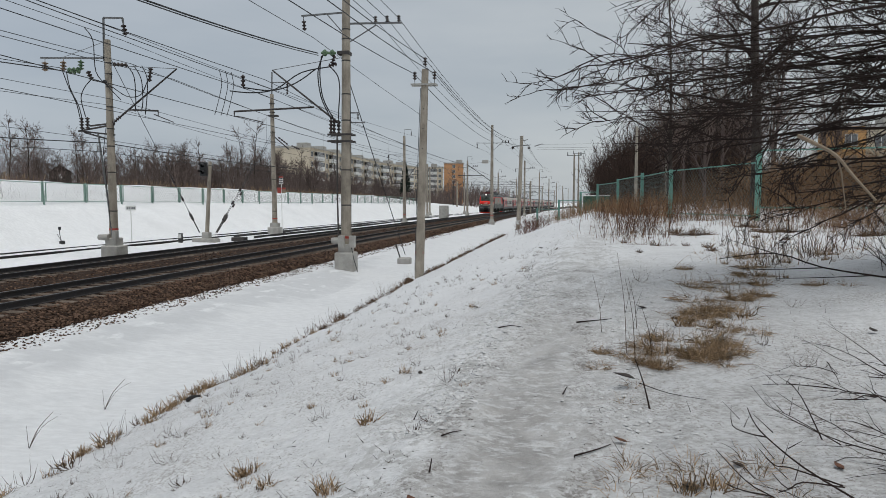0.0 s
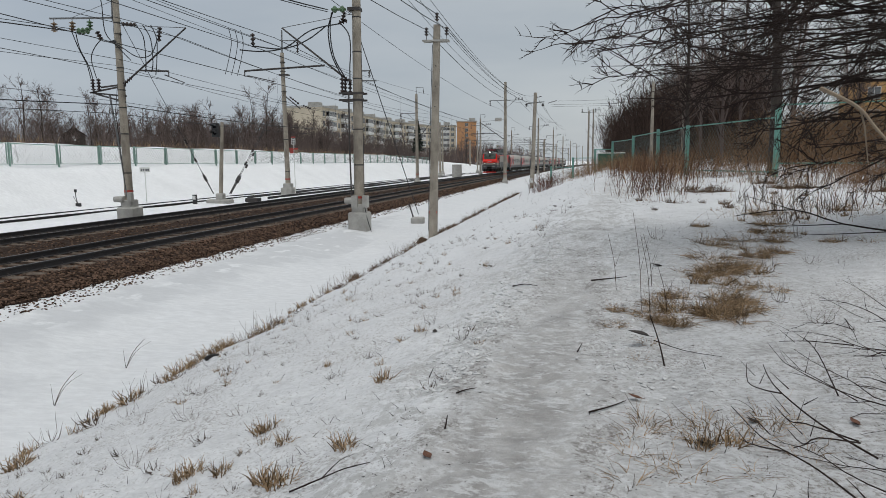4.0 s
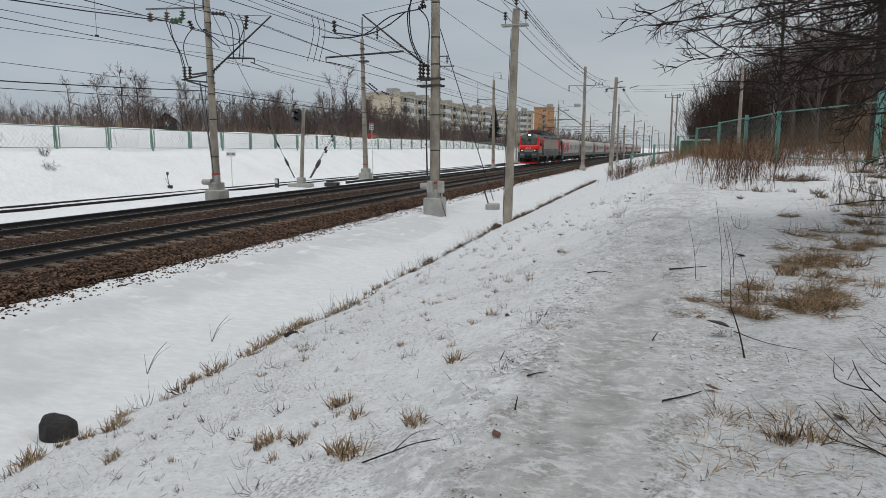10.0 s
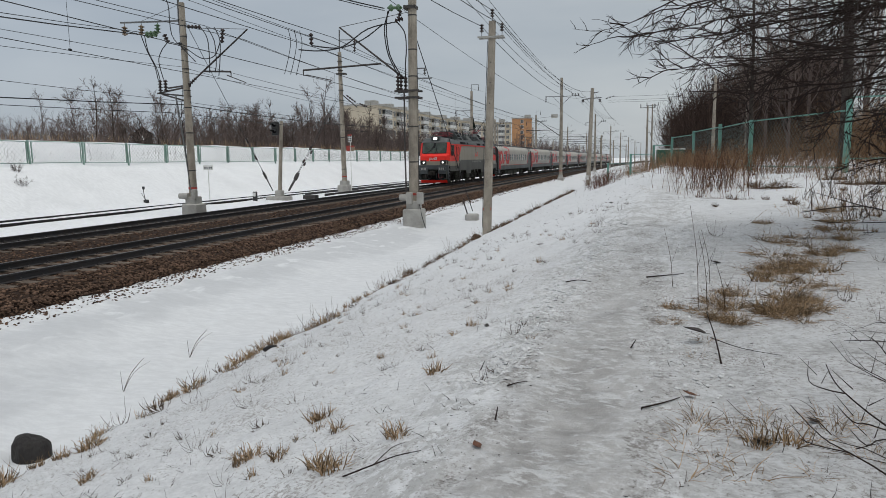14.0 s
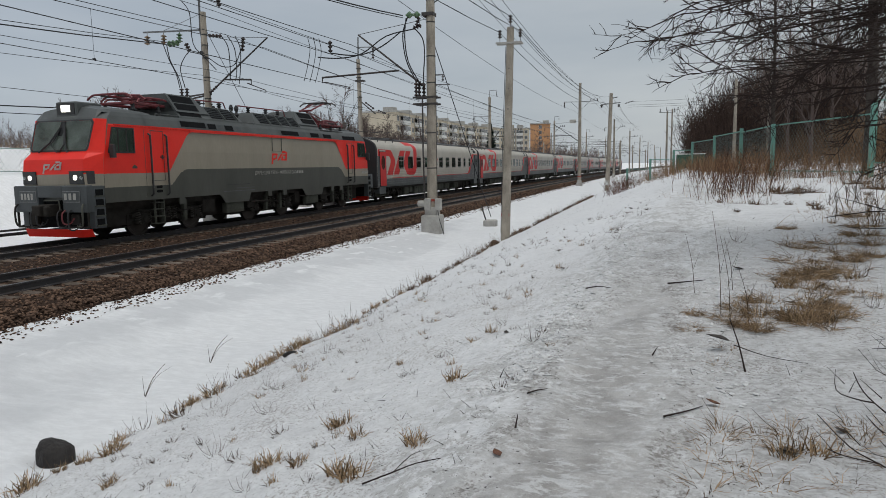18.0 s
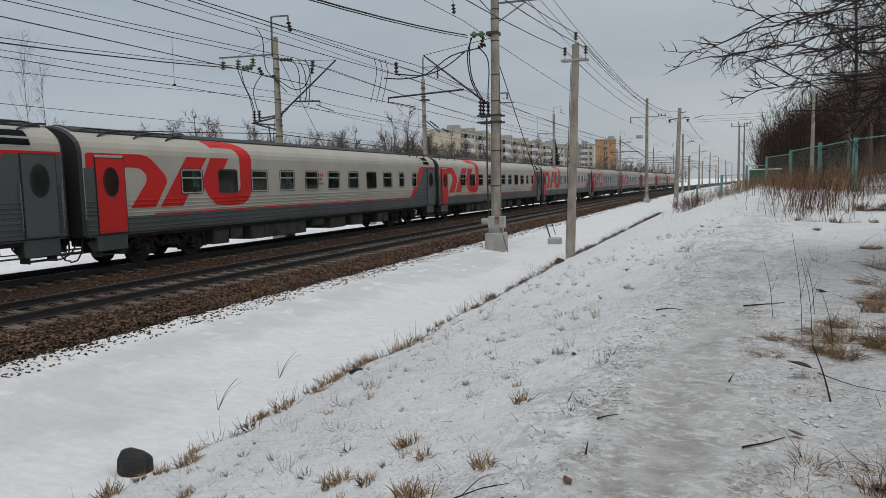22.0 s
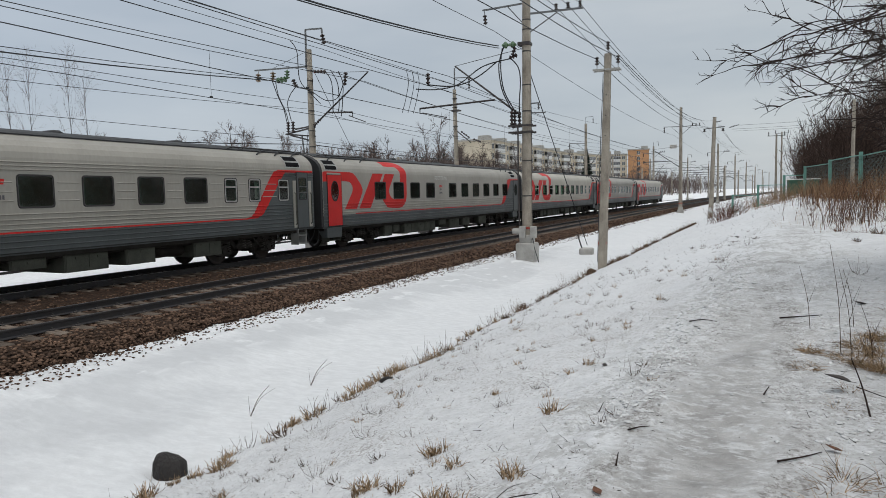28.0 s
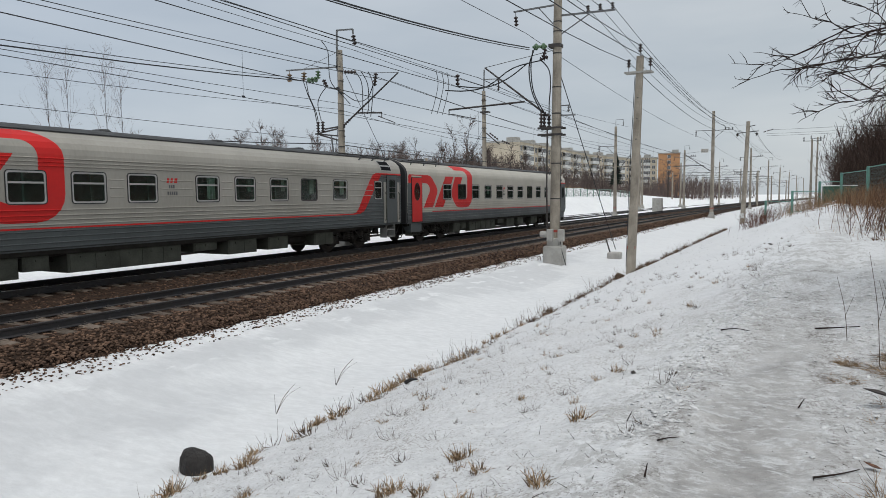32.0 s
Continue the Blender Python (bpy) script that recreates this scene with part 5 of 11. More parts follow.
    for s in (1, -1):
        ms.box(min(s * 1.36, s * 1.42), max(s * 1.36, s * 1.42), L(0.8), L(B1 - 0.45), 0.92, 1.06)
    part("underframe", ms, M["under"], t)
    boxes = ((5.95, 6.8, 0.34, 0.9), (18.6, 19.9, 0.40, 0.92), (8.1, 11.9, 0.36, 0.9), (13.9, 15.3, 0.40, 0.92), (15.9, 17.0, 0.42, 0.92), (6.9, 7.6, 0.5, 0.9), (12.4, 13.4, 0.62, 0.92))
    for y0, y1, z0, z1 in boxes:
        ms = Mesh()
        ms.bevbox(-1.30, 1.30, L(y0), L(y1), z0, z1, 0.03)
        b = part("equipment_box", ms, M["undergrey"], t, "grimy grey equipment box")
        n = max(1, round((y1 - y0) / 0.75))
        for j in range(n):
            ya, yb = y0 + (y1 - y0) * j / n + 0.05, y0 + (y1 - y0) * (j + 1) / n - 0.05
            for s in (1, -1):
                dm = Mesh()
                dm.box(min(s * 1.3, s * 1.318), max(s * 1.3, s * 1.318), L(ya), L(yb), z0 + 0.06, z1 - 0.06)
                dm.box(min(s * 1.318, s * 1.34), max(s * 1.318, s * 1.34), L((ya + yb) / 2 - 0.04), L((ya + yb) / 2 + 0.04), z1 - 0.16, z1 - 0.10)
                part("box_lid", dm, M["undergrey"], b)
    ms = Mesh()
    ms.tube([(0.75, L(17.3), 0.68), (0.75, L(18.5), 0.68)], 0.2, 12)
    ms.tube([(0.3, L(7.8), 0.72), (0.3, L(12.8), 0.72)], 0.05, 6)
    for s in (1, -1):
        ms.tube([(s * 1.2, L(4.5), 0.86), (s * 1.2, L(21.6), 0.86)], 0.03, 5)
    part("air_reservoir", ms, M["under"], t)
    wd_, ad_ = wheel_mesh(0.475).data("wheel", [M["wheel"], M["tyre"]]), axle_mesh().data("wheelset", M["wheel"])
    for yc in (4.1, B1 - 3.75):
        bogie(t, L(yc), 2.4, 0.475, wd_, ad_)
    # number panel as plain bars, crest as a plain red shape
    yb = spec["number"]
    for j, (a, b, z) in enumerate(((0.08, 0.32, 2.66), (0.02, 0.42, 2.46))):
        for q in range(3 if j == 0 else 5):
            w = (b - a) / (3 if j == 0 else 5)
            ms = Mesh()
            drape(ms, [(L(yb + a + q * w), z), (L(yb + a + q * w + w * 0.7), z), (L(yb + a + q * w + w * 0.7), z + 0.11), (L(yb + a + q * w), z + 0.11)], skin, 0.006)
            part("number_bar", ms, M["darkletter"], t)
    for a, b in ((0.0, 0.11), (0.14, 0.25), (0.28, 0.42)):
        ms = Mesh()
        drape(ms, [(L(yb + a), 2.84), (L(yb + b - 0.03), 2.84), (L(yb + b), 2.98), (L(yb + a + 0.03), 2.98)], skin, 0.006)
        part("crest_stroke", ms, M["red"], t)
    if kind == "restaurant":
        lettering(t, "РЕСТОРАН", 0.30, 1.60, L(11.33), 3.26, M["white"], "white word on the restaurant coach")
    return t


def cut_out(poly, y0, y1, z0, z1):
    """The pieces of a convex shape outside a rectangle."""
    def cl(p, axis, v, above):
        out = []
        for i, a in enumerate(p):
            b = p[(i + 1) % len(p)]
            ia, ib = (a[axis] >= v) == above, (b[axis] >= v) == above
            if ia:
                out.append(a)
            if ia != ib:
                t = (v - a[axis]) / (b[axis] - a[axis])
                out.append((a[0] + t * (b[0] - a[0]), a[1] + t * (b[1] - a[1])))
        return out
    ys_, zs_ = [p[0] for p in poly], [p[1] for p in poly]
    if max(ys_) <= y0 or min(ys_) >= y1 or max(zs_) <= z0 or min(zs_) >= z1:
        return [poly]
    left, rest = cl(poly, 0, y0, False), cl(poly, 0, y0, True)
    right, rest = cl(rest, 0, y1, True), cl(rest, 0, y1, False)
    low, top = cl(rest, 1, z0, False), cl(rest, 1, z1, True)
    return [p for p in (left, right, low, top) if len(p) > 2]


LOCO_SIDE = [(1.50, 1.05), (1.53, 1.10), (1.53, 3.86), (1.50, 3.95), (1.42, 4.18), (1.34, 4.32)]
# height, front, half width of the front, start of the full width
NOSE = ((1.42, 0.10, 1.30, 0.62), (1.87, 0.08, 1.28, 0.62), (2.26, 0.06, 1.27, 0.63), (2.74, 0.11, 1.24, 0.66), (2.95, 0.34, 1.20, 0.72), (3.02, 0.38, 1.20, 0.74), (4.06, 0.72, 1.27, 1.00), (4.20, 0.90, 1.20, 1.14), (4.32, 1.08, 1.10, 1.34))


def loco_ring(z, yf, hw, yc):
    x = side_x(z, LOCO_SIDE)
    return [(x, yc), (x, LOCO - yc), (hw, LOCO - yf), (-hw, LOCO - yf), (-x, LOCO - yc), (-x, yc), (-hw, yf), (hw, yf)]


def crest(put, y, z, k, wide=1.0):
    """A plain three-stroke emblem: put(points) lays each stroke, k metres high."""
    def s(pts):
        put([(y + (a + 0.10 * b) * k * wide, z + b * k) for a, b in pts])
    s([(0.0, -0.42), (0.17, -0.42), (0.17, 0.78), (0.0, 0.78)])
    s([(0.17, 0.56), (0.58, 0.56), (0.66, 0.64), (0.60, 0.78), (0.17, 0.78)])
    s([(0.48, 0.56), (0.60, 0.56), (0.60, 0.22), (0.17, 0.0), (0.17, 0.22), (0.40, 0.30)])
    s([(0.62, 0.0), (0.84, 0.0), (1.24, 0.78), (1.02, 0.78)])
    s([(1.06, 0.0), (1.72, 0.0), (1.72, 0.22), (1.28, 0.22)])
    s([(1.06, 0.0), (1.28, 0.22), (1.28, 0.50), (1.10, 0.38)])
    s([(1.10, 0.38), (1.28, 0.50), (1.62, 0.56), (1.62, 0.72), (1.30, 0.70)])
    s([(1.55, 0.0), (1.74, 0.0), (1.74, 1.0), (1.55, 1.0)])
    s([(1.12, 0.86), (1.55, 0.86), (1.55, 1.08), (1.12, 1.08)])


def build_loco():
    t = thing("electric_locomotive", "red, beige and grey electric locomotive with lit headlamps", "locomotive")
    C = -LOCO / 2

    def L(y):
        return y + C

    idx = {"dark": 0, "beige": 1, "red": 2, "roof": 3}
    band = ("dark", "beige", "red", "red", "red", "red", "roof", "roof")
    ms = Mesh()
    rings = [loco_ring(*q) for q in NOSE]
    for (za, *_), ra, (zb, *_), rb, bd in zip(NOSE, rings, NOSE[1:], rings[1:], band):
        for i in range(8):
            j = (i + 1) % 8
            k = idx[bd]
            if i in (0, 4):
                k = idx["dark"] if zb <= 2.3 else (idx["roof"] if za >= 4.0 else idx["beige"])
            q = [(ra[i][0], L(ra[i][1]), za), (ra[j][0], L(ra[j][1]), za), (rb[j][0], L(rb[j][1]), zb), (rb[i][0], L(rb[i][1]), zb)]
            ms.add(q, [(0, 1, 2, 3)], k)
    ms.add([(x, L(y), NOSE[-1][0]) for x, y in rings[-1]], [tuple(range(8))], 3)
    ms.add([(x, L(y), NOSE[0][0]) for x, y in rings[0]], [tuple(range(7, -1, -1))], 0)
    part("body", ms, [M["locodark"], M["locobeige"], M["locored"], M["locoroof"]], t, "beige and dark grey body with red cab ends")
    for s in (1, -1):
        def slab(ms, y0, y1, z0, z1, d0, d1):
            ms.box(min(s * d0, s * d1), max(s * d0, s * d1), L(y0), L(y1), z0, z1)
        # red cab panels with the slanted rear edge, the belt along the eaves and the grey curb above it
        for f in (lambda y: y, lambda y: LOCO - y):
            ms = Mesh()
            pl = [(L(f(y)), z) for y, z in ((0.63, 2.24), (3.62, 2.24), (3.78, 2.30), (4.86, 3.66), (5.02, 3.76), (0.925, 3.76), (0.74, 3.02), (0.72, 2.95), (0.66, 2.74))]
            drape(ms, pl if f(0) == 0 else pl[::-1], LOCO_SIDE, 0.005, s)
            pl = [(L(f(y)), z) for y, z in ((0.925, 3.758), (5.02, 3.758), (5.2, 3.80), (5.2, 3.90), (0.96, 3.90))]
            drape(ms, pl if f(0) == 0 else pl[::-1], LOCO_SIDE, 0.007, s)
            part("red_cab_panel", ms, M["locored"], t)
        ms = Mesh()
        drape(ms, [(L(0.96), 3.90), (L(LOCO - 0.96), 3.90), (L(LOCO - 1.0), 4.06), (L(LOCO - 1.14), 4.20), (L(LOCO - 1.33), 4.31), (L(1.33), 4.31), (L(1.14), 4.20), (L(1.0), 4.06)], LOCO_SIDE, 0.006, s)
        part("roof_curb", ms, M["locoroof"], t)
        ms = Mesh()
        slab(ms, 5.0, LOCO - 5.0, 3.79, 3.895, 1.52, 1.552)
        slab(ms, 1.2, LOCO - 1.2, 3.865, 3.905, 1.52, 1.565)
        part("red_belt", ms, M["locored"], t)
        ms = Mesh()
        drape(ms, [(L(3.80), 1.70), (L(LOCO - 3.80), 1.70), (L(LOCO - 4.60), 2.34), (L(LOCO - 4.78), 2.37), (L(4.78), 2.37), (L(4.60), 2.34)], LOCO_SIDE, 0.004, s)
        part("dark_side_panel", ms, M["locodark"], t)
        for f in (lambda y: y, lambda y: LOCO - y):
            ms = Mesh()
            pl = [(L(f(y)), z) for y, z in ((0.63, 1.80), (3.86, 1.80), (4.40, 2.26), (0.64, 2.26))]
            drape(ms, pl if f(0) == 0 else pl[::-1], LOCO_SIDE, 0.005, s)
            part("beige_cab_band", ms, M["locobeige"], t)
        # lower skirt: short along the bogies, two deep bays with slanted ends, a few tabs
        ms = Mesh()
        slab(ms, 0.62, LOCO - 0.62, 1.30, 1.425, 1.47, 1.531)
        part("side_skirt", ms, M["locodark"], t)
        for a, b in ((6.75, 9.0), (13.6, 15.9)):
            ms = Mesh()
            drape(ms, [(L(a), 1.31), (L(a + 0.35), 0.94), (L(b - 0.2), 0.94), (L(b), 1.31)], [(1.53, 0.9), (1.53, 1.35)], 0.001, s)
            drape(ms, [(L(a), 1.31), (L(a + 0.35), 0.94), (L(b - 0.2), 0.94), (L(b), 1.31)][::-1], [(1.50, 0.9), (1.50, 1.35)], 0.0, s)
            slab(ms, a + 0.35, b - 0.2, 0.925, 0.945, 1.46, 1.53)
            part("deep_skirt", ms, M["locodark"], t)
            ms = Mesh()
            ms.bevbox(min(s * 1.2, s * 1.46), max(s * 1.2, s * 1.46), L(a + 0.5), L(b - 0.5), 0.50, 0.94, 0.03)
            for zz in (0.60, 0.74):
                slab(ms, a + 0.55, b - 0.55, zz, zz + 0.05, 1.46, 1.475)
            part("equipment_box", ms, M["undergrey"], t)
        for y in (4.4, 10.55, 11.9, 17.0, 18.1):
            ms = Mesh()
            slab(ms, y - 0.16, y + 0.16, 1.06, 1.31, 1.48, 1.528)
            part("skirt_tab", ms, M["locodark"], t)
        for y0, y1, z in ((13.4, 16.3, 0.93), (9.0, 10.4, 0.88)):
            ms = Mesh()
            ms.tube([(s * 1.48, L(y0), z), (s * 1.48, L(y1), z)], 0.03, 6)
            part("side_pipe", ms, M["under"], t)
        # panel seams, the hatch outline and thin drip lines
        for y in (2.55, LOCO - 2.55):
            ms = Mesh()
            slab(ms, y - 0.008, y + 0.008, 1.45, 3.78, 1.53, 1.539)
            part("panel_seam", ms, M["locodark"], t)
        ms = Mesh()
        for y in (10.91, 11.73):
            slab(ms, y - 0.02, y + 0.02, 3.16, 3.80, 1.53, 1.545)
        slab(ms, 10.91, 11.73, 3.15, 3.165, 1.53, 1.538)
        part("hatch_outline", ms, M["locodark"], t)
        if s > 0:
            ms = Mesh()
            crest(lambda p: drape(ms, [(L(a), b) for a, b in p], LOCO_SIDE, 0.008, s), 10.80, 2.72, 0.42, 1.85)
            part("crest_shape", ms, M["locored"], t)
            lettering(t, "ДИРЕКЦИЯ ТЯГИ – ФИЛИАЛ ОАО", 0.225, 1.540, L(9.35), 2.08, M["letter"], "grey line of lettering on the side")
            for y in (13.1, 13.27, 13.44, 13.61):
                ms = Mesh()
                ms.box(1.532, 1.539, L(y), L(y + 0.11), 2.09, 2.23)
                part("writing_bar", ms, M["letter"], t)
            for y0, y1, z in ((7.9, 9.3, 1.52), (7.0, 9.3, 1.40)):
                ms = Mesh()
                ms.box(1.532, 1.537, L(y0), L(y1), z, z + 0.028)
                part("writing_bar", ms, M["darkletter"], t)
            ms = Mesh()
            ms.box(1.532, 1.54, L(7.2), L(8.9), 1.68, 1.70)
            part("drip_line", ms, M["black"], t)
            for q in range(8):
                ms = Mesh()
                ms.box(1.536, 1.541, L(20.95 + q * 0.125), L(20.95 + q * 0.125 + 0.085), 1.94, 2.12)
                part("writing_bar", ms, M["letter"], t)
            ms = Mesh()
            drape(ms, [(L(1.90), 2.42), (L(2.14), 2.42), (L(2.14), 2.48), (L(2.02), 2.55), (L(1.90), 2.48)], LOCO_SIDE, 0.012, s)
            part("builder_plate", ms, M["undergrey"], t)
        # cab side windows and doors
        for f, e in ((lambda y: y, 1), (lambda y: LOCO - y, -1)):
            ms = Mesh()
            o = [(L(f(0.86)), 2.94), (L(f(2.08)), 2.94), (L(f(2.08)), 3.80), (L(f(1.08)), 3.80)]
            if e < 0:
                o = o[::-1]
            cy, cz = sum(p[0] for p in o) / 4, sum(p[1] for p in o) / 4
            inn = [(cy + (y - cy) * 0.90, cz + (z - cz) * 0.88) for y, z in o]
            frame_ring(ms, o, inn, 1.53, 1.556, s)
            for yy in (1.34, 1.72):
                slab(ms, f(yy) - 0.025, f(yy) + 0.025, 2.98, 3.76, 1.53, 1.552)
            w = part("cab_side_window", ms, M["black"], t)
            ms = Mesh()
            ms.add([(s * 1.546, y, z) for y, z in inn], [(0, 1, 2, 3) if s > 0 else (3, 2, 1, 0)])
            part("pane", ms, M["glass"], w)
            ms = Mesh()
            ms.add([(s * 1.537, y, z) for y, z in inn], [(0, 1, 2, 3) if s > 0 else (3, 2, 1, 0)])
            part("blind", ms, M["interior"], w)
            a, b = sorted((f(2.87), f(3.52)))
            ms = Mesh()
            for ya, yb, za, zb in ((a, a + 0.022, 1.98, 3.76), (b - 0.022, b, 1.98, 3.76), (a, b, 3.74, 3.765), (a, b, 1.97, 1.99)):
                slab(ms, ya, yb, za, zb, 1.53, 1.543)
            d = part("cab_door_outline", ms, M["locodark"], t)
            ms = Mesh()
            yk = f(3.42)
            slab(ms, yk - 0.11, yk + 0.05, 2.80, 2.84, 1.54, 1.60)
            slab(ms, yk - 0.03, yk + 0.03, 2.74, 2.90, 1.53, 1.56)
            part("door_lever", ms, M["black"], d)
            for yy in (f(2.76), f(3.60)):
                ms = Mesh()
                ms.tube([(s * 1.54, L(yy), 1.44), (s * 1.63, L(yy), 1.50), (s * 1.63, L(yy), 3.58), (s * 1.54, L(yy), 3.64)], 0.036, 6)
                part("handrail", ms, M["black"], d)
            for z in (1.54, 1.70):
                ms = Mesh()
                yc = f(3.18)
                ms.add([(s * 1.537, L(p), q) for p, q in rounded(yc - 0.16, yc + 0.16, z, z + 0.10, 0.045)], [tuple(range(20)) if s > 0 else tuple(range(19, -1, -1))])
                part("foothold", ms, M["grille"], d)
            ms = Mesh()
            for z in (0.40, 0.66, 0.92, 1.16):
                slab(ms, f(3.18) - 0.22, f(3.18) + 0.22, z, z + 0.03, 1.25, 1.5)
            for yy in (f(3.18) - 0.24, f(3.18) + 0.21):
                slab(ms, yy, yy + 0.03, 0.40, 1.32, 1.42, 1.5)
            part("cab_steps", ms, M["undergrey"], t)
            ms = Mesh()
            ym = L(f(0.92))
            ms.bevbox(min(s * 1.57, s * 1.80), max(s * 1.57, s * 1.80), ym - 0.06, ym + 0.06, 2.78, 3.22, 0.03)
            ms.tube([(s * 1.5, L(f(1.1)), 3.14), (s * 1.66, ym, 3.14)], 0.025, 5)
            part("door_mirror", ms, M["black"], t)
    # ends
    for e in (1, -1):
        def F(y):
            return L(y) if e > 0 else -L(y)

        def box(ms, x0, x1, ya, yb, z0, z1, b=0.015):
            a, c = sorted((F(ya), F(yb)))
            ms.bevbox(min(x0, x1), max(x0, x1), a, c, z0, z1, b)

        def fan(ms, pts):
            ms.add(pts, [tuple(range(len(pts))), tuple(range(len(pts) - 1, -1, -1))])

        # the windscreen lies on the slope of the nose
        def slope(x, z, off):
            return (x, F(0.38 + (z - 3.02) / 1.04 * 0.34 - off), z)
        ms = Mesh()
        o = [(-1.14, 3.00), (1.14, 3.00), (1.22, 3.08), (1.25, 3.95), (1.16, 4.06), (-1.16, 4.06), (-1.25, 3.95), (-1.22, 3.08)]
        ii = [(x * 0.955, 3.53 + (z - 3.53) * 0.90) for x, z in o]
        v = [slope(x, z, 0.016) for x, z in o] + [slope(x, z, 0.03) for x, z in ii]
        ms.add(v, [(i, (i + 1) % 8, 8 + (i + 1) % 8, 8 + i) for i in range(8)])
        sc = part("windscreen", ms, M["black"], t)
        ms = Mesh()
        ms.add([slope(x, z, 0.024) for x, z in ii], [tuple(range(8)) if e > 0 else tuple(range(7, -1, -1))])
        part("pane", ms, M["windscreen"], sc)
        # pale sheet close behind the glass; its colour stands for the reflected sky
        ms = Mesh()
        ms.add([slope(x, z, 0.006) for x, z in ii], [tuple(range(8)) if e > 0 else tuple(range(7, -1, -1))])
        part("blind", ms, M["cab"], sc)
        for x0, x1 in ((-0.06, -0.78), (0.12, 0.42)):
            ms = Mesh()
            ms.tube([slope(x0 * 0.4, 2.98, 0.05), slope(x0 + (x1 - x0) * 0.35, 3.22, 0.07), slope(x0, 3.72, 0.07)], 0.022, 5)
            ms.tube([slope(x0, 3.80, 0.06), slope(x0 + (x1 - x0) * 0.45, 3.30, 0.07), slope(x1, 2.98, 0.07)], 0.028, 5)
            part("wiper", ms, M["black"], sc)
        ms = Mesh()
        fan(ms, [slope(x, z, 0.034) for x, z in ((-0.13, 3.52), (0.05, 3.52), (0.12, 4.0), (-0.10, 4.0))])
        part("sun_visor", ms, M["black"], sc)
        # emblem on the nose as a plain pale shape
        ms = Mesh()
        crest(lambda p: fan(ms, [(a * e, F(0.045 + 0.05 * max(0.0, b - 2.26) / 0.48), b) for a, b in p]), -0.40, 2.40, 0.26, 1.65)
        part("crest_shape", ms, M["white"], t)
        # domed cab roof with the top lamp let into it
        ms = Mesh()
        prof = ((1.30, 4.29), (1.16, 4.42), (0.86, 4.52), (0.45, 4.57), (0.0, 4.59), (-0.45, 4.57), (-0.86, 4.52), (-1.16, 4.42), (-1.30, 4.29))
        secs = []
        for y, w, h in ((0.74, 0.96, 0.02), (0.98, 0.985, 0.62), (1.35, 1.0, 0.98), (2.2, 1.0, 1.0), (3.3, 1.0, 0.75), (3.36, 1.0, 0.0)):
            secs.append(lambda a, b, y=y, w=w, h=h: (a * w, F(y), (4.08 if y < 0.8 else 4.29) + (b - 4.29) * h))
        ms.extrude(prof, secs if e > 0 else secs[::-1])
        part("cab_roof", ms, M["locoroof"], t, smooth=False)
        ms = Mesh()
        box(ms, -0.45, 0.45, 0.80, 1.9, 4.18, 4.66, 0.04)
        hl = part("top_lamp_housing", ms, M["locoroof"], t)
        ms = Mesh()
        box(ms, -0.36, 0.36, 0.785, 0.80, 4.24, 4.60)
        part("lamp_bezel", ms, M["black"], hl)
        ms = Mesh()
        box(ms, -0.19, 0.19, 0.772, 0.784, 4.32, 4.54)
        part("lens", ms, M["headlamp"] if e > 0 else M["glass"], hl, "lit top headlamp" if e > 0 else "unlit top lamp")
        for s in (-1, 1):
            # lamp cluster that wraps round the corner
            ms = Mesh()
            plan = [(0.70, 0.03), (1.25, 0.03), (1.42, 0.36), (1.34, 0.42), (0.70, 0.14)]
            n = len(plan)
            v = [(s * x, F(y), z) for z in (1.94, 2.36) for x, y in plan]
            ms.add(v, [(i, (i + 1) % n, n + (i + 1) % n, n + i) for i in range(n)] + [tuple(range(n, 2 * n)), tuple(range(n - 1, -1, -1))])
            lh = part("headlamp_unit", ms, M["black"], t)
            for cx, r, lit in ((0.95, 0.085, True), (1.19, 0.060, False)):
                ms = Mesh()
                ms.add([(s * cx + r * math.cos(2 * math.pi * i / 18), F(0.022), 2.15 + r * math.sin(2 * math.pi * i / 18)) for i in range(18)], [tuple(range(18)), tuple(range(17, -1, -1))])
                part("lens", ms, M["headlamp"] if e > 0 and lit else M["glass"], lh, "lit headlamp" if e > 0 and lit else "unlit lamp")
            ms = Mesh()
            box(ms, s * 0.55, s * 1.26, -0.155, -0.13, 1.36, 1.73)
            pl = part("number_plate", ms, M["galv"], t, "grey framed plate on the buffer beam")
            ms = Mesh()
            box(ms, s * 0.575, s * 1.235, -0.162, -0.154, 1.385, 1.705, 0.004)
            part("plate_face", ms, M["locofront"], pl)
            nb = 4 if s < 0 else 3
            w = 0.56 / nb
            for q in range(nb):
                ms = Mesh()
                xa = min(s * 0.575, s * 1.235) + 0.05 + q * w
                box(ms, xa, xa + w * 0.62, -0.168, -0.161, 1.44, 1.65, 0.004)
                part("writing_bar", ms, M["letter"], pl)
            # buffer beam wing, with steps cut into its side and a rail loop in front
            ms = Mesh()
            box(ms, s * 0.50, s * 1.53, -0.13, 0.16, 1.04, 1.90, 0.03)
            part("buffer_beam", ms, M["locofront"], t)
            ms = Mesh()
            box(ms, s * 1.24, s * 1.52, 0.14, 0.62, 0.50, 1.88, 0.02)
            sb = part("step_box", ms, M["locofront"], t)
            for z in (0.60, 0.92, 1.24, 1.56):
                ms = Mesh()
                box(ms, s * 1.519, s * 1.527, 0.22, 0.54, z, z + 0.20, 0.002)
                part("step_recess", ms, M["grille"], sb)
                ms = Mesh()
                box(ms, s * 1.50, s * 1.56, 0.18, 0.58, z - 0.035, z, 0.004)
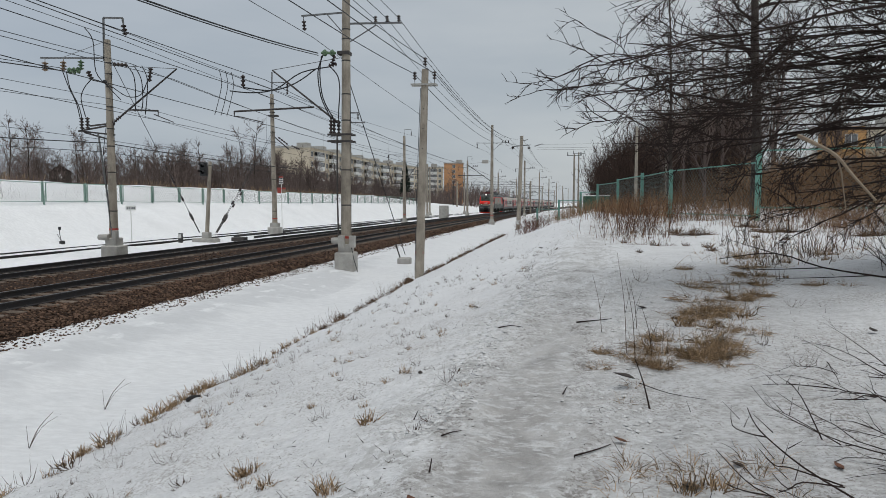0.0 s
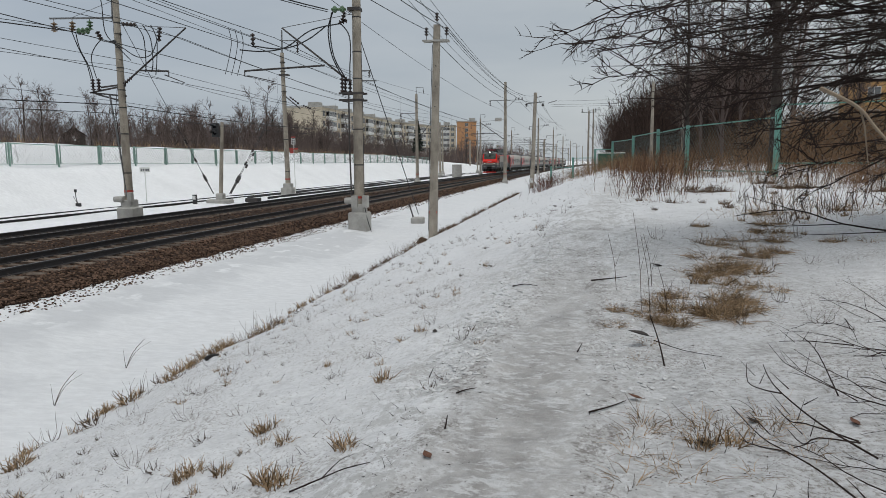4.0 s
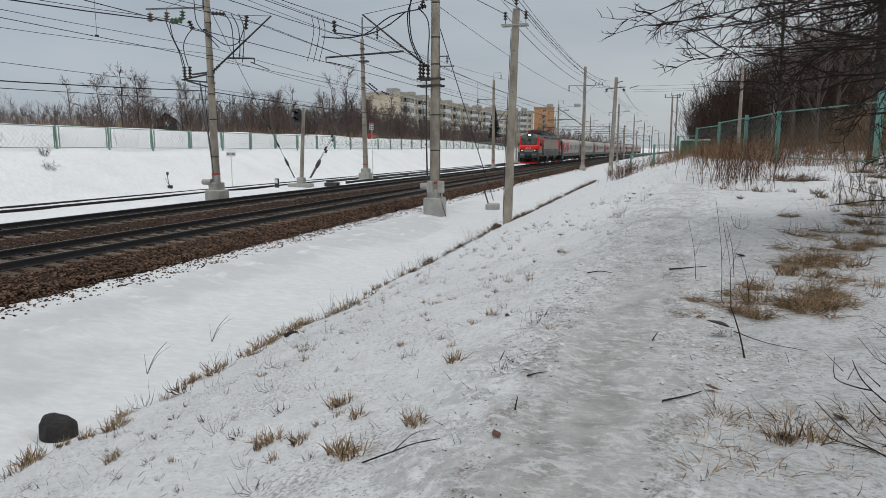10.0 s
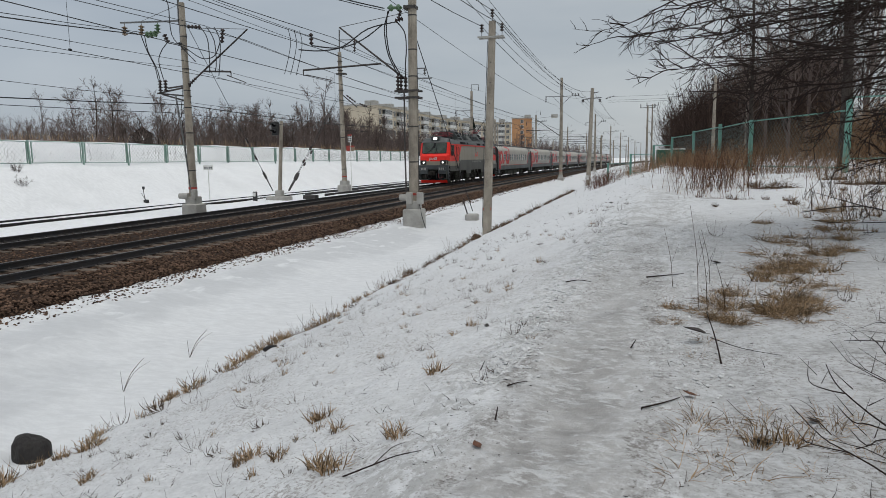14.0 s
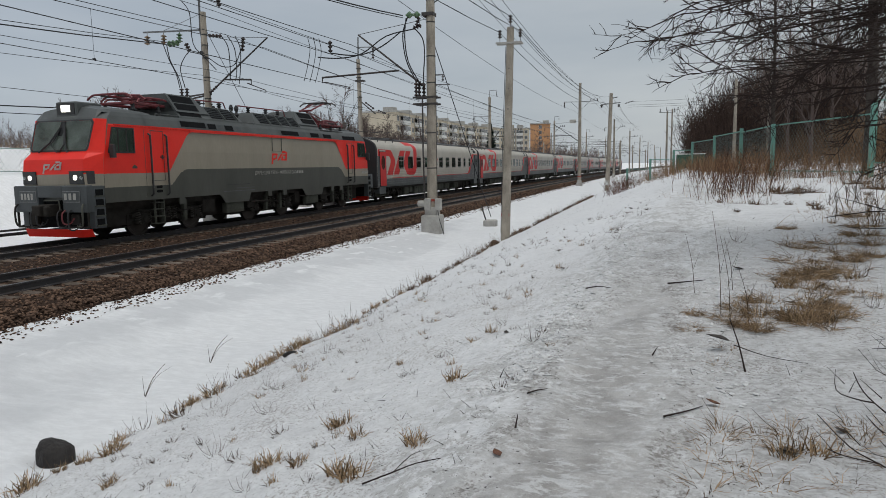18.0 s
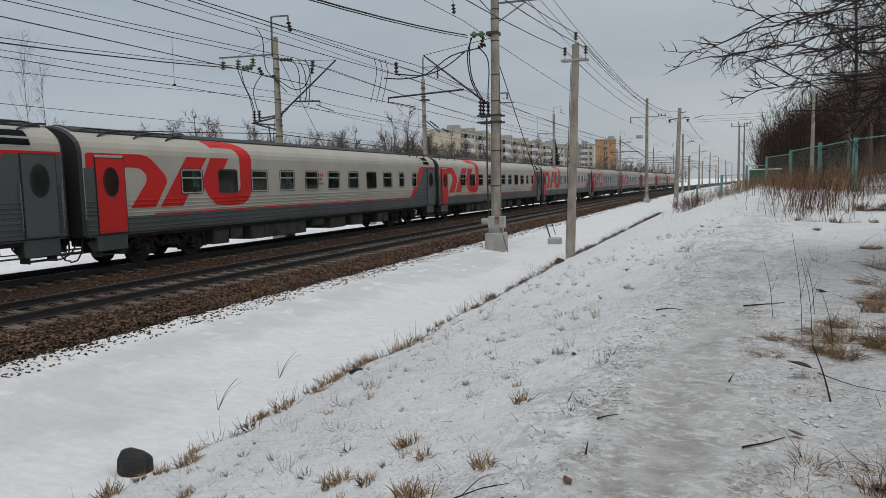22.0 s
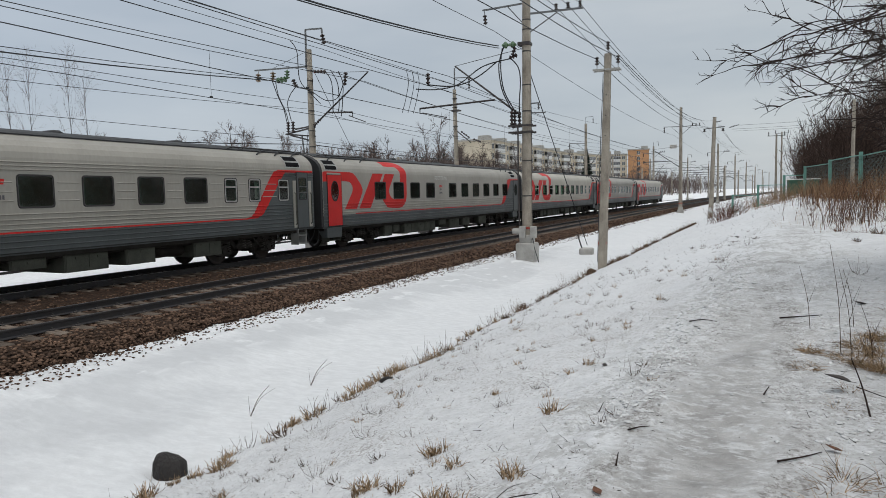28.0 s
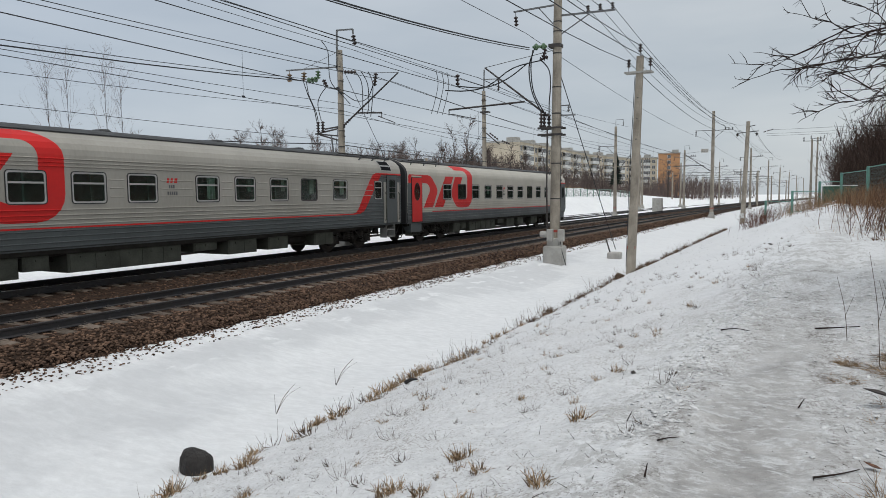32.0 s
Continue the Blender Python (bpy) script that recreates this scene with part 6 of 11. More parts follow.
                part("step_tread", ms, M["undergrey"], sb)
            ms = Mesh()
            ms.tube(smooth_line([(s * 1.36, F(-0.14), 1.30), (s * 1.40, F(-0.24), 1.15), (s * 1.40, F(-0.24), 0.72), (s * 1.30, F(-0.22), 0.58), (s * 1.12, F(-0.2), 0.60)]), 0.032, 6)
            part("end_handrail", ms, M["undergrey"] if s > 0 else M["under"], t)
            ms = Mesh()
            for x in (0.62, 1.44):
                box(ms, s * x, s * (x + 0.05), -0.10, -0.04, 0.52, 1.05, 0.004)
            box(ms, s * 0.62, s * 1.49, -0.10, -0.04, 0.52, 0.57, 0.004)
            part("end_bracket", ms, M["under"], t)
        ms = Mesh()
        box(ms, -0.52, 0.52, -0.13, 0.16, 1.52, 1.90, 0.02)
        part("buffer_beam", ms, M["locofront"], t)
        ms = Mesh()
        box(ms, -1.24, 1.24, 0.10, 0.60, 0.52, 1.55, 0.02)
        part("coupler_recess", ms, M["grille"], t)
        ms = Mesh()
        box(ms, -0.22, 0.22, -0.42, 0.12, 0.92, 1.30, 0.03)
        box(ms, -0.32, 0.02, -0.58, -0.38, 0.95, 1.28, 0.03)
        box(ms, 0.12, 0.28, -0.55, -0.38, 0.98, 1.25, 0.03)
        part("coupler", ms, M["under"], t)
        ms = Mesh()
        ms.tube([(-0.20, F(-0.18), 1.42), (0.42, F(-0.18), 1.42)], 0.022, 5)
        ms.tube([(0.42, F(-0.18), 1.42), (0.46, F(-0.2), 1.12)], 0.022, 5)
        part("uncoupling_bar", ms, M["undergrey"], t)
        for x, w, mt in ((-0.72, 0.56, "rubber"), (-0.48, 0.66, "rubber"), (0.40, 0.60, "rubber"), (0.60, 0.70, "panto"), (0.84, 0.52, "rubber")):
            ms = Mesh()
            ms.tube(smooth_line([(x, F(-0.08), 1.12), (x, F(-0.26), 1.0), (x + 0.06, F(-0.30), w), (x + 0.26, F(-0.22), w - 0.02), (x + 0.34, F(-0.12), w + 0.16)]), 0.024, 6)
            part("brake_hose", ms, M[mt], t)
        for x in (-0.9, 0.9):
            ms = Mesh()
            box(ms, x - 0.18, x + 0.18, -0.06, 0.12, 0.62, 0.98, 0.03)
            part("air_valve_box", ms, M["under"], t)
        # plough blade that turns back at its ends
        ms = Mesh()
        row = ((-1.34, 0.22), (-1.16, -0.02), (1.16, -0.02), (1.34, 0.22))
        v = [(x, F(y + d), z) for z, d in ((0.22, 0.0), (0.48, -0.10)) for x, y in row] + [(x, F(y + d + 0.05), z) for z, d in ((0.22, 0.0), (0.48, -0.10)) for x, y in row]
        fs = []
        for i in range(3):
            fs += [(i, i + 1, i + 5, i + 4), (8 + i + 1, 8 + i, 8 + i + 4, 8 + i + 5), (4 + i, 5 + i, 13 + i, 12 + i), (i, 8 + i, 9 + i, i + 1)]
        fs += [(0, 4, 12, 8), (3, 11, 15, 7)]
        ms.add(v, fs)
        part("snow_plough", ms, M["locored"], t, "red plough blade")
    # roof: curb vents, two sloped ventilation hoods, bus bars and pantographs
    for s in (1, -1):
        for y0, y1, z0, z1 in ((4.6, 6.1, 3.98, 4.20), (6.25, 6.78, 3.97, 4.18), (7.38, 7.95, 3.96, 4.17), (11.85, 13.5, 3.95, 4.16), (14.75, 15.65, 3.95, 4.16), (16.15, 17.1, 3.94, 4.15), (18.5, 20.15, 3.93, 4.14)):
            ms = Mesh()
            drape(ms, [(L(y0 - 0.05), z0 - 0.035), (L(y1 + 0.05), z0 - 0.035), (L(y1 + 0.05), z1 + 0.035), (L(y0 - 0.05), z1 + 0.035)], LOCO_SIDE, 0.016, s)
            cv = part("curb_vent", ms, M["locofront"], t)
            ms = Mesh()
            drape(ms, [(L(y0), z0), (L(y1), z0), (L(y1), z1), (L(y0), z1)], LOCO_SIDE, 0.021, s)
            part("grille", ms, M["grille"], cv)
        for y0 in (6.92, 8.2, 13.9, 15.8):
            ms = Mesh()
            drape(ms, [(L(y0), 3.98), (L(y0 + 0.32), 3.98), (L(y0 + 0.32), 4.16), (L(y0), 4.16)], LOCO_SIDE, 0.03, s)
            part("curb_hatch", ms, M["locofront"], t)
        for y0 in (2.7, 4.5, 8.9, 11.6, 14.5, 17.4, 20.3):
            ms = Mesh()
            drape(ms, [(L(y0), 3.92), (L(y0 + 0.05), 3.92), (L(y0 + 0.05), 4.30), (L(y0), 4.30)], LOCO_SIDE, 0.022, s)
            part("curb_rib", ms, M["locoroof"], t)

    def hood(prof, y0, y1, taper0, taper1, name, parent, material="locoroof"):
        """A ridge along the roof with slanted ends; prof from foot to ridge."""
        top = prof[-1][1]
        foot = prof[0][1]
        ms = Mesh()
        full = list(prof) + [(-a, b) for a, b in reversed(prof)]
        ms.extrude(full, [lambda a, b: (a, L(y0 + taper0 * (b - foot) / (top - foot)), b), lambda a, b: (a, L(y1 - taper1 * (b - foot) / (top - foot)), b)])
        return part(name, ms, M[material], parent)

    def louvre(parent, ya, yb, lo, hi, s):
        """A grille on the slope between two points (x, z), with slats."""
        ms = Mesh()
        nx, nz = (hi[1] - lo[1]), -(hi[0] - lo[0])
        k = math.hypot(nx, nz)
        nx, nz = nx / k, nz / k

        def at(w, off):
            return s * (lo[0] + (hi[0] - lo[0]) * w + nx * off), lo[1] + (hi[1] - lo[1]) * w + nz * off
        a, b = at(0.08, 0.012), at(0.92, 0.012)
        q = [(a[0], L(ya), a[1]), (a[0], L(yb), a[1]), (b[0], L(yb), b[1]), (b[0], L(ya), b[1])]
        ms.add(q, [(0, 1, 2, 3) if s > 0 else (3, 2, 1, 0)])
        g = part("grille", ms, M["grille"], parent)
        return g, at

    for y0, y1, hi0, hi1 in ((4.78, 9.1, 4.78, 6.55), (9.85, 16.15, 14.25, 16.15)):
        flip = y0 > 8
        hd = hood(((1.30, 4.30), (1.28, 4.40), (0.84, 4.93)), y0, y1, 0.55 if flip else 0.0, 0.0 if flip else 0.55, "ventilation_hood", t)
        hh = hood(((1.20, 4.58), (0.70, 5.28)), hi0 - (0.25 if flip else 0), hi1 + (0 if flip else 0.25), 0.45 if flip else 0.0, 0.0 if flip else 0.45, "high_hood", t)
        n = 4 if flip else 2
        a, b = (10.35, 14.05) if flip else (6.75, 8.65)
        for s in (1, -1):
            for j in range(n):
                ya, yb = a + (b - a) * j / n + 0.09, a + (b - a) * (j + 1) / n - 0.09
                g, at = louvre(hd, ya, yb, (1.28, 4.40), (0.84, 4.93), s)
                ms = Mesh()
                for w in (0.2, 0.35, 0.5, 0.65, 0.8):
                    p, q = at(w - 0.03, 0.013), at(w + 0.03, 0.03)
                    ms.add([(p[0], L(ya), p[1]), (p[0], L(yb), p[1]), (q[0], L(yb), q[1]), (q[0], L(ya), q[1])], [(0, 1, 2, 3), (3, 2, 1, 0)])
                part("slats", ms, M["locofront"], hd)
                ms = Mesh()
                p, q = at(0.02, 0.03), at(0.98, 0.03)
                ms.tube([(p[0], L(yb + 0.09), p[1]), (q[0], L(yb + 0.09), q[1])], 0.035, 4)
                part("hood_rib", ms, M["locoroof"], hd)
            ya, yb = (hi0 + 0.35, hi1 - 0.12) if flip else (hi0 + 0.12, hi1 - 0.35)
            louvre(hh, ya, yb, (1.16, 4.635), (0.95, 4.93), s)
            louvre(hh, ya, yb, (0.95, 4.93), (0.72, 5.25), s)
            if not flip:
                louvre(hd, ya, yb, (1.28, 4.36), (1.16, 4.60), s)
    # bus bars on insulators
    for y0, y1, x in ((6.9, 8.95, 0.45), (9.9, 14.0, 0.45)):
        ms = Mesh()
        ms.tube([(x, L(y0 - 0.1), 4.95), (x, L(y0), 5.22), (x, L(y1 - 0.15), 5.26), (x, L(y1), 5.0)], 0.03, 6)
        part("bus_bar", ms, M["panto"], t)
    for x, y, z in ((0.45, 7.1, 4.90), (0.45, 8.5, 4.90), (0.45, 10.7, 4.90), (0.45, 12.2, 4.90), (0.45, 13.3, 4.90), (0.5, 9.3, 4.30), (0.5, 9.7, 4.30), (-0.5, 9.4, 4.30)):
        ms = Mesh()
        k = (5.22 - z) / 0.48
        ms.lathe((x, L(y), z), [(r, h * k) for r, h in ((0.10, 0), (0.05, 0.05), (0.11, 0.12), (0.05, 0.18), (0.11, 0.26), (0.05, 0.32), (0.11, 0.40), (0.05, 0.48))], 8)
        part("roof_insulator", ms, M["rubber"], t)
    ms = Mesh()
    for s in (1, -1):
        ms.tube([(s * 1.24, L(3.5), 4.30), (s * 1.24, L(3.55), 4.40), (s * 1.24, L(19.0), 4.40), (s * 1.24, L(19.05), 4.30)], 0.022, 5)
    part("roof_rail", ms, M["locoroof"], t)
    for y0, up in ((2.75, 0), (17.1, 1)):
        ms = Mesh()
        for x in (-0.62, 0.62):
            ms.tube([(x, L(y0 + 0.2), 4.78), (x, L(y0 + 3.2), 4.78)], 0.058, 6)
        for y in (y0 + 0.3, y0 + 1.6, y0 + 3.0):
            ms.tube([(-0.66, L(y), 4.78), (0.66, L(y), 4.78)], 0.058, 6)
        p = part("pantograph", ms, M["panto"], t, "raised dark red pantograph" if up else "folded dark red pantograph")
        for y in (y0 + 0.4, y0 + 1.7, y0 + 2.9):
            for x in (-0.62, 0.62):
                ms = Mesh()
                ms.lathe((x, L(y), 4.28), [(0.12, 0), (0.06, 0.06), (0.11, 0.12), (0.06, 0.2), (0.11, 0.28), (0.06, 0.36), (0.07, 0.5)], 8)
                part("pantograph_insulator", ms, M["rubber"], p)
        foot = (0, L(y0 + 1.7), 4.84)
        knee = (0, L(y0 - 0.1), 5.52) if up else (0, L(y0 + 3.4), 5.02)
        head = (0, L(y0 + 1.4), 6.02) if up else (0, L(y0 + 0.3), 5.06)
        ms = Mesh()
        ms.tube([foot, knee], [0.08, 0.06], 7)
        ms.tube([(0.3, foot[1] + 0.5, 4.84), (0.25, (foot[1] + knee[1]) / 2 + 0.3, (foot[2] + knee[2]) / 2), (0.2, knee[1] + 0.08, knee[2] - 0.1)], 0.03, 5)
        ms.tube([(-0.4, knee[1], knee[2]), (0.4, knee[1], knee[2])], 0.058, 6)
        part("lower_arm", ms, M["panto"], p)
        ms = Mesh()
        for x in (-0.36, 0.36):
            ms.tube([(x * 0.9, knee[1], knee[2]), (x, head[1], head[2])], 0.05, 6)
        ms.tube([(-0.34, (knee[1] + head[1]) / 2, (knee[2] + head[2]) / 2), (0.34, (knee[1] * 0.3 + head[1] * 0.7), knee[2] * 0.3 + head[2] * 0.7)], 0.02, 5)
        part("upper_arm", ms, M["panto"], p)
        for d in (-0.32, 0.32):
            ms = Mesh()
            ms.tube(smooth_line([(-1.0, head[1] + d, head[2] - 0.15), (-0.84, head[1] + d, head[2] - 0.04), (-0.6, head[1] + d, head[2] + 0.02), (0.6, head[1] + d, head[2] + 0.02), (0.84, head[1] + d, head[2] - 0.04), (1.0, head[1] + d, head[2] - 0.15)]), 0.04, 6)
            part("contact_bow", ms, M["iron"] if up else M["panto"], p)
        ms = Mesh()
        for x in (-0.36, 0.36):
            ms.tube([(x, head[1] - 0.34, head[2] - 0.02), (x, head[1] + 0.34, head[2] - 0.02)], 0.04, 5)
        part("bow_frame", ms, M["iron"], p)
        ms = Mesh()
        ms.bevbox(-0.35, 0.35, foot[1] - 0.25, foot[1] + 0.35, 4.72, 4.95, 0.03)
        for x in (-0.5, 0.5):
            ms.tube(smooth_line([(x, L(y0 + 2.4), 4.82), (x, L(y0 + 2.9), 5.10), (x, L(y0 + 3.5), 4.86)]), 0.025, 5)
        part("drive_unit", ms, M["panto"], p)
        # springs, rods and a bumper frame that lie on the base frame
        for x in (-0.34, -0.14, 0.16, 0.36):
            ms = Mesh()
            ms.tube([(x, L(y0 + 1.95), 4.90), (x, L(y0 + 3.1), 4.93)], 0.055, 7)
            part("raising_spring", ms, M["panto"] if abs(x) < 0.2 else M["rubber"], p)
        for x in (-0.74, 0.74):
            ms = Mesh()
            ms.tube(smooth_line([(x, L(y0 + 0.5), 4.80), (x, L(y0 + 0.75), 4.99), (x, L(y0 + 1.9), 5.00), (x, L(y0 + 2.2), 4.82)]), 0.04, 6)
            part("bumper_hoop", ms, M["panto"], p)
        for y in (0.75, 1.35, 2.3):
            ms = Mesh()
            ms.tube([(-0.74, L(y0 + y), 4.98), (0.74, L(y0 + y + 0.12), 4.98)], 0.032, 5)
            part("cross_rod", ms, M["panto"], p)
    # running gear
    ms = Mesh()
    ms.box(-1.25, 1.25, L(0.4), L(LOCO - 0.4), 1.1, 1.42)
    ms.box(-0.95, 0.95, L(1.2), L(LOCO - 1.2), 0.44, 1.15)
    for yc in (4.2, 11.2, 18.1):
        ms.box(-0.70, 0.70, L(yc - 2.6), L(yc + 2.6), 0.32, 1.15)
    for y0, y1 in ((5.9, 6.7), (9.0, 9.5), (13.2, 13.7), (16.0, 16.7)):
        ms.bevbox(-1.30, 1.30, L(y0), L(y1), 0.62, 1.15, 0.03)
    part("underframe", ms, M["under"], t)
    wd_, ad_ = wheel_mesh(0.61).data("wheel", [M["wheel"], M["tyre"]]), axle_mesh().data("wheelset", M["wheel"])
    for yc in (4.2, 11.2, 18.1):
        bogie(t, L(yc), 2.9, 0.61, wd_, ad_)
        for s in (-1, 1):
            for dy in (-0.62, 0.62):
                ms = Mesh()
                ms.bevbox(min(s * 1.12, s * 1.32), max(s * 1.12, s * 1.32), L(yc + dy) - 0.09, L(yc + dy) + 0.09, 0.42, 1.24, 0.03)
                part("damper", ms, M["undergrey"], t)
            ms = Mesh()
            ms.tube(smooth_line([(s * 1.25, L(yc - 1.9), 0.98), (s * 1.3, L(yc - 0.9), 0.82), (s * 1.3, L(yc + 0.9), 0.82), (s * 1.25, L(yc + 1.9), 0.98)]), 0.028, 5)
            part("sand_pipe", ms, M["under"], t)
    return t


# distance of the first coach's front along the line, second by second
TRAIN_S = (176.66, 173.83, 170.39, 166.35, 161.74, 156.56, 150.81, 144.51, 137.66, 130.27, 122.34, 113.89, 104.91, 95.42, 85.41, 74.9, 63.88, 52.36, 40.49, 27.99, 15.03, 1.61, -12.28, -26.63, -41.48, -56.9, -72.85, -89.31, -106.17, -123.6, -141.58, -160.14, -179.04)
train_things = []


def on_line(s):
    """A pose on the far track, s metres along it."""
    y = s
    for _ in range(3):
        e = max(0.0, y - 14.0)
        y = s - (1.6e-4 ** 2) * e ** 3 / 6 - 0.5 * 0.02347 ** 2 * y
    return pose(at_u(T1, y), y, rail_z(y), 0, 0, heading(y))


def build_train():
    train_things.append((build_loco(), -LOCO / 2 - 0.45))
    made = {kind: build_coach(kind, label) for kind, label in (
        ("plain", "silver-grey passenger coach with red livery bands and dark underframe"),
        ("sleeper", "silver-grey sleeping coach with dark undivided windows and red livery"),
        ("staff", "older ribbed silver coach with dark windows and outside steps"),
        ("restaurant", "silver-grey restaurant coach with red livery bands"),
        ("green", "silver-grey coach with green curtained windows and red livery"),
        ("ribbed", "older ribbed silver coach with vented windows and red livery"))}
    fresh = set(made)
    for i, (kind, shift) in enumerate((("plain", 0), ("plain", 0), ("plain", 0), ("sleeper", 0), ("staff", 0), ("restaurant", -0.87), ("green", -0.62), ("ribbed", -0.82), ("plain", -1.82))):
        c = made[kind] if kind in fresh else copy_thing(made[kind], pose(0, 0, 0))
        fresh.discard(kind)
        train_things.append((c, PITCH * i + PITCH / 2 + shift))


build_train()


# ---- poles, overhead line and line-side things ----
def sub(base, p):
    return (p[0] - base[0], p[1] - base[1], p[2] - base[2])


def insulator(ms, p, q, r=0.075, discs=4, k=0):
    """A string of discs from p to q."""
    p, q = Vector(p), Vector(q)
    pts, rad = [p], [r * 0.25]
    for i in range(discs):
        a, b = (i + 0.15) / discs, (i + 0.85) / discs
        m = (a + b) / 2
        for t, f in ((a, 0.4), (m - 0.08 / discs, 1.0), (m + 0.12 / discs, 0.9), (b, 0.4)):
            pts.append(p.lerp(q, t))
            rad.append(r * f)
    pts.append(q)
    rad.append(r * 0.25)
    ms.tube(pts, rad, 9, k)


def shaft(ms, top, r0, r1, n=16):
    """A tapered spun-concrete shaft from the origin up to top."""
    top = Vector(top)
    pts = [top * t for t in (0, 0.25, 0.5, 0.75, 1.0)]
    ms.tube(pts, [r0 + (r1 - r0) * t for t in (0, 0.25, 0.5, 0.75, 1.0)], n)


def collar(ms, z, r, h=0.06, top=(0, 0, 1)):
    c = Vector((top[0] * z / max(0.01, top[2]), top[1] * z / max(0.01, top[2]), z))
    ms.tube([c - Vector((0, 0, h / 2)), c + Vector((0, 0, h / 2))], r, 16)


def pole_base(name, label, x, y, z0, top, r0, r1, foundation, group, band=None):
    base = (x, y, z0)
    t = thing(name, label, "pole", pose(*base), group)
    ms = Mesh()
    tp = sub(base, top)
    shaft(ms, tp, r0, r1)
    part("shaft", ms, M["concrete"], t, smooth=False)
    if foundation:
        w, h = foundation
        ms = Mesh()
        ms.bevbox(-w / 2, w / 2, -w / 2, w / 2, -0.5, h, 0.05)
        part("foundation", ms, M["concrete2"], t, "pale concrete foundation block")
        ms = Mesh()
        ms.bevbox(-w * 0.34, w * 0.34, -w * 0.34, w * 0.34, h, h + 0.35, 0.04)
        part("pole_socket", ms, M["concrete2"], t)
    if band:
        ms = Mesh()
        collar(ms, band, r0 * 1.0 + 0.004, 0.10, tp)
        part("red_band", ms, M["redpaint"], t, "faded red painted band")
    return t, base


def cantilever(t, base, foot, tip, tie, bar0, bar1, reg, wire_low):
    """A slanted boom with its insulator, a stay, a horizontal tube and a registration arm, given in world places."""
    f, tp, ti = sub(base, foot), sub(base, tip), sub(base, tie)
    ms = Mesh()
    a = Vector(f).lerp(Vector(tp), 0.13)
    ms.tube([tuple(a), tp], [0.045, 0.035], 7)
    b = part("cantilever_boom", ms, M["iron"], t)
    ms = Mesh()
    insulator(ms, f, tuple(a), 0.085, 4)
    part("boom_insulator", ms, M["ins"], b)
    ms = Mesh()
    ms.tube([ti, tp], 0.013, 5)
    part("stay_rod", ms, M["iron"], b)
    ms = Mesh()
    ms.tube([sub(base, bar0), sub(base, bar1)], 0.042, 7)
    part("cantilever_tube", ms, M["iron"], t)
    ms = Mesh()
    w = sub(base, wire_low)
    ms.tube([sub(base, bar1), (sub(base, bar1)[0], w[1], sub(base, bar1)[2] - 0.22), sub(base, reg)], 0.028, 6)
    ms.tube([sub(base, reg), w], 0.02, 6)
    part("registration_arm", ms, M["iron"], t)


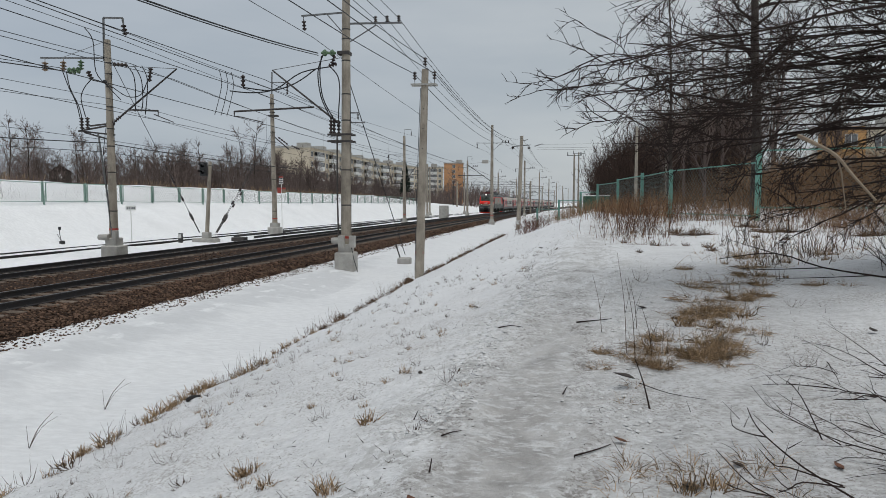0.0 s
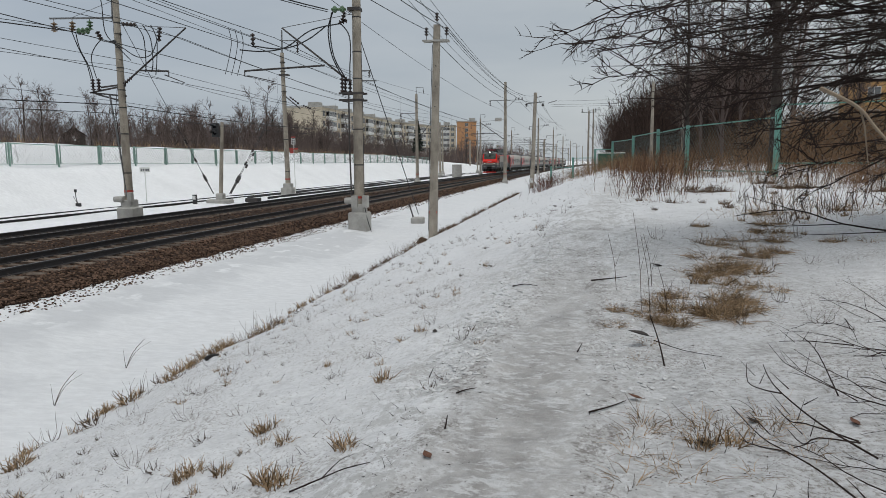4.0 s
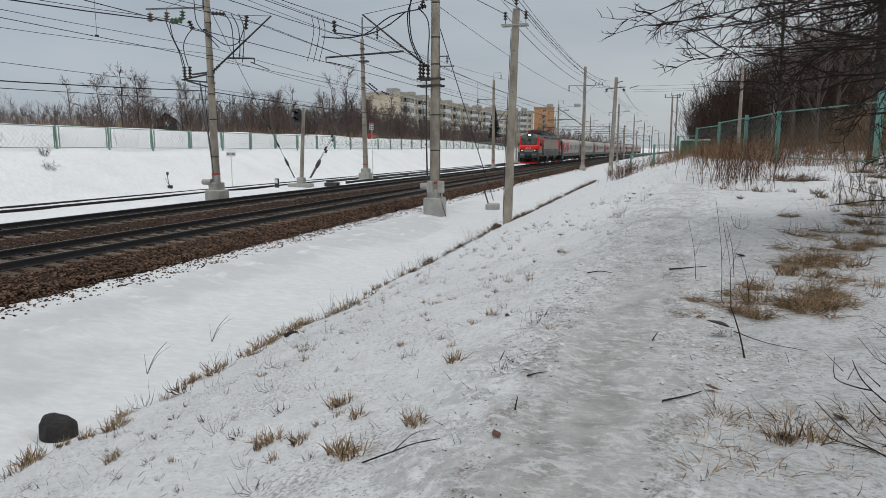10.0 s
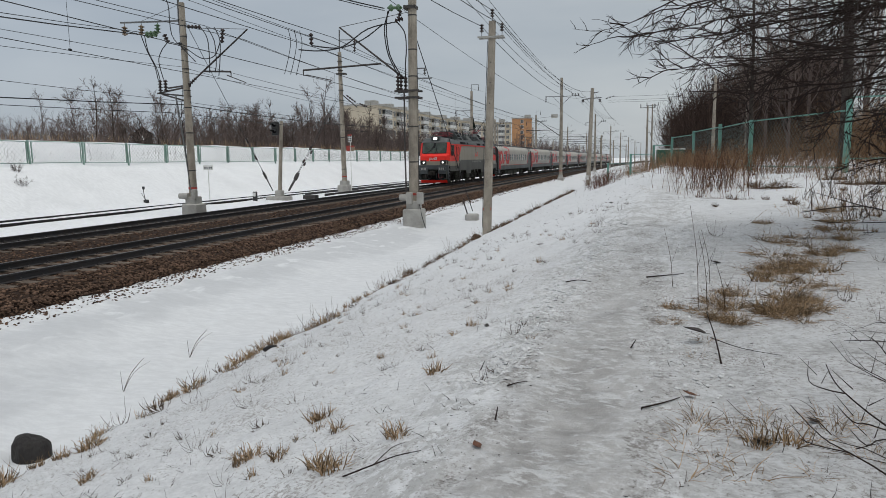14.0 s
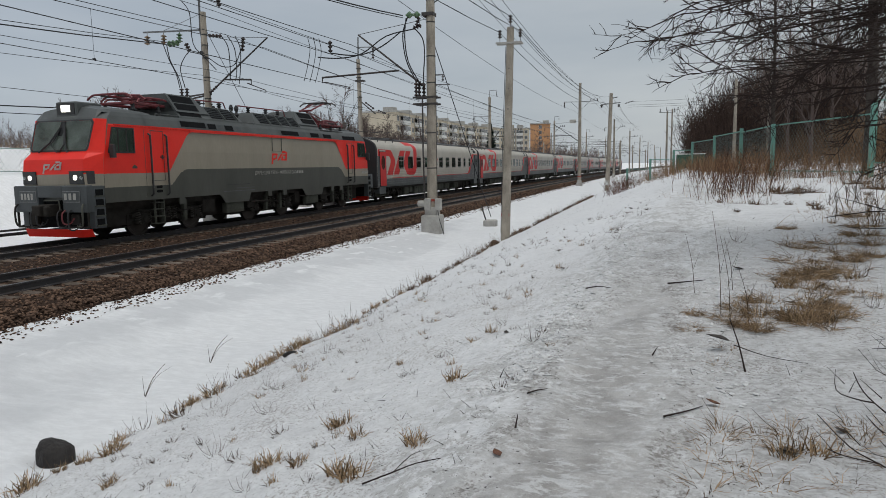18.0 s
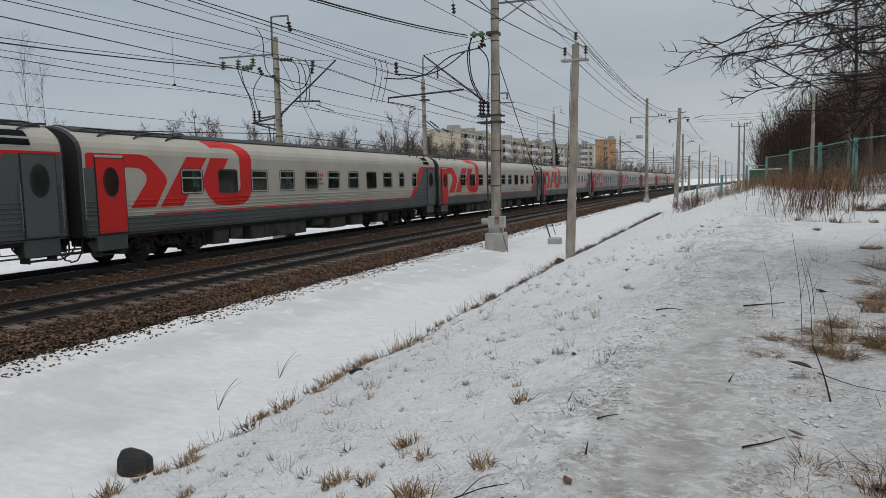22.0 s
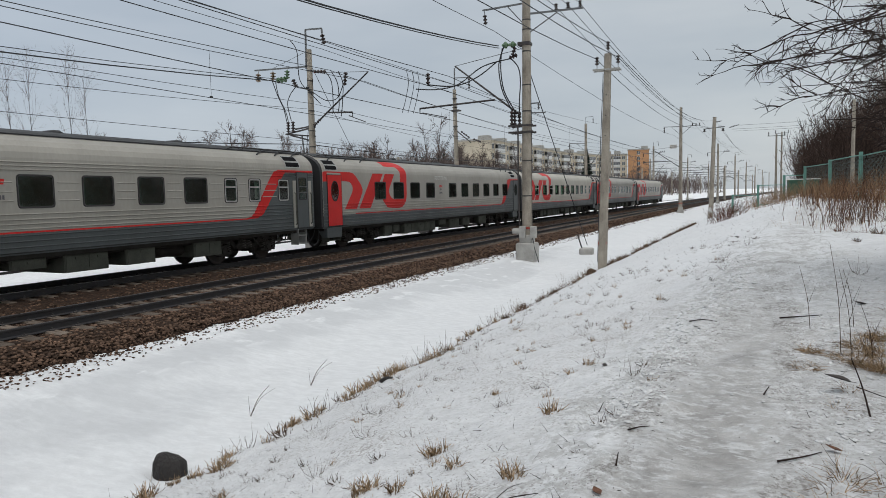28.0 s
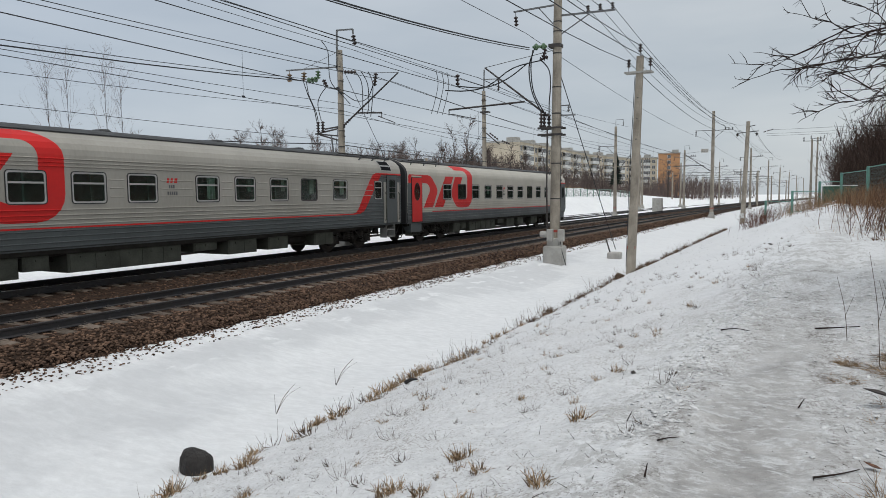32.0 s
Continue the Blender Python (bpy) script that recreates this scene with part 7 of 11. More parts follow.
def build_pole_a():
    x, y, z = -8.49, 27.88, -1.30
    t, base = pole_base("catenary_pole", "tall round concrete catenary pole with crossarms and hanging cables", x, y, z, (-8.40, 27.88, 10.6), 0.235, 0.165, (0.82, 0.78), "poles of the near row", 1.42)

    def S(px, pz, dy=0.0):
        return sub(base, (px, 27.88 + dy, pz))
    # boxes at the foot
    ms = Mesh()
    ms.tube([S(-9.05, -0.02, -0.25), S(-8.72, -0.02, -0.25)], [0.13, 0.15], 12)
    part("switch_drum", ms, M["concrete2"], t, "grey drum-shaped box")
    for px in (-8.6, -8.12):
        ms = Mesh()
        q = S(px, -0.1)
        ms.bevbox(q[0] - 0.13, q[0] + 0.13, q[1] - 0.42, q[1] - 0.2, q[2] - 0.2, q[2] + 0.3, 0.02)
        part("cable_box", ms, M["concrete2"], t, "grey metal cable box")
    # upper arms
    ms = Mesh()
    ms.tube([S(-8.3, 9.62), S(-10.37, 9.55)], 0.045, 4)
    ms.tube([S(-9.25, 9.58), S(-8.55, 8.78)], 0.03, 4)
    a = part("left_crossarm", ms, M["galv"], t)
    ms = Mesh()
    ms.tube([S(-10.28, 9.52), S(-10.28, 9.36)], 0.015, 5)
    insulator(ms, S(-10.28, 9.36), S(-10.24, 8.93), 0.10, 3)
    part("hanging_insulator", ms, M["ins"], a)
    ms = Mesh()
    ms.tube([S(-8.42, 9.15), S(-6.02, 9.10)], 0.05, 4)
    ms.tube([S(-8.32, 8.35), S(-7.1, 9.05)], 0.03, 4)
    a = part("right_crossarm", ms, M["galv"], t)
    for px in (-7.13, -6.63, -6.13):
        ms = Mesh()
        insulator(ms, S(px, 9.14), S(px, 9.42), 0.085, 3)
        part("pin_insulator", ms, M["ins"], a)
    # strain insulators for the thick cable
    ms = Mesh()
    q = S(-8.45, 7.92)
    ms.bevbox(q[0] - 0.3, q[0] + 0.22, q[1] - 0.23, q[1] + 0.23, q[2] - 0.07, q[2] + 0.07, 0.01)
    br = part("strain_bracket", ms, M["iron"], t)
    ms = Mesh()
    insulator(ms, S(-8.8, 7.9, -0.2), S(-9.35, 7.86, -0.5), 0.15, 2)
    part("strain_insulator", ms, M["ins_green"], br, "greenish glass strain insulator")
    ms = Mesh()
    insulator(ms, S(-8.75, 7.45, -0.25), S(-9.1, 7.35, -0.3), 0.11, 3)
    insulator(ms, S(-8.85, 7.8, -0.25), S(-8.95, 7.42, -0.3), 0.10, 3)
    part("post_insulator", ms, M["ins"], br)
    # disconnector at half height
    ms = Mesh()
    for dz in (0.0, -0.28):
        q = S(-8.45, 4.5 + dz)
        ms.bevbox(q[0] - 0.75, q[0] + 0.35, q[1] - 0.27, q[1] - 0.2, q[2] - 0.04, q[2] + 0.04, 0.01)
        ms.bevbox(q[0] - 0.75, q[0] + 0.35, q[1] + 0.2, q[1] + 0.27, q[2] - 0.04, q[2] + 0.04, 0.01)
    dc = part("disconnector_frame", ms, M["iron"], t)
    for px, dy in ((-9.05, -0.2), (-8.85, 0.25), (-9.0, 0.05)):
        ms = Mesh()
        insulator(ms, S(px, 4.52, dy), S(px, 5.15, dy), 0.10, 4)
        part("post_insulator", ms, M["ins"], dc)
    ms = Mesh()
    ms.tube([S(-8.75, 4.5, -0.3), S(-8.76, 2.0, -0.32), S(-8.72, 0.1, -0.34)], 0.035, 6)
    part("operating_rod", ms, M["iron"], dc)
    for pts in ([(-9.3, 7.8, -0.4), (-9.55, 7.1, -0.35), (-9.45, 6.1, -0.3), (-9.15, 5.4, -0.25), (-9.05, 5.15, -0.2)],
                [(-9.35, 7.75, -0.45), (-9.45, 7.0, -0.4), (-9.35, 6.0, -0.3), (-9.0, 5.2, 0.0)],
                [(-9.0, 7.3, -0.3), (-8.68, 6.9, -0.35), (-8.6, 6.3, -0.35), (-8.7, 5.6, -0.2), (-8.85, 5.15, 0.25)],
                [(-9.05, 7.32, -0.3), (-10.2, 7.05, -0.6), (-11.2, 6.35, -0.9), (-12.2, 6.2, -1.0), (-13.2, 6.3, -1.0)]):
        ms = Mesh()
        P = [Vector(S(a, b, d)) for a, b, d in pts]
        ms.tube(smooth_line(P), 0.026, 6)
        part("jumper_cable", ms, M["wire"], t)
    ms = Mesh()
    ms.tube([S(-8.3, 5.42), S(-7.85, 5.42)], 0.035, 4)
    ms.tube([S(-8.3, 5.02), S(-7.62, 5.00)], 0.035, 4)
    insulator(ms, S(-7.92, 5.4), S(-7.92, 5.15), 0.06, 2)
    part("side_bracket", ms, M["galv"], t)
    for zz in (8.9, 8.5, 7.6, 6.2, 5.1, 4.2, 3.0, 1.5):
        ms = Mesh()
        collar(ms, zz - z, 0.235 - 0.07 * (zz - z) / 11.9 + 0.008, 0.05, sub(base, (-8.40, 27.88, 10.6)))
        part("clamp", ms, M["iron"], t)
    cantilever(t, base, (-8.72, 27.88, 4.95), (-11.73, 27.88, 7.31), (-8.6, 27.88, 7.75), (-9.87, 27.88, 5.70), (-13.51, 27.88, 5.58), (-13.3, 27.88, 5.36), (-12.18, 27.88, 5.09))
    ms = Mesh()
    ms.tube([S(-8.27, 7.3), S(-8.22, 4.6, -0.05), S(-8.25, 0.2, -0.05)], 0.012, 5)
    ms.tube([S(-8.2, -0.2, -0.25), S(-8.05, -0.8, -0.35), S(-7.9, -1.35, -0.3)], 0.016, 5)
    part("earth_wire", ms, M["wire"], t)


def build_pole_l():
    x, y, z = -19.96, 28.6, -0.95
    t, base = pole_base("catenary_pole", "square-capped concrete catenary pole with crossarm, bracket and looped cables", x, y, z, (-19.98, 28.6, 9.05), 0.20, 0.135, (0.85, 0.55), "poles of the far row", 1.3)

    def S(px, pz, dy=0.0):
        return sub(base, (px, 28.6 + dy, pz))
    ms = Mesh()
    for a, b in (((-20.17, 8.1), (-20.14, 10.05)), ((-20.14, 10.05), (-19.18, 10.0)), ((-19.18, 10.0), (-19.16, 9.75))):
        ms.tube([S(*a), S(*b)], 0.05, 4)
    br = part("top_bracket", ms, M["galv"], t, "bent steel top bracket")
    ms = Mesh()
    insulator(ms, S(-19.16, 9.72), S(-19.05, 9.22), 0.13, 3)
    part("hanging_insulator", ms, M["ins"], br)
    ms = Mesh()
    ms.tube([S(-19.85, 8.22), S(-23.42, 8.34)], 0.05, 4)
    ms.tube([S(-20.05, 9.0), S(-22.3, 8.32)], 0.012, 4)
    a = part("crossarm", ms, M["galv"], t)
    for px, mt, lb in ((-23.2, "ins_tan", "tan ceramic insulator"), (-22.25, "ins_tan", "tan ceramic insulator"), (-21.35, "ins_green", "green glass insulator")):
        ms = Mesh()
        ms.tube([S(px, 8.3), S(px, 8.14)], 0.015, 4)
        insulator(ms, S(px, 8.16), S(px - 0.02, 7.72), 0.15, 3)
        part("insulator", ms, M[mt], a, lb)
    ms = Mesh()
    insulator(ms, S(-21.4, 7.72), S(-22.05, 7.70), 0.16, 3)
    part("strain_insulator", ms, M["ins_green"], a)
    ms = Mesh()
    insulator(ms, S(-20.95, 7.65, -0.1), S(-20.75, 7.25, -0.1), 0.12, 3)
    part("post_insulator", ms, M["ins"], t)
    ms = Mesh()
    insulator(ms, S(-19.75, 7.95), S(-19.0, 7.88), 0.10, 4)
    part("cable_insulator", ms, M["ins"], t)
    ms = Mesh()
    insulator(ms, S(-17.85, 7.75), S(-17.95, 7.1), 0.12, 4)
    part("cable_insulator", ms, M["ins"], t)
    # disconnector bracket
    ms = Mesh()
    for (p, q) in (((-19.75, 5.20), (-21.6, 4.92)), ((-19.75, 4.72), (-21.5, 4.92)), ((-19.8, 4.45), (-21.3, 4.86)), ((-19.9, 5.25), (-21.0, 5.15))):
        ms.tube([S(*p), S(*q)], 0.05, 4)
    dc = part("disconnector_bracket", ms, M["iron"], t)
    for px in (-21.35, -21.05):
        ms = Mesh()
        insulator(ms, S(px, 4.98, -0.1), S(px, 5.55, -0.1), 0.11, 4)
        part("post_insulator", ms, M["ins"], dc)
    ms = Mesh()
    ms.tube([S(-20.6, 4.8), S(-20.3, 2.5), S(-19.9, 0.0, -0.2)], 0.045, 6)
    part("operating_rod", ms, M["galv"], dc)
    for pts in ([(-22.2, 7.68), (-21.9, 6.9), (-21.55, 6.2), (-21.4, 5.55)], [(-22.0, 7.66), (-21.85, 6.9), (-21.45, 6.1), (-21.3, 5.55)],
                [(-20.75, 7.25), (-21.1, 6.9), (-21.3, 6.4), (-21.1, 5.55)], [(-20.7, 7.22), (-19.9, 7.0), (-19.0, 6.45), (-18.3, 6.5), (-17.95, 7.1)],
                [(-18.95, 7.85), (-18.6, 7.3), (-18.55, 6.2), (-18.6, 5.75)], [(-18.6, 7.82), (-18.25, 7.2), (-18.2, 6.2), (-18.3, 5.75)], [(-18.2, 7.8), (-17.95, 7.2), (-18.0, 6.3), (-18.1, 5.6)],
                [(-21.0, 9.6), (-20.6, 9.0), (-20.5, 7.6), (-19.9, 6.9), (-19.3, 6.3)]):
        ms = Mesh()
        ms.tube(smooth_line([S(a, b, -0.15) for a, b in pts]), 0.022, 5)
        part("jumper_cable", ms, M["wire"], t)
    ms = Mesh()
    ms.tube([S(-20.55, -0.02, -0.25), S(-20.05, -0.02, -0.25)], [0.13, 0.16], 12)
    part("switch_drum", ms, M["concrete2"], t)
    ms = Mesh()
    q = S(-19.7, 0.05)
    ms.bevbox(q[0] - 0.1, q[0] + 0.1, q[1] - 0.4, q[1] - 0.15, q[2] - 0.2, q[2] + 0.25, 0.02)
    part("cable_box", ms, M["concrete2"], t)
    for zz in (8.0, 7.5, 6.9, 6.0, 5.0, 4.2, 3.0, 1.2):
        ms = Mesh()
        collar(ms, zz - z, 0.20 - 0.065 * (zz - z) / 10 + 0.008, 0.05)
        part("clamp", ms, M["iron"], t)
    cantilever(t, base, (-19.85, 28.6, 5.25), (-16.58, 28.6, 7.65), (-19.9, 28.6, 7.9), (-19.05, 28.6, 5.86), (-17.55, 28.6, 5.78), (-17.75, 28.6, 5.62), (-16.79, 28.6, 5.25))
    ms = Mesh()
    ms.tube([S(-19.8, 7.6), S(-20.25, 4.0, -0.15), S(-19.95, 0.1, -0.2)], 0.014, 5)
    part("earth_wire", ms, M["wire"], t)


def build_pole_c():
    x, y, z = -21.89, 52.1, -0.95
    t, base = pole_base("catenary_pole", "concrete catenary pole with a pipe extension beside the siding", x, y, z, (-22.0, 52.1, 10.35), 0.215, 0.15, (0.95, 0.55), "poles of the far row", 1.25)

    def S(px, pz, dy=0.0):
        return sub(base, (px, 52.1 + dy, pz))
    ms = Mesh()
    ms.tube([S(-22.0, 10.0), S(-21.95, 12.1)], 0.06, 6)
    ms.tube([S(-21.95, 11.3), S(-20.65, 11.25)], 0.04, 5)
    part("pipe_extension", ms, M["galv"], t)
    ms = Mesh()
    insulator(ms, S(-20.68, 11.2), S(-20.68, 10.3), 0.11, 4)
    part("hanging_insulator", ms, M["ins"], t)
    ms = Mesh()
    ms.bevbox(*[v for p in zip(S(-22.25, 8.55, -0.26), S(-21.5, 8.67, 0.26)) for v in p], 0.02)
    part("clamp_bracket", ms, M["iron"], t)
    ms = Mesh()
    ms.tube([S(-21.8, 6.9), S(-20.6, 5.9)], 0.05, 5)
    part("slanted_strut", ms, M["iron"], t)
    for a, b in (((-21.5, 6.9), (-20.7, 6.3)), ((-20.4, 6.2), (-19.7, 5.9))):
        ms = Mesh()
        insulator(ms, S(*a), S(*b), 0.085, 4)
        part("strain_insulator", ms, M["ins"], t)
    for zz in (9.6, 8.9, 7.3, 6.5, 3.5, 0.9):
        ms = Mesh()
        collar(ms, zz - z, 0.22, 0.06, sub(base, (-22.0, 52.1, 10.35)))
        part("clamp", ms, M["iron"], t)
    sg = thing("warning_sign", "white lattice plate over two red plates on a thin post", "sign", pose(-21.12, 51.6, ground_z(-21.12, 51.6)))
    for name, x0, x1, z0, z1, mt in (("red_edge", -0.18, 0.18, 4.59, 4.69, "redpaint"), ("upper_plate", -0.16, 0.18, 4.07, 4.59, "white"), ("red_edge", -0.33, 0.01, 3.65, 3.79, "redpaint"), ("lower_plate", -0.31, -0.01, 3.35, 3.65, "redpaint"), ("red_edge", 0.05, 0.38, 3.65, 3.79, "redpaint"), ("lower_plate", 0.06, 0.37, 3.35, 3.65, "palewood")):
        ms = Mesh()
        ms.bevbox(x0, x1, -0.02, 0.02, z0, z1, 0.006)
        part(name, ms, M[mt], sg)
    for k in range(3):
        for x in (-0.12, 0.03):
            ms = Mesh()
            ms.box(x, x + 0.11, -0.026, -0.019, 4.07 + 0.06 + 0.17 * k, 4.07 + 0.17 + 0.17 * k)
            part("lattice_hole", ms, M["darkletter"], sg)
    ms = Mesh()
    ms.tube([(0.03, 0.03, -0.2), (0.03, 0.03, 4.69)], 0.028, 6)
    part("post", ms, M["white"], sg)


def simple_pole(name, label, x, y, top_z, r0, r1, arms, group, lean=0.0, found=(0.8, 0.45), band=None, bracket=None):
    z = ground_z(x, y, False) - 0.05
    t, base = pole_base(name, label, x, y, z, (x + lean, y, top_z), r0, r1, found, group, band)
    for side, (dx, zz, hang) in arms:
        ms = Mesh()
        ms.tube([(lean * 0.8, 0, zz - z), (dx, 0, zz - z + 0.05)], 0.05, 4)
        ms.tube([(lean * 0.7, 0, zz - z - 1.1), (dx * 0.55, 0, zz - z)], 0.03, 4)
        a = part(side, ms, M["galv"], t)
        for f in ((0.6, 0.78, 0.96) if not hang else (0.96,)):
            ms = Mesh()
            if hang:
                insulator(ms, (dx * f, 0, zz - z), (dx * f, 0, zz - z - 0.7), 0.10, 3)
            else:
                insulator(ms, (dx * f, 0, zz - z), (dx * f, 0, zz - z + 0.35), 0.09, 3)
            part("insulator", ms, M["ins"], a)
    if bracket:
        s, w = bracket
        bx, bz = x, rail_z(y) + 5.4
        if top_z < 11:
            ms = Mesh()
            ms.tube([(0, 0, top_z - z - 0.3), (0, 0, top_z - z + 0.85), (0.95, 0, top_z - z + 0.85), (0.95, 0, top_z - z + 0.55)], 0.04, 4)
            insulator(ms, (0.95, 0, top_z - z + 0.55), (0.95, 0, top_z - z + 0.05), 0.09, 3)
            part("top_bracket", ms, M["galv"], t)
        cantilever(t, base, (x + s * 0.2, y, bz), (x + s * w * 0.75, y, bz + 2.3), (x, y, bz + 2.6), (x + s * 1.0, y, bz + 0.75), (x + s * w, y, bz + 0.75), (x + s * w * 0.95, y, bz + 0.5), (x + s * w * 0.75, y, bz + 0.15))
    return t


def build_np():
    x, y, z = -4.77, 25.2, -1.32
    t, base = pole_base("telegraph_pole", "square concrete line pole with three pin insulators", x, y, z - 0.3, (-4.53, 25.2, 6.62), 0.16, 0.11, None, "line poles")
    for o in list(t.children):
        bpy.data.objects.remove(o)
    ms = Mesh()
    top = sub(base, (-4.53, 25.2, 6.62))
    secs = []
    for s in (0, 0.5, 1.0):
        w = 0.155 - 0.04 * s
        secs.append(lambda a, b, s=s, w=w: (top[0] * s + a * w, top[1] * s + b * w, top[2] * s))
    ms.extrude(((-1, -0.8), (-0.8, -1), (0.8, -1), (1, -0.8), (1, 0.8), (0.8, 1), (-0.8, 1), (-1, 0.8)), secs)
    part("shaft", ms, M["concrete"], t)

    def S(px, pz, dy=0.0):
        return sub(base, (px, 25.2 + dy, pz))
    ms = Mesh()
    for dy in (-0.14, 0.14):
        ms.tube([S(-5.06, 6.05, dy), S(-4.08, 6.04, dy)], 0.045, 4)
    a = part("crossarm", ms, M["concrete2"], t)
    for px, z0 in ((-4.93, 6.1), (-4.17, 6.1), (-4.53, 6.62)):
        ms = Mesh()
        ms.tube([S(px, z0), S(px, z0 + 0.2)], 0.012, 5)
        insulator(ms, S(px, z0 + 0.14), S(px, z0 + 0.45), 0.085, 3)
        part("pin_insulator", ms, M["ins"], a)
    ms = Mesh()
    q = S(-4.745, -0.30)
    ms.box(q[0] - 0.150, q[0] + 0.160, -0.142, 0.142, q[2] - 0.05, q[2] + 0.05)
    part("red_band", ms, M["redpaint"], t)
    ms = Mesh()
    for i in range(9):
        f = 0.1 + 0.09 * i
        ms.tube([(top[0] * f, -0.13, top[2] * f), (top[0] * f, -0.10, top[2] * f)], 0.025, 6)
    part("bolt_holes", ms, M["black"], t)
    ms = Mesh()
    ms.tube([S(-4.68, 5.9, -0.16), S(-4.83, 2.0, -0.17), S(-4.9, -1.0, -0.2)], 0.012, 5)
    part("earth_wire", ms, M["wire"], t)


def build_p2():
    x, y = -2.81, 71.1
    z = ground_z(x, y, False)
    t, base = pole_base("telegraph_pole", "leaning concrete line pole with two-armed lamp bracket", x, y, z - 0.2, (-2.52, 71.1, 8.6), 0.24, 0.17, None, "line poles")

    def S(px, pz):
        return sub(base, (px, 71.1, pz))
    ms = Mesh()
    ms.tube([S(-3.5, 7.5), S(-1.6, 7.65)], 0.06, 4)
    a = part("crossarm", ms, M["galv"], t)
    for px in (-3.45, -1.75):
        ms = Mesh()
        insulator(ms, S(px, 7.5), S(px, 7.2), 0.16, 2)
        part("insulator", ms, M["ins"], a)
    ms = Mesh()
    ms.tube([S(-2.5, 8.1), S(-1.9, 8.2)], 0.05, 4)
    for k in range(3):
        insulator(ms, S(-1.2 + 0.3 * k, 7.5 + 0.08 * k), S(-0.95 + 0.3 * k, 7.6 + 0.08 * k), 0.06, 2)
    part("strain_insulator", ms, M["ins"], t)
    ms = Mesh()
    collar(ms, 1.0, 0.25, 0.5)
    part("white_band", ms, M["white"], t)


def wire(p, q, sag=0.4, r=0.014, n=12, label="dark overhead wire between poles", group="overhead wires"):
    ms = Mesh()
    pts = []
    for i in range(n + 1):
        s = i / n
        pts.append((p[0] + (q[0] - p[0]) * s, p[1] + (q[1] - p[1]) * s, p[2] + (q[2] - p[2]) * s - 4 * sag * s * (1 - s)))
    ms.tube(pts, r, 4, cap=False)
    return single("overhead_wire", ms, M["wire"], label, "wire", group=group)


def along(u, z, ys, sag, r=0.014, label="dark overhead wire between poles"):
    """Spans of one wire parallel to the line; z over the rails."""
    for a, b in zip(ys, ys[1:]):
        k = (b - a) / 60
        wire((at_u(u, a), a, rail_z(a) + z), (at_u(u, b), b, rail_z(b) + z), sag * k * k, r, label=label)


def catenary(u, ys, stagger=0.25, hc=5.85, hm=1.8, dip=0.6):
    """Contact wire, carrying wire and droppers over one track."""
    for i, (a, b) in enumerate(zip(ys, ys[1:])):
        s0, s1 = stagger * (1 if i % 2 else -1), stagger * (-1 if i % 2 else 1)
        p, q = (at_u(u + s0, a), a, rail_z(a) + hc), (at_u(u + s1, b), b, rail_z(b) + hc)
        wire(p, q, 0.02, 0.013, label="contact wire over the track")
        p2, q2 = (p[0], p[1], p[2] + hm), (q[0], q[1], q[2] + hm)
        sag = dip * ((b - a) / 62) ** 2
        wire(p2, q2, sag, 0.014, label="carrying wire over the track")
        if b > 5 and a < 200:
            n = 6
            dr = thing("droppers", "thin dropper wires between contact and carrying wire", "dropper wires", kind="stuff")
            ms = Mesh()
            for j in range(1, n):
                s = j / n
                x, y = p[0] + (q[0] - p[0]) * s, a + (b - a) * s
                z = p[2] + (q[2] - p[2]) * s
                ms.tube([(x, y, z), (x, y, z + hm - 4 * sag * s * (1 - s))], 0.007, 3, cap=False)
                ms.bevbox(x - 0.03, x + 0.03, y - 0.06, y + 0.06, z - 0.01, z + 0.05, 0.01)
            part("dropper", ms, M["wire"], dr)


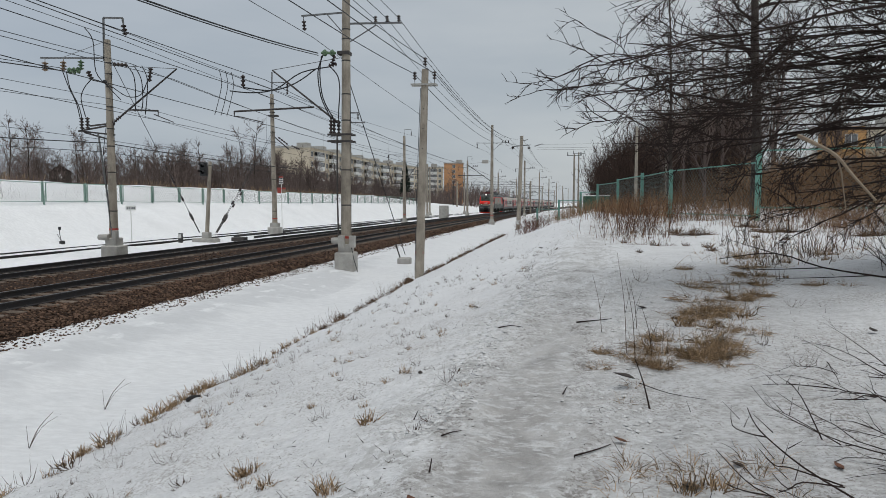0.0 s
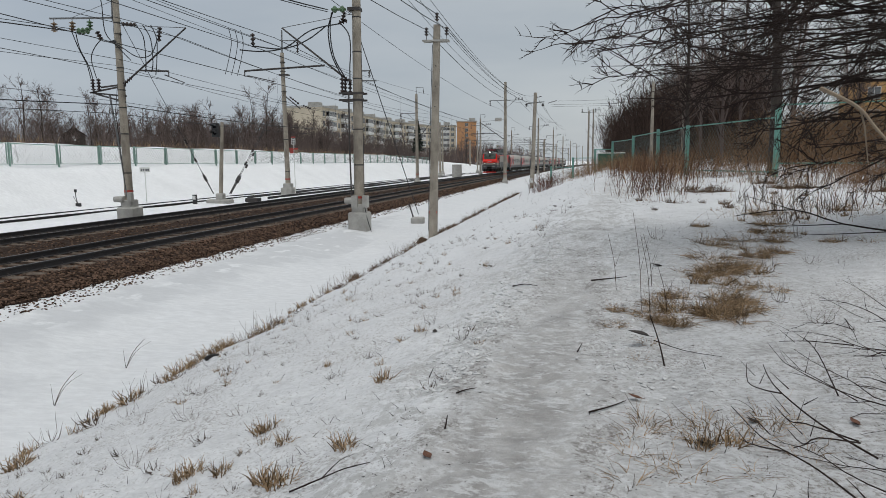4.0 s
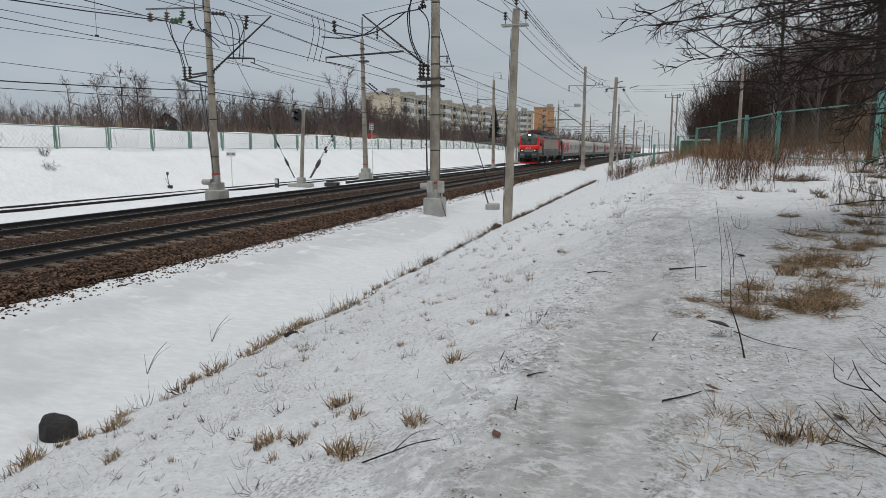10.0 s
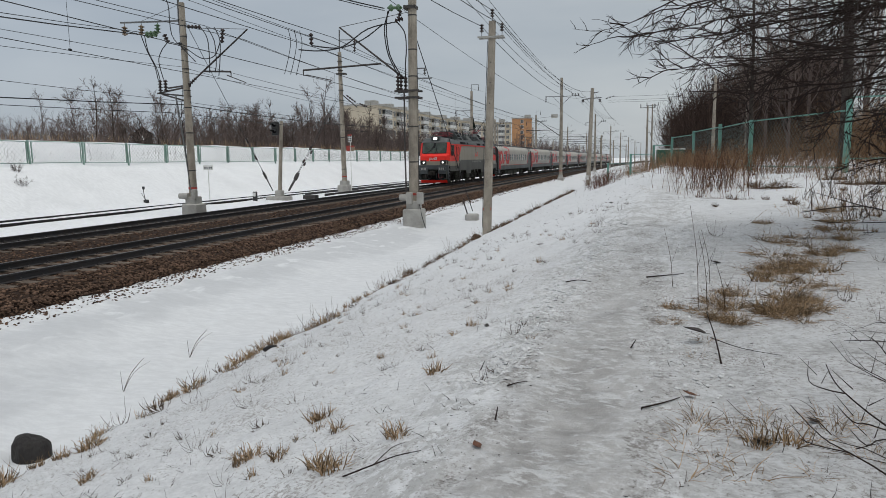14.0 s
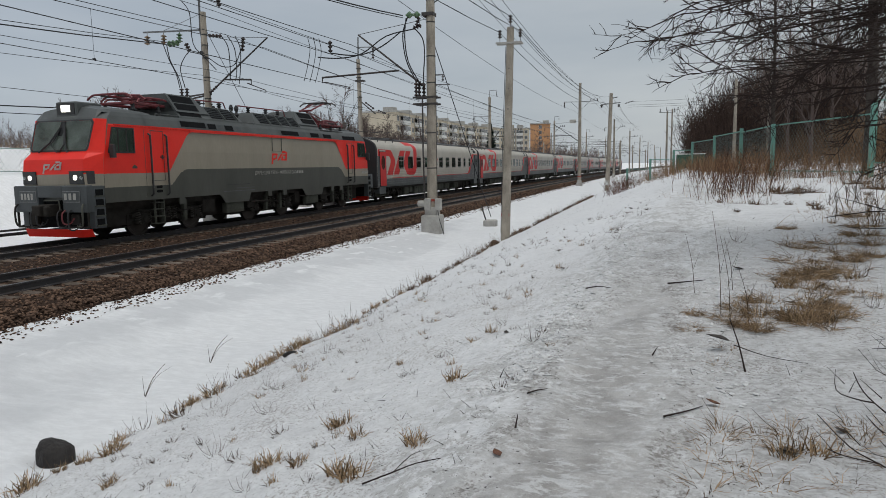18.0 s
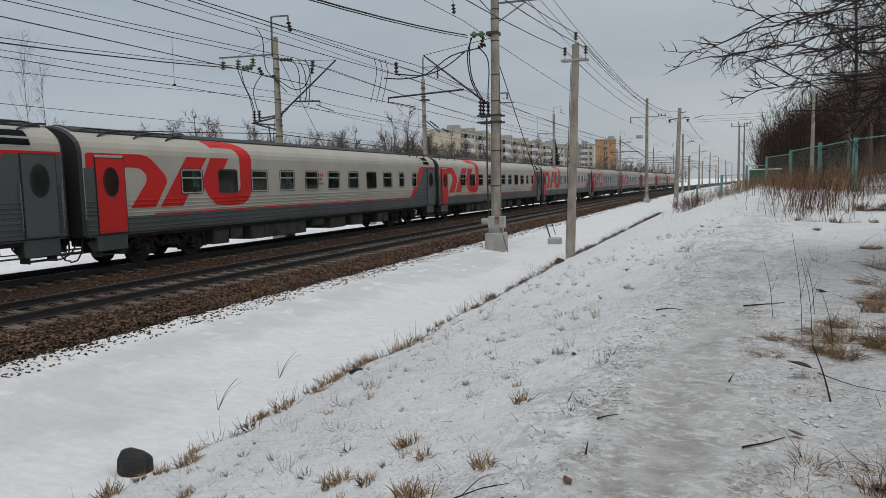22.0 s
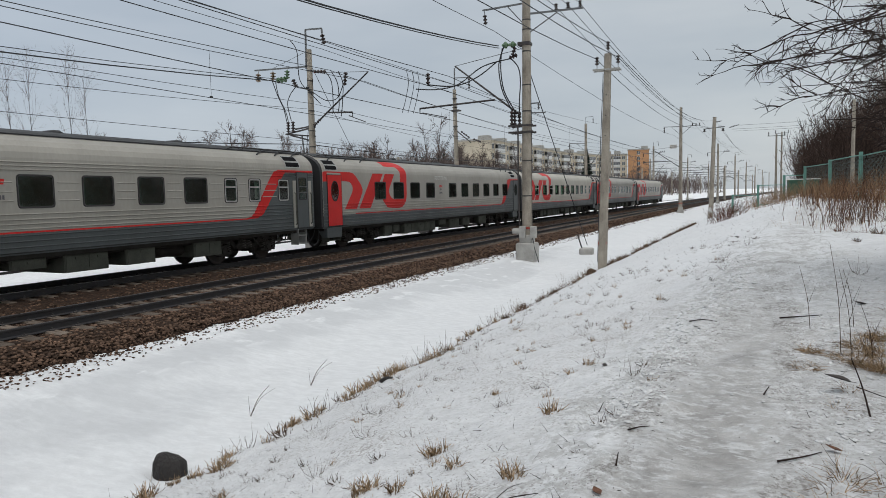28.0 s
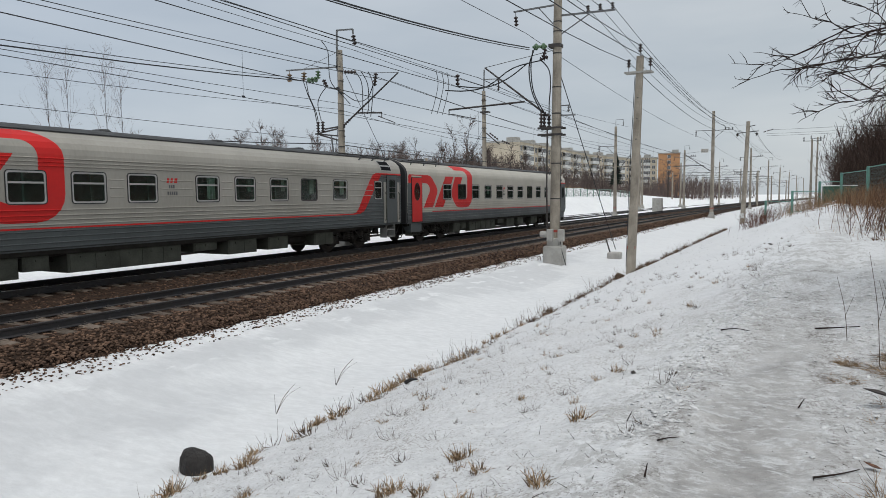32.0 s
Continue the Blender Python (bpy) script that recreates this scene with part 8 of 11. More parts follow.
def build_line():
    build_pole_a()
    build_pole_l()
    build_pole_c()
    build_np()
    build_p2()
    simple_pole("catenary_pole", "concrete catenary pole with bent top bracket", -18.55, 87.4, 10.4, 0.22, 0.16, (("left_arm", (-2.2, 7.9, True)),), "poles of the far row", band=1.3, bracket=(1, 2.6))
    simple_pole("catenary_pole", "round concrete catenary pole with crossarms", -7.16, 90.5, 12.0, 0.25, 0.17, (("left_crossarm", (-2.1, 9.6, True)), ("right_crossarm", (2.3, 9.6, False))), "poles of the near row", band=1.3, bracket=(-1, 4.6))
    rows = ((-9.75, "near", -1, 4.6), (-21.4, "far", 1, 2.7))
    for u, nm, s, w in rows:
        for k, y in enumerate((152, 208, 262, 318, 372, 430, 490, 560)):
            yy = y if nm == "near" else y - 8
            simple_pole("catenary_pole", "distant concrete catenary pole", at_u(u, yy), yy, 11.3 - (0.4 if nm == "far" else 0) + rail_z(yy) + 0.7, 0.24, 0.17, (("left_crossarm", (-2.1, 9.2, True)), ("right_crossarm", (2.2, 9.3, False))) if k < 5 else (), "poles of the " + nm + " row", bracket=(s, w) if k < 4 else None)
    # rigid gantries across the station throat
    for y in (196, 250, 330):
        g = thing("catenary_gantry", "distant lattice gantry spanning the tracks", "gantry", pose(at_u(-33, y), y, rail_z(y) - 0.3))
        for dx in (0, 21.5):
            ms = Mesh()
            ms.tube([(dx, 0, -1), (dx, 0, 9.2)], [0.26, 0.18], 10)
            part("column", ms, M["concrete"], g)
        ms = Mesh()
        for z in (8.2, 9.0):
            ms.tube([(-0.5, 0, z), (22.0, 0, z)], 0.06, 4)
        for i in range(18):
            ms.tube([(-0.5 + 1.25 * i, 0, 8.2 if i % 2 else 9.0), (0.75 + 1.25 * i, 0, 9.0 if i % 2 else 8.2)], 0.04, 4)
        part("lattice_beam", ms, M["iron"], g)
    for x, y, h in ((-24.5, 118, 8.5), (-27.5, 134, 8.8), (-25.2, 163, 9.0)):
        simple_pole("catenary_pole", "concrete pole beside the siding", at_u(x, y), y, h, 0.2, 0.15, (("left_crossarm", (-1.6, h - 0.9, False)), ("right_crossarm", (1.6, h - 0.9, False))), "poles of the far row")
    # wires
    near, far = (-34, 27.88, 90.5, 152, 208, 262), (-32, 28.6, 87.4, 144, 200, 254)
    catenary(T2 + 0.55, near, 0.2, 5.74, 1.92, 0.55)
    catenary(T1 + 1.0, far, 0.2, 5.95, 2.0, 0.72)
    along(-12.6, 7.3, near, 0.25, 0.013)
    along(-13.0, 7.08, near, 0.30, 0.013)
    along(-25.6, 7.9, (-32, 35, 95, 150, 200), 0.9)
    along(-25.6, 5.9, (-32, 35, 95, 150, 200), 0.1)
    for a, b in ((-7.15, -6.03), (-6.64, -5.39), (-6.14, -4.88)):
        wire((a, 27.9, 9.3), (b, 90.5, 10.3), 1.0, 0.012)
        wire((a - 1.4, -34, 9.4), (a, 27.9, 9.3), 0.6, 0.012)
        wire((b, 90.5, 10.3), (b + 4.4, 152, 10.0), 1.0, 0.012)
    along(-10.5, 9.35, near, 0.5, 0.012)
    along(-19.45, 9.98, (-32, 28.6), 0.25, 0.014)
    wire((at_u(-19.45, 28.6), 28.6, 9.23), (at_u(-19.45, 87.4), 87.4, 10.3), 0.35, 0.014)
    along(-19.9, 9.75, (-32, 28.6, 87.4), 0.3, 0.013)
    along(-19.5, 8.68, far, 0.74, 0.015)
    along(-22.95, 8.46, (-32, 28.6), 1.46, 0.030, "thick black feeder cable")
    along(-22.2, 8.45, (-32, 28.6), 1.40, 0.016)
    along(-20.9, 5.1, (-32, 28.6, 52.1), 0.9, 0.026, "thick black cable slung between poles")
    along(-21.1, 4.7, (-32, 28.6, 52.1), 0.6, 0.016)
    along(-20.5, 7.1, far[:4], 0.5, 0.012)
    wire((-9.5, 27.4, 7.86), (at_u(-10.2, -33), -33, 7.9), 2.05, 0.026, 24, "thick black feeder cable")
    wire((-9.5, 27.45, 7.78), (at_u(-10.1, -33), -33, 7.8), 2.02, 0.018, 24, "thick black feeder cable")
    # jumper cables under a hanging insulator beside the near pole
    h = thing("jumper_insulator", "brown insulator hung from the carrying wire with jumper cables", "insulator")
    ms = Mesh()
    insulator(ms, (-12.33, 26.3, 6.84), (-12.33, 26.3, 6.34), 0.10, 3)
    part("disc_string", ms, M["ins"], h)
    ms = Mesh()
    ms.tube(smooth_line([(-12.33, 26.3, 6.33), (-11.3, 26.8, 6.26), (-10.4, 27.2, 6.62), (-9.6, 27.5, 7.25)]), 0.026, 6)
    part("jumper_cable", ms, M["wire"], h)
    for dx, y in ((-0.25, 25.0), (-0.12, 25.25), (0.0, 25.5)):
        ms = Mesh()
        ms.tube(smooth_line([(-12.45 + dx, y, 6.80), (-12.42 + dx, y + 0.12, 6.3), (-12.48 + dx, y - 0.05, 5.6), (-12.5 + dx, y - 0.35, 5.02)]), 0.013, 5)
        part("jumper_cable", ms, M["wire"], h)
    for (a, b) in (((-4.97, 25.2, 6.48), (-3.22, 71.1, 7.8)), ((-4.55, 25.2, 7.02), (-2.44, 71.1, 8.35)), ((-4.15, 25.2, 6.45), (-1.93, 71.1, 7.75))):
        wire(a, b, 1.05, 0.012)
        wire((a[0] - 1.2, -22.0, a[2] + 0.6), a, 1.15, 0.012)
        wire(b, (b[0] + 3.0, 125.0, b[2] - 0.5), 0.8, 0.012)
    for dz in (0, -0.35, -0.55):
        wire((-0.9, 71.1, 7.7 + dz), (38, 62, 9.0 + dz), 0.6, 0.012)
    # stays
    wire((-8.45, 27.9, 7.2), (-6.94, 32.87, -1.0), 0.0, 0.018, 4, "steel stay to a ground anchor")
    wire((-19.9, 28.6, 8.3), (-22.35, 40.8, -0.35), 0.0, 0.014, 4, "steel stay to a ground anchor")
    for d in (0, 0.3):
        wire((-21.9, 52.0, 7.4 - d), (-21.25 + d * 0.2, 40.9, -0.35), 0.0, 0.014, 4, "steel stay to a ground anchor")
    for top, foot in (((-19.9, 28.6, 8.3), (-22.35, 40.8, -0.35)), ((-21.9, 52.0, 7.4), (-21.25, 40.9, -0.35)), ((-21.9, 52.0, 6.6), (-21.17, 40.9, -0.35))):
        a, b = Vector(top), Vector(foot)
        ms = Mesh()
        ms.tube([b, b.lerp(a, 0.16)], 0.035, 6)
        ms.tube([b.lerp(a, 0.10), b.lerp(a, 0.14)], 0.085, 7)
        single("stay_turnbuckle", ms, M["iron"], "dark turnbuckle at the foot of a steel stay", "turnbuckle", group="stay fittings")
        for f in (0.24, 0.36):
            ms = Mesh()
            ms.tube([b.lerp(a, f), b.lerp(a, f + 0.012)], 0.075, 7)
            ms.tube([b.lerp(a, f + 0.012), b.lerp(a, f + 0.024)], 0.055, 7)
            single("stay_insulator", ms, M["ins"], "dark egg insulator on a steel stay", "insulator", group="stay fittings")
    t = thing("stay_anchor", "concrete stay anchor block in the snow", "anchor block", pose(-6.94, 32.87, ground_z(-6.94, 32.87) - 0.1))
    ms = Mesh()
    ms.bevbox(-0.35, 0.28, -0.3, 0.3, -0.3, 0.42, 0.05)
    part("block", ms, M["concrete2"], t)
    ms = Mesh()
    ms.tube([(-0.25, 0, 0.35), (-0.4, -0.35, 1.1)], 0.035, 6)
    part("turnbuckle", ms, M["iron"], t)
    build_signal()


def build_signal():
    t = thing("railway_signal", "dark two-lamp railway signal on a concrete post with stays", "signal", pose(-21.85, 40.8, -0.95))
    ms = Mesh()
    ms.tube([(0, 0, 0.2), (0.35, 0, 5.2)], [0.14, 0.105], 12)
    part("post", ms, M["concrete"], t)
    ms = Mesh()
    ms.bevbox(-0.85, 0.75, -0.4, 0.4, -0.4, 0.22, 0.06)
    part("base", ms, M["concrete2"], t)
    ms = Mesh()
    ms.bevbox(-0.24, 0.24, -0.24, 0.24, 0.22, 0.62, 0.04)
    part("post_socket", ms, M["concrete2"], t)
    ms = Mesh()
    ms.bevbox(-0.22, 0.26, -0.38, -0.14, 4.25, 5.15, 0.05)
    h = part("signal_head", ms, M["black"], t, "black signal head")
    for z in (4.5, 4.92):
        ms = Mesh()
        ms.tube([(0.02, -0.38, z), (0.02, -0.42, z)], 0.12, 14)
        part("lens", ms, M["grille"], h)
        ms = Mesh()
        n = 8
        v = []
        for i in range(n + 1):
            w = math.pi * i / n
            v += [(0.02 + 0.15 * math.cos(w), -0.38, z + 0.15 * math.sin(w)), (0.02 + 0.15 * math.cos(w), -0.72, z + 0.13 * math.sin(w))]
        ms.add(v, [(2 * i, 2 * i + 1, 2 * i + 3, 2 * i + 2) for i in range(n)])
        part("hood", ms, M["black"], h)
    b = thing("junction_box", "small white-fronted box beside the signal", "junction box", pose(-23.0, 39.6, -0.95) @ Matrix.Scale(0.62, 4))
    ms = Mesh()
    ms.bevbox(-0.2, 0.2, -0.15, 0.15, -0.2, 0.95, 0.03)
    part("case", ms, M["black"], b)
    ms = Mesh()
    ms.bevbox(-0.16, 0.16, -0.165, -0.15, 0.45, 0.85, 0.005)
    part("front_plate", ms, M["white"], b)
    b = single("track_box", box_mesh(-0.45, 0.45, -0.3, 0.3, -0.1, 0.22), M["iron"], "low dark metal box beside the track", "track box", pose(-20.4, 42.5, -0.95))
    # thin post with a plate, and a small lever in the snow
    t = thing("marker_post", "thin white post with a small plate in the snow", "marker post", pose(-25.6, 38.4, ground_z(-25.6, 38.4)))
    ms = Mesh()
    ms.tube([(0, 0, -0.2), (0, 0, 2.2)], 0.03, 6)
    part("post", ms, M["white"], t)
    ms = Mesh()
    ms.bevbox(-0.35, 0.35, -0.02, 0.02, 2.0, 2.3, 0.01)
    pl = part("plate", ms, M["white"], t)
    for x in (-0.26, -0.1, 0.06, 0.2):
        ms = Mesh()
        ms.box(x, x + 0.1, -0.025, -0.02, 2.08, 2.2)
        part("writing_bar", ms, M["darkletter"], pl)
    t = thing("point_lever", "small black point lever standing in the snow", "point lever", pose(-27.0, 33.9, ground_z(-27.0, 33.9)) @ Matrix.Scale(0.72, 4))
    ms = Mesh()
    ms.tube([(0.15, 0, 0.0), (0.0, 0, 0.65), (-0.02, 0, 1.1)], 0.03, 6)
    ms.tube([(0.15, 0, 0.1), (-0.25, 0, 0.75)], 0.02, 5)
    part("lever", ms, M["iron"], t)
    ms = Mesh()
    ms.bevbox(-0.1, 0.08, -0.08, 0.08, 1.05, 1.28, 0.03)
    part("lamp", ms, M["black"], t)
    ms = Mesh()
    ms.bevbox(0.0, 0.35, -0.15, 0.15, -0.15, 0.2, 0.04)
    part("weight", ms, M["black"], t)
    # relay cabinet far down the line
    t = thing("relay_cabinet", "grey relay cabinet beside the far track", "cabinet", pose(at_u(-21.5, 118), 118, -1.2))
    ms = Mesh()
    ms.bevbox(-0.8, 0.8, -0.5, 0.5, 0, 2.3, 0.04)
    part("case", ms, M["concrete2"], t)
    for x in (-0.76, 0.02):
        ms = Mesh()
        ms.bevbox(x, x + 0.74, -0.53, -0.5, 0.2, 2.1, 0.01)
        part("door", ms, M["concrete2"], t)


def box_mesh(x0, x1, y0, y1, z0, z1, b=0.02):
    ms = Mesh()
    ms.bevbox(x0, x1, y0, y1, z0, z1, b)
    return ms


build_line()


def build_siding():
    """Two tracks beyond the main line, sunk in snow so that only the rails show."""
    for u0, y0, y1, lb in ((-25.4, -60, 240, "siding rails half sunk in snow"), ):
        t = thing("siding_track", lb, "railway track", kind="structure")
        for s in (-0.79, 0.79):
            ms = Mesh()
            secs = []
            for x, y, z in line_pts(u0 + s, y0, y1, 6.0):
                secs.append(lambda a, b, x=x, y=y, z=z: (x + a, y, z - 0.07 + b))
            ms.extrude(RAIL, secs)
            part("rail", ms, [M["rail"]], t)
        for s in (-0.79, 0.79):
            ms = Mesh()
            n = 60
            v = []
            for i in range(n + 1):
                y = y0 + (y1 - y0) * i / n
                w = 0.16 + 0.07 * noise.noise((y * 0.3, s, 2.0))
                for d, h in ((-w - 0.1, -0.34), (-w * 0.6, -0.175), (w * 0.6, -0.175), (w + 0.1, -0.34)):
                    v.append((at_u(u0 + s + d, y), y, rail_z(y) + h))
            ms.add(v, [(i * 4 + j, i * 4 + j + 1, i * 4 + j + 5, i * 4 + j + 4) for i in range(n) for j in range(3)])
            part("melted_strip", ms, M["ballast"], t)
    t = thing("crossover_track", "snow-covered rails curving away behind the far track", "railway track", kind="structure")
    for s in (-0.79, 0.79):
        ms = Mesh()
        secs = []
        for i in range(30):
            y = 46 + i * 5
            u = -22.9 - 0.00035 * (y - 46) ** 2
            secs.append(lambda a, b, x=at_u(u + s, y), y=y, z=rail_z(y) - 0.05: (x + a, y, z + b))
        ms.extrude(RAIL, secs)
        part("rail", ms, [M["rail"]], t)


build_siding()


# ---- bare trees, bushes and woods: tapered three-sided twigs ----
def tubes_mesh(polys, radii, sides=3):
    """polys (n, k, 3), radii (n, k) -> vertices and quads."""
    polys = np.asarray(polys, np.float64)
    n, k, _ = polys.shape
    d = np.empty_like(polys)
    d[:, 1:-1] = polys[:, 2:] - polys[:, :-2]
    d[:, 0], d[:, -1] = polys[:, 1] - polys[:, 0], polys[:, -1] - polys[:, -2]
    d /= np.maximum(1e-9, np.linalg.norm(d, axis=2, keepdims=True))
    ref = np.where(np.abs(d[:, :1, 2:3]) > 0.85, np.array([1.0, 0, 0]), np.array([0, 0, 1.0]))
    a = np.cross(d, np.broadcast_to(ref, d.shape))
    a /= np.maximum(1e-9, np.linalg.norm(a, axis=2, keepdims=True))
    b = np.cross(a, d)
    ang = 2 * np.pi * np.arange(sides) / sides
    v = polys[:, :, None] + radii[:, :, None, None] * (a[:, :, None] * np.cos(ang)[:, None] + b[:, :, None] * np.sin(ang)[:, None])
    idx = np.arange(n * k * sides).reshape(n, k, sides)
    nxt = np.roll(idx, -1, axis=2)
    f = np.stack([idx[:, :-1], nxt[:, :-1], nxt[:, 1:], idx[:, 1:]], -1).reshape(-1, 4)
    return v.reshape(-1, 3), f


def joined(sets, name, material):
    vs, fs, o = [], [], 0
    for v, f in sets:
        vs.append(v)
        fs.append(f + o)
        o += len(v)
    return fast_mesh(name, np.concatenate(vs), np.concatenate(fs), material)


def shoots(rng, start, direction, length, r0, k=5, bend=0.25, gravity=0.0):
    """Wavy tapered lines from start (n, 3) along direction (n, 3)."""
    n = len(start)
    d = direction / np.linalg.norm(direction, axis=1, keepdims=True)
    pts = np.zeros((n, k, 3))
    pts[:, 0] = start
    step = (length / (k - 1))[:, None]
    for i in range(1, k):
        d = d + rng.normal(0, bend, (n, 3))
        d[:, 2] += gravity
        d /= np.linalg.norm(d, axis=1, keepdims=True)
        pts[:, i] = pts[:, i - 1] + d * step
    t = np.linspace(0, 1, k)
    rad = r0[:, None] * (1 - 0.75 * t)[None]
    return pts, rad


def branch_off(rng, polys, rad, per, lo, hi, ratio, spread, rr, k=5, bend=0.25, gravity=0.0, rmin=0.002):
    """Side shoots from random places on parent lines."""
    n, kp, _ = polys.shape
    p = np.repeat(np.arange(n), per)
    t = rng.uniform(lo, hi, len(p)) * (kp - 1)
    i = np.minimum(t.astype(int), kp - 2)
    f = (t - i)[:, None]
    s = polys[p, i] * (1 - f) + polys[p, i + 1] * f
    dr = polys[p, i + 1] - polys[p, i]
    dr /= np.maximum(1e-9, np.linalg.norm(dr, axis=1, keepdims=True))
    side = rng.normal(0, 1, (len(p), 3))
    side -= (side * dr).sum(1, keepdims=True) * dr
    side /= np.linalg.norm(side, axis=1, keepdims=True)
    a = rng.uniform(spread[0], spread[1], (len(p), 1))
    d = dr * np.cos(a) + side * np.sin(a)
    plen = np.linalg.norm(polys[:, 1:] - polys[:, :-1], axis=2).sum(1)
    le = plen[p] * ratio * rng.uniform(0.5, 1.2, len(p)) * (1.15 - 0.6 * t / (kp - 1))
    r0 = np.maximum(rmin, (rad[p, i] * (1 - f[:, 0]) + rad[p, i + 1] * f[:, 0]) * rr)
    return shoots(rng, s, d, le, r0, k, bend, gravity)


def tree_sets(seed, height, r0, limbs=14, per=(7, 6), trunk_bend=0.03, up=(0.5, 1.1), low=0.25, twig=0.006, length=0.42):
    """One bare tree at the origin: trunk lines and crown lines."""
    rng = np.random.RandomState(seed)
    tr, rd = shoots(rng, np.zeros((1, 3)), np.array([[0.0, 0, 1]]), np.array([height]), np.array([r0]), 9, trunk_bend)
    l1, d1 = branch_off(rng, tr, rd, limbs, low, 0.97, length, up, 0.5, 6, 0.14, 0.05, twig * 2)
    l2, d2 = branch_off(rng, l1, d1, per[0], 0.15, 0.97, 0.45, (0.4, 1.0), 0.5, 5, 0.16, 0.03, twig * 1.3)
    l3, d3 = branch_off(rng, l2, d2, per[1], 0.1, 0.97, 0.5, (0.4, 1.0), 0.6, 4, 0.18, 0.02, twig)
    trunk = tubes_mesh(tr, rd, 8)
    crown = [tubes_mesh(l1, d1, 4), tubes_mesh(l2, d2, 3), tubes_mesh(l3, d3, 3)]
    return trunk, crown


def tree_proto(seed, mat_trunk, mat_crown, **kw):
    trunk, crown = tree_sets(seed, **kw)
    return fast_mesh("trunk", trunk[0], trunk[1], mat_trunk), joined(crown, "crown", mat_crown)


def shrub_proto(seed, height, stems, r0, fan=0.5, per=(11, 6), twig=0.015):
    """A bare shrub: many stems fanning out from one foot, with a rounded head of fine twigs."""
    rng = np.random.RandomState(seed)
    st = np.stack([rng.normal(0, 0.15, stems), rng.normal(0, 0.15, stems), np.full(stems, -0.2)], 1)
    a = rng.uniform(0, 2 * np.pi, stems)
    q = fan * np.sqrt(rng.uniform(0, 1, stems))
    d = np.stack([q * np.cos(a), q * np.sin(a), np.ones(stems)], 1)
    l1, d1 = shoots(rng, st, d, height * (1.08 - 0.35 * q / fan) * rng.uniform(0.85, 1.05, stems), np.full(stems, r0), 7, 0.10, 0.02)
    l2, d2 = branch_off(rng, l1, d1, per[0], 0.22, 0.97, 0.36, (0.3, 0.9), 0.55, 4, 0.16, 0.03, twig * 1.3)
    l3, d3 = branch_off(rng, l2, d2, per[1], 0.1, 0.97, 0.5, (0.3, 0.9), 0.7, 3, 0.18, 0.03, twig)
    return fast_mesh("trunk", *tubes_mesh(l1, d1, 4), M["bark"]), joined([tubes_mesh(l2, d2, 3), tubes_mesh(l3, d3, 3)], "crown", M["bush"])


def put_tree(proto, x, y, scale, turn, label, group, z=None, name="bare_tree"):
    t = thing(name, label, "tree", group=group)
    t.matrix_basis = pose(x, y, (ground_z(x, y, False) if z is None else z) - 0.1, 0, 0, turn) @ Matrix.Scale(scale, 4)
    part("trunk", proto[0], None, t)
    part("crown", proto[1], None, t)
    return t


def thicket(name, label, category, seed, n, place, height, r, material, spread=0.35, side=4, ratio=0.4, side_r=0.6, shrink=None):
    """Many upright stems with side twigs, as one mass. place: (rng, n) -> x, y arrays."""
    rng = np.random.RandomState(seed)
    x, y = place(rng, n)
    z = np.array([ground_z(a, b, False) for a, b in zip(x, y)]) - 0.1
    d = np.stack([rng.normal(0, spread, n), rng.normal(0, spread, n), np.ones(n)], 1)
    h = rng.uniform(height[0], height[1], n) * (shrink(x, y) if shrink else 1)
    l1, d1 = shoots(rng, np.stack([x, y, z], 1), d, h, np.full(n, r) * h / height[1], 4, 0.12)
    sets = [tubes_mesh(l1, d1, 3)]
    if side:
        l2, d2 = branch_off(rng, l1, d1, side, 0.3, 0.95, ratio, (0.3, 0.9), side_r, 3, 0.15, 0.02, r * 0.45)
        sets.append(tubes_mesh(l2, d2, 3))
    me = joined(sets, name, material)
    return tagged(new(name, me), label, category, kind="stuff")


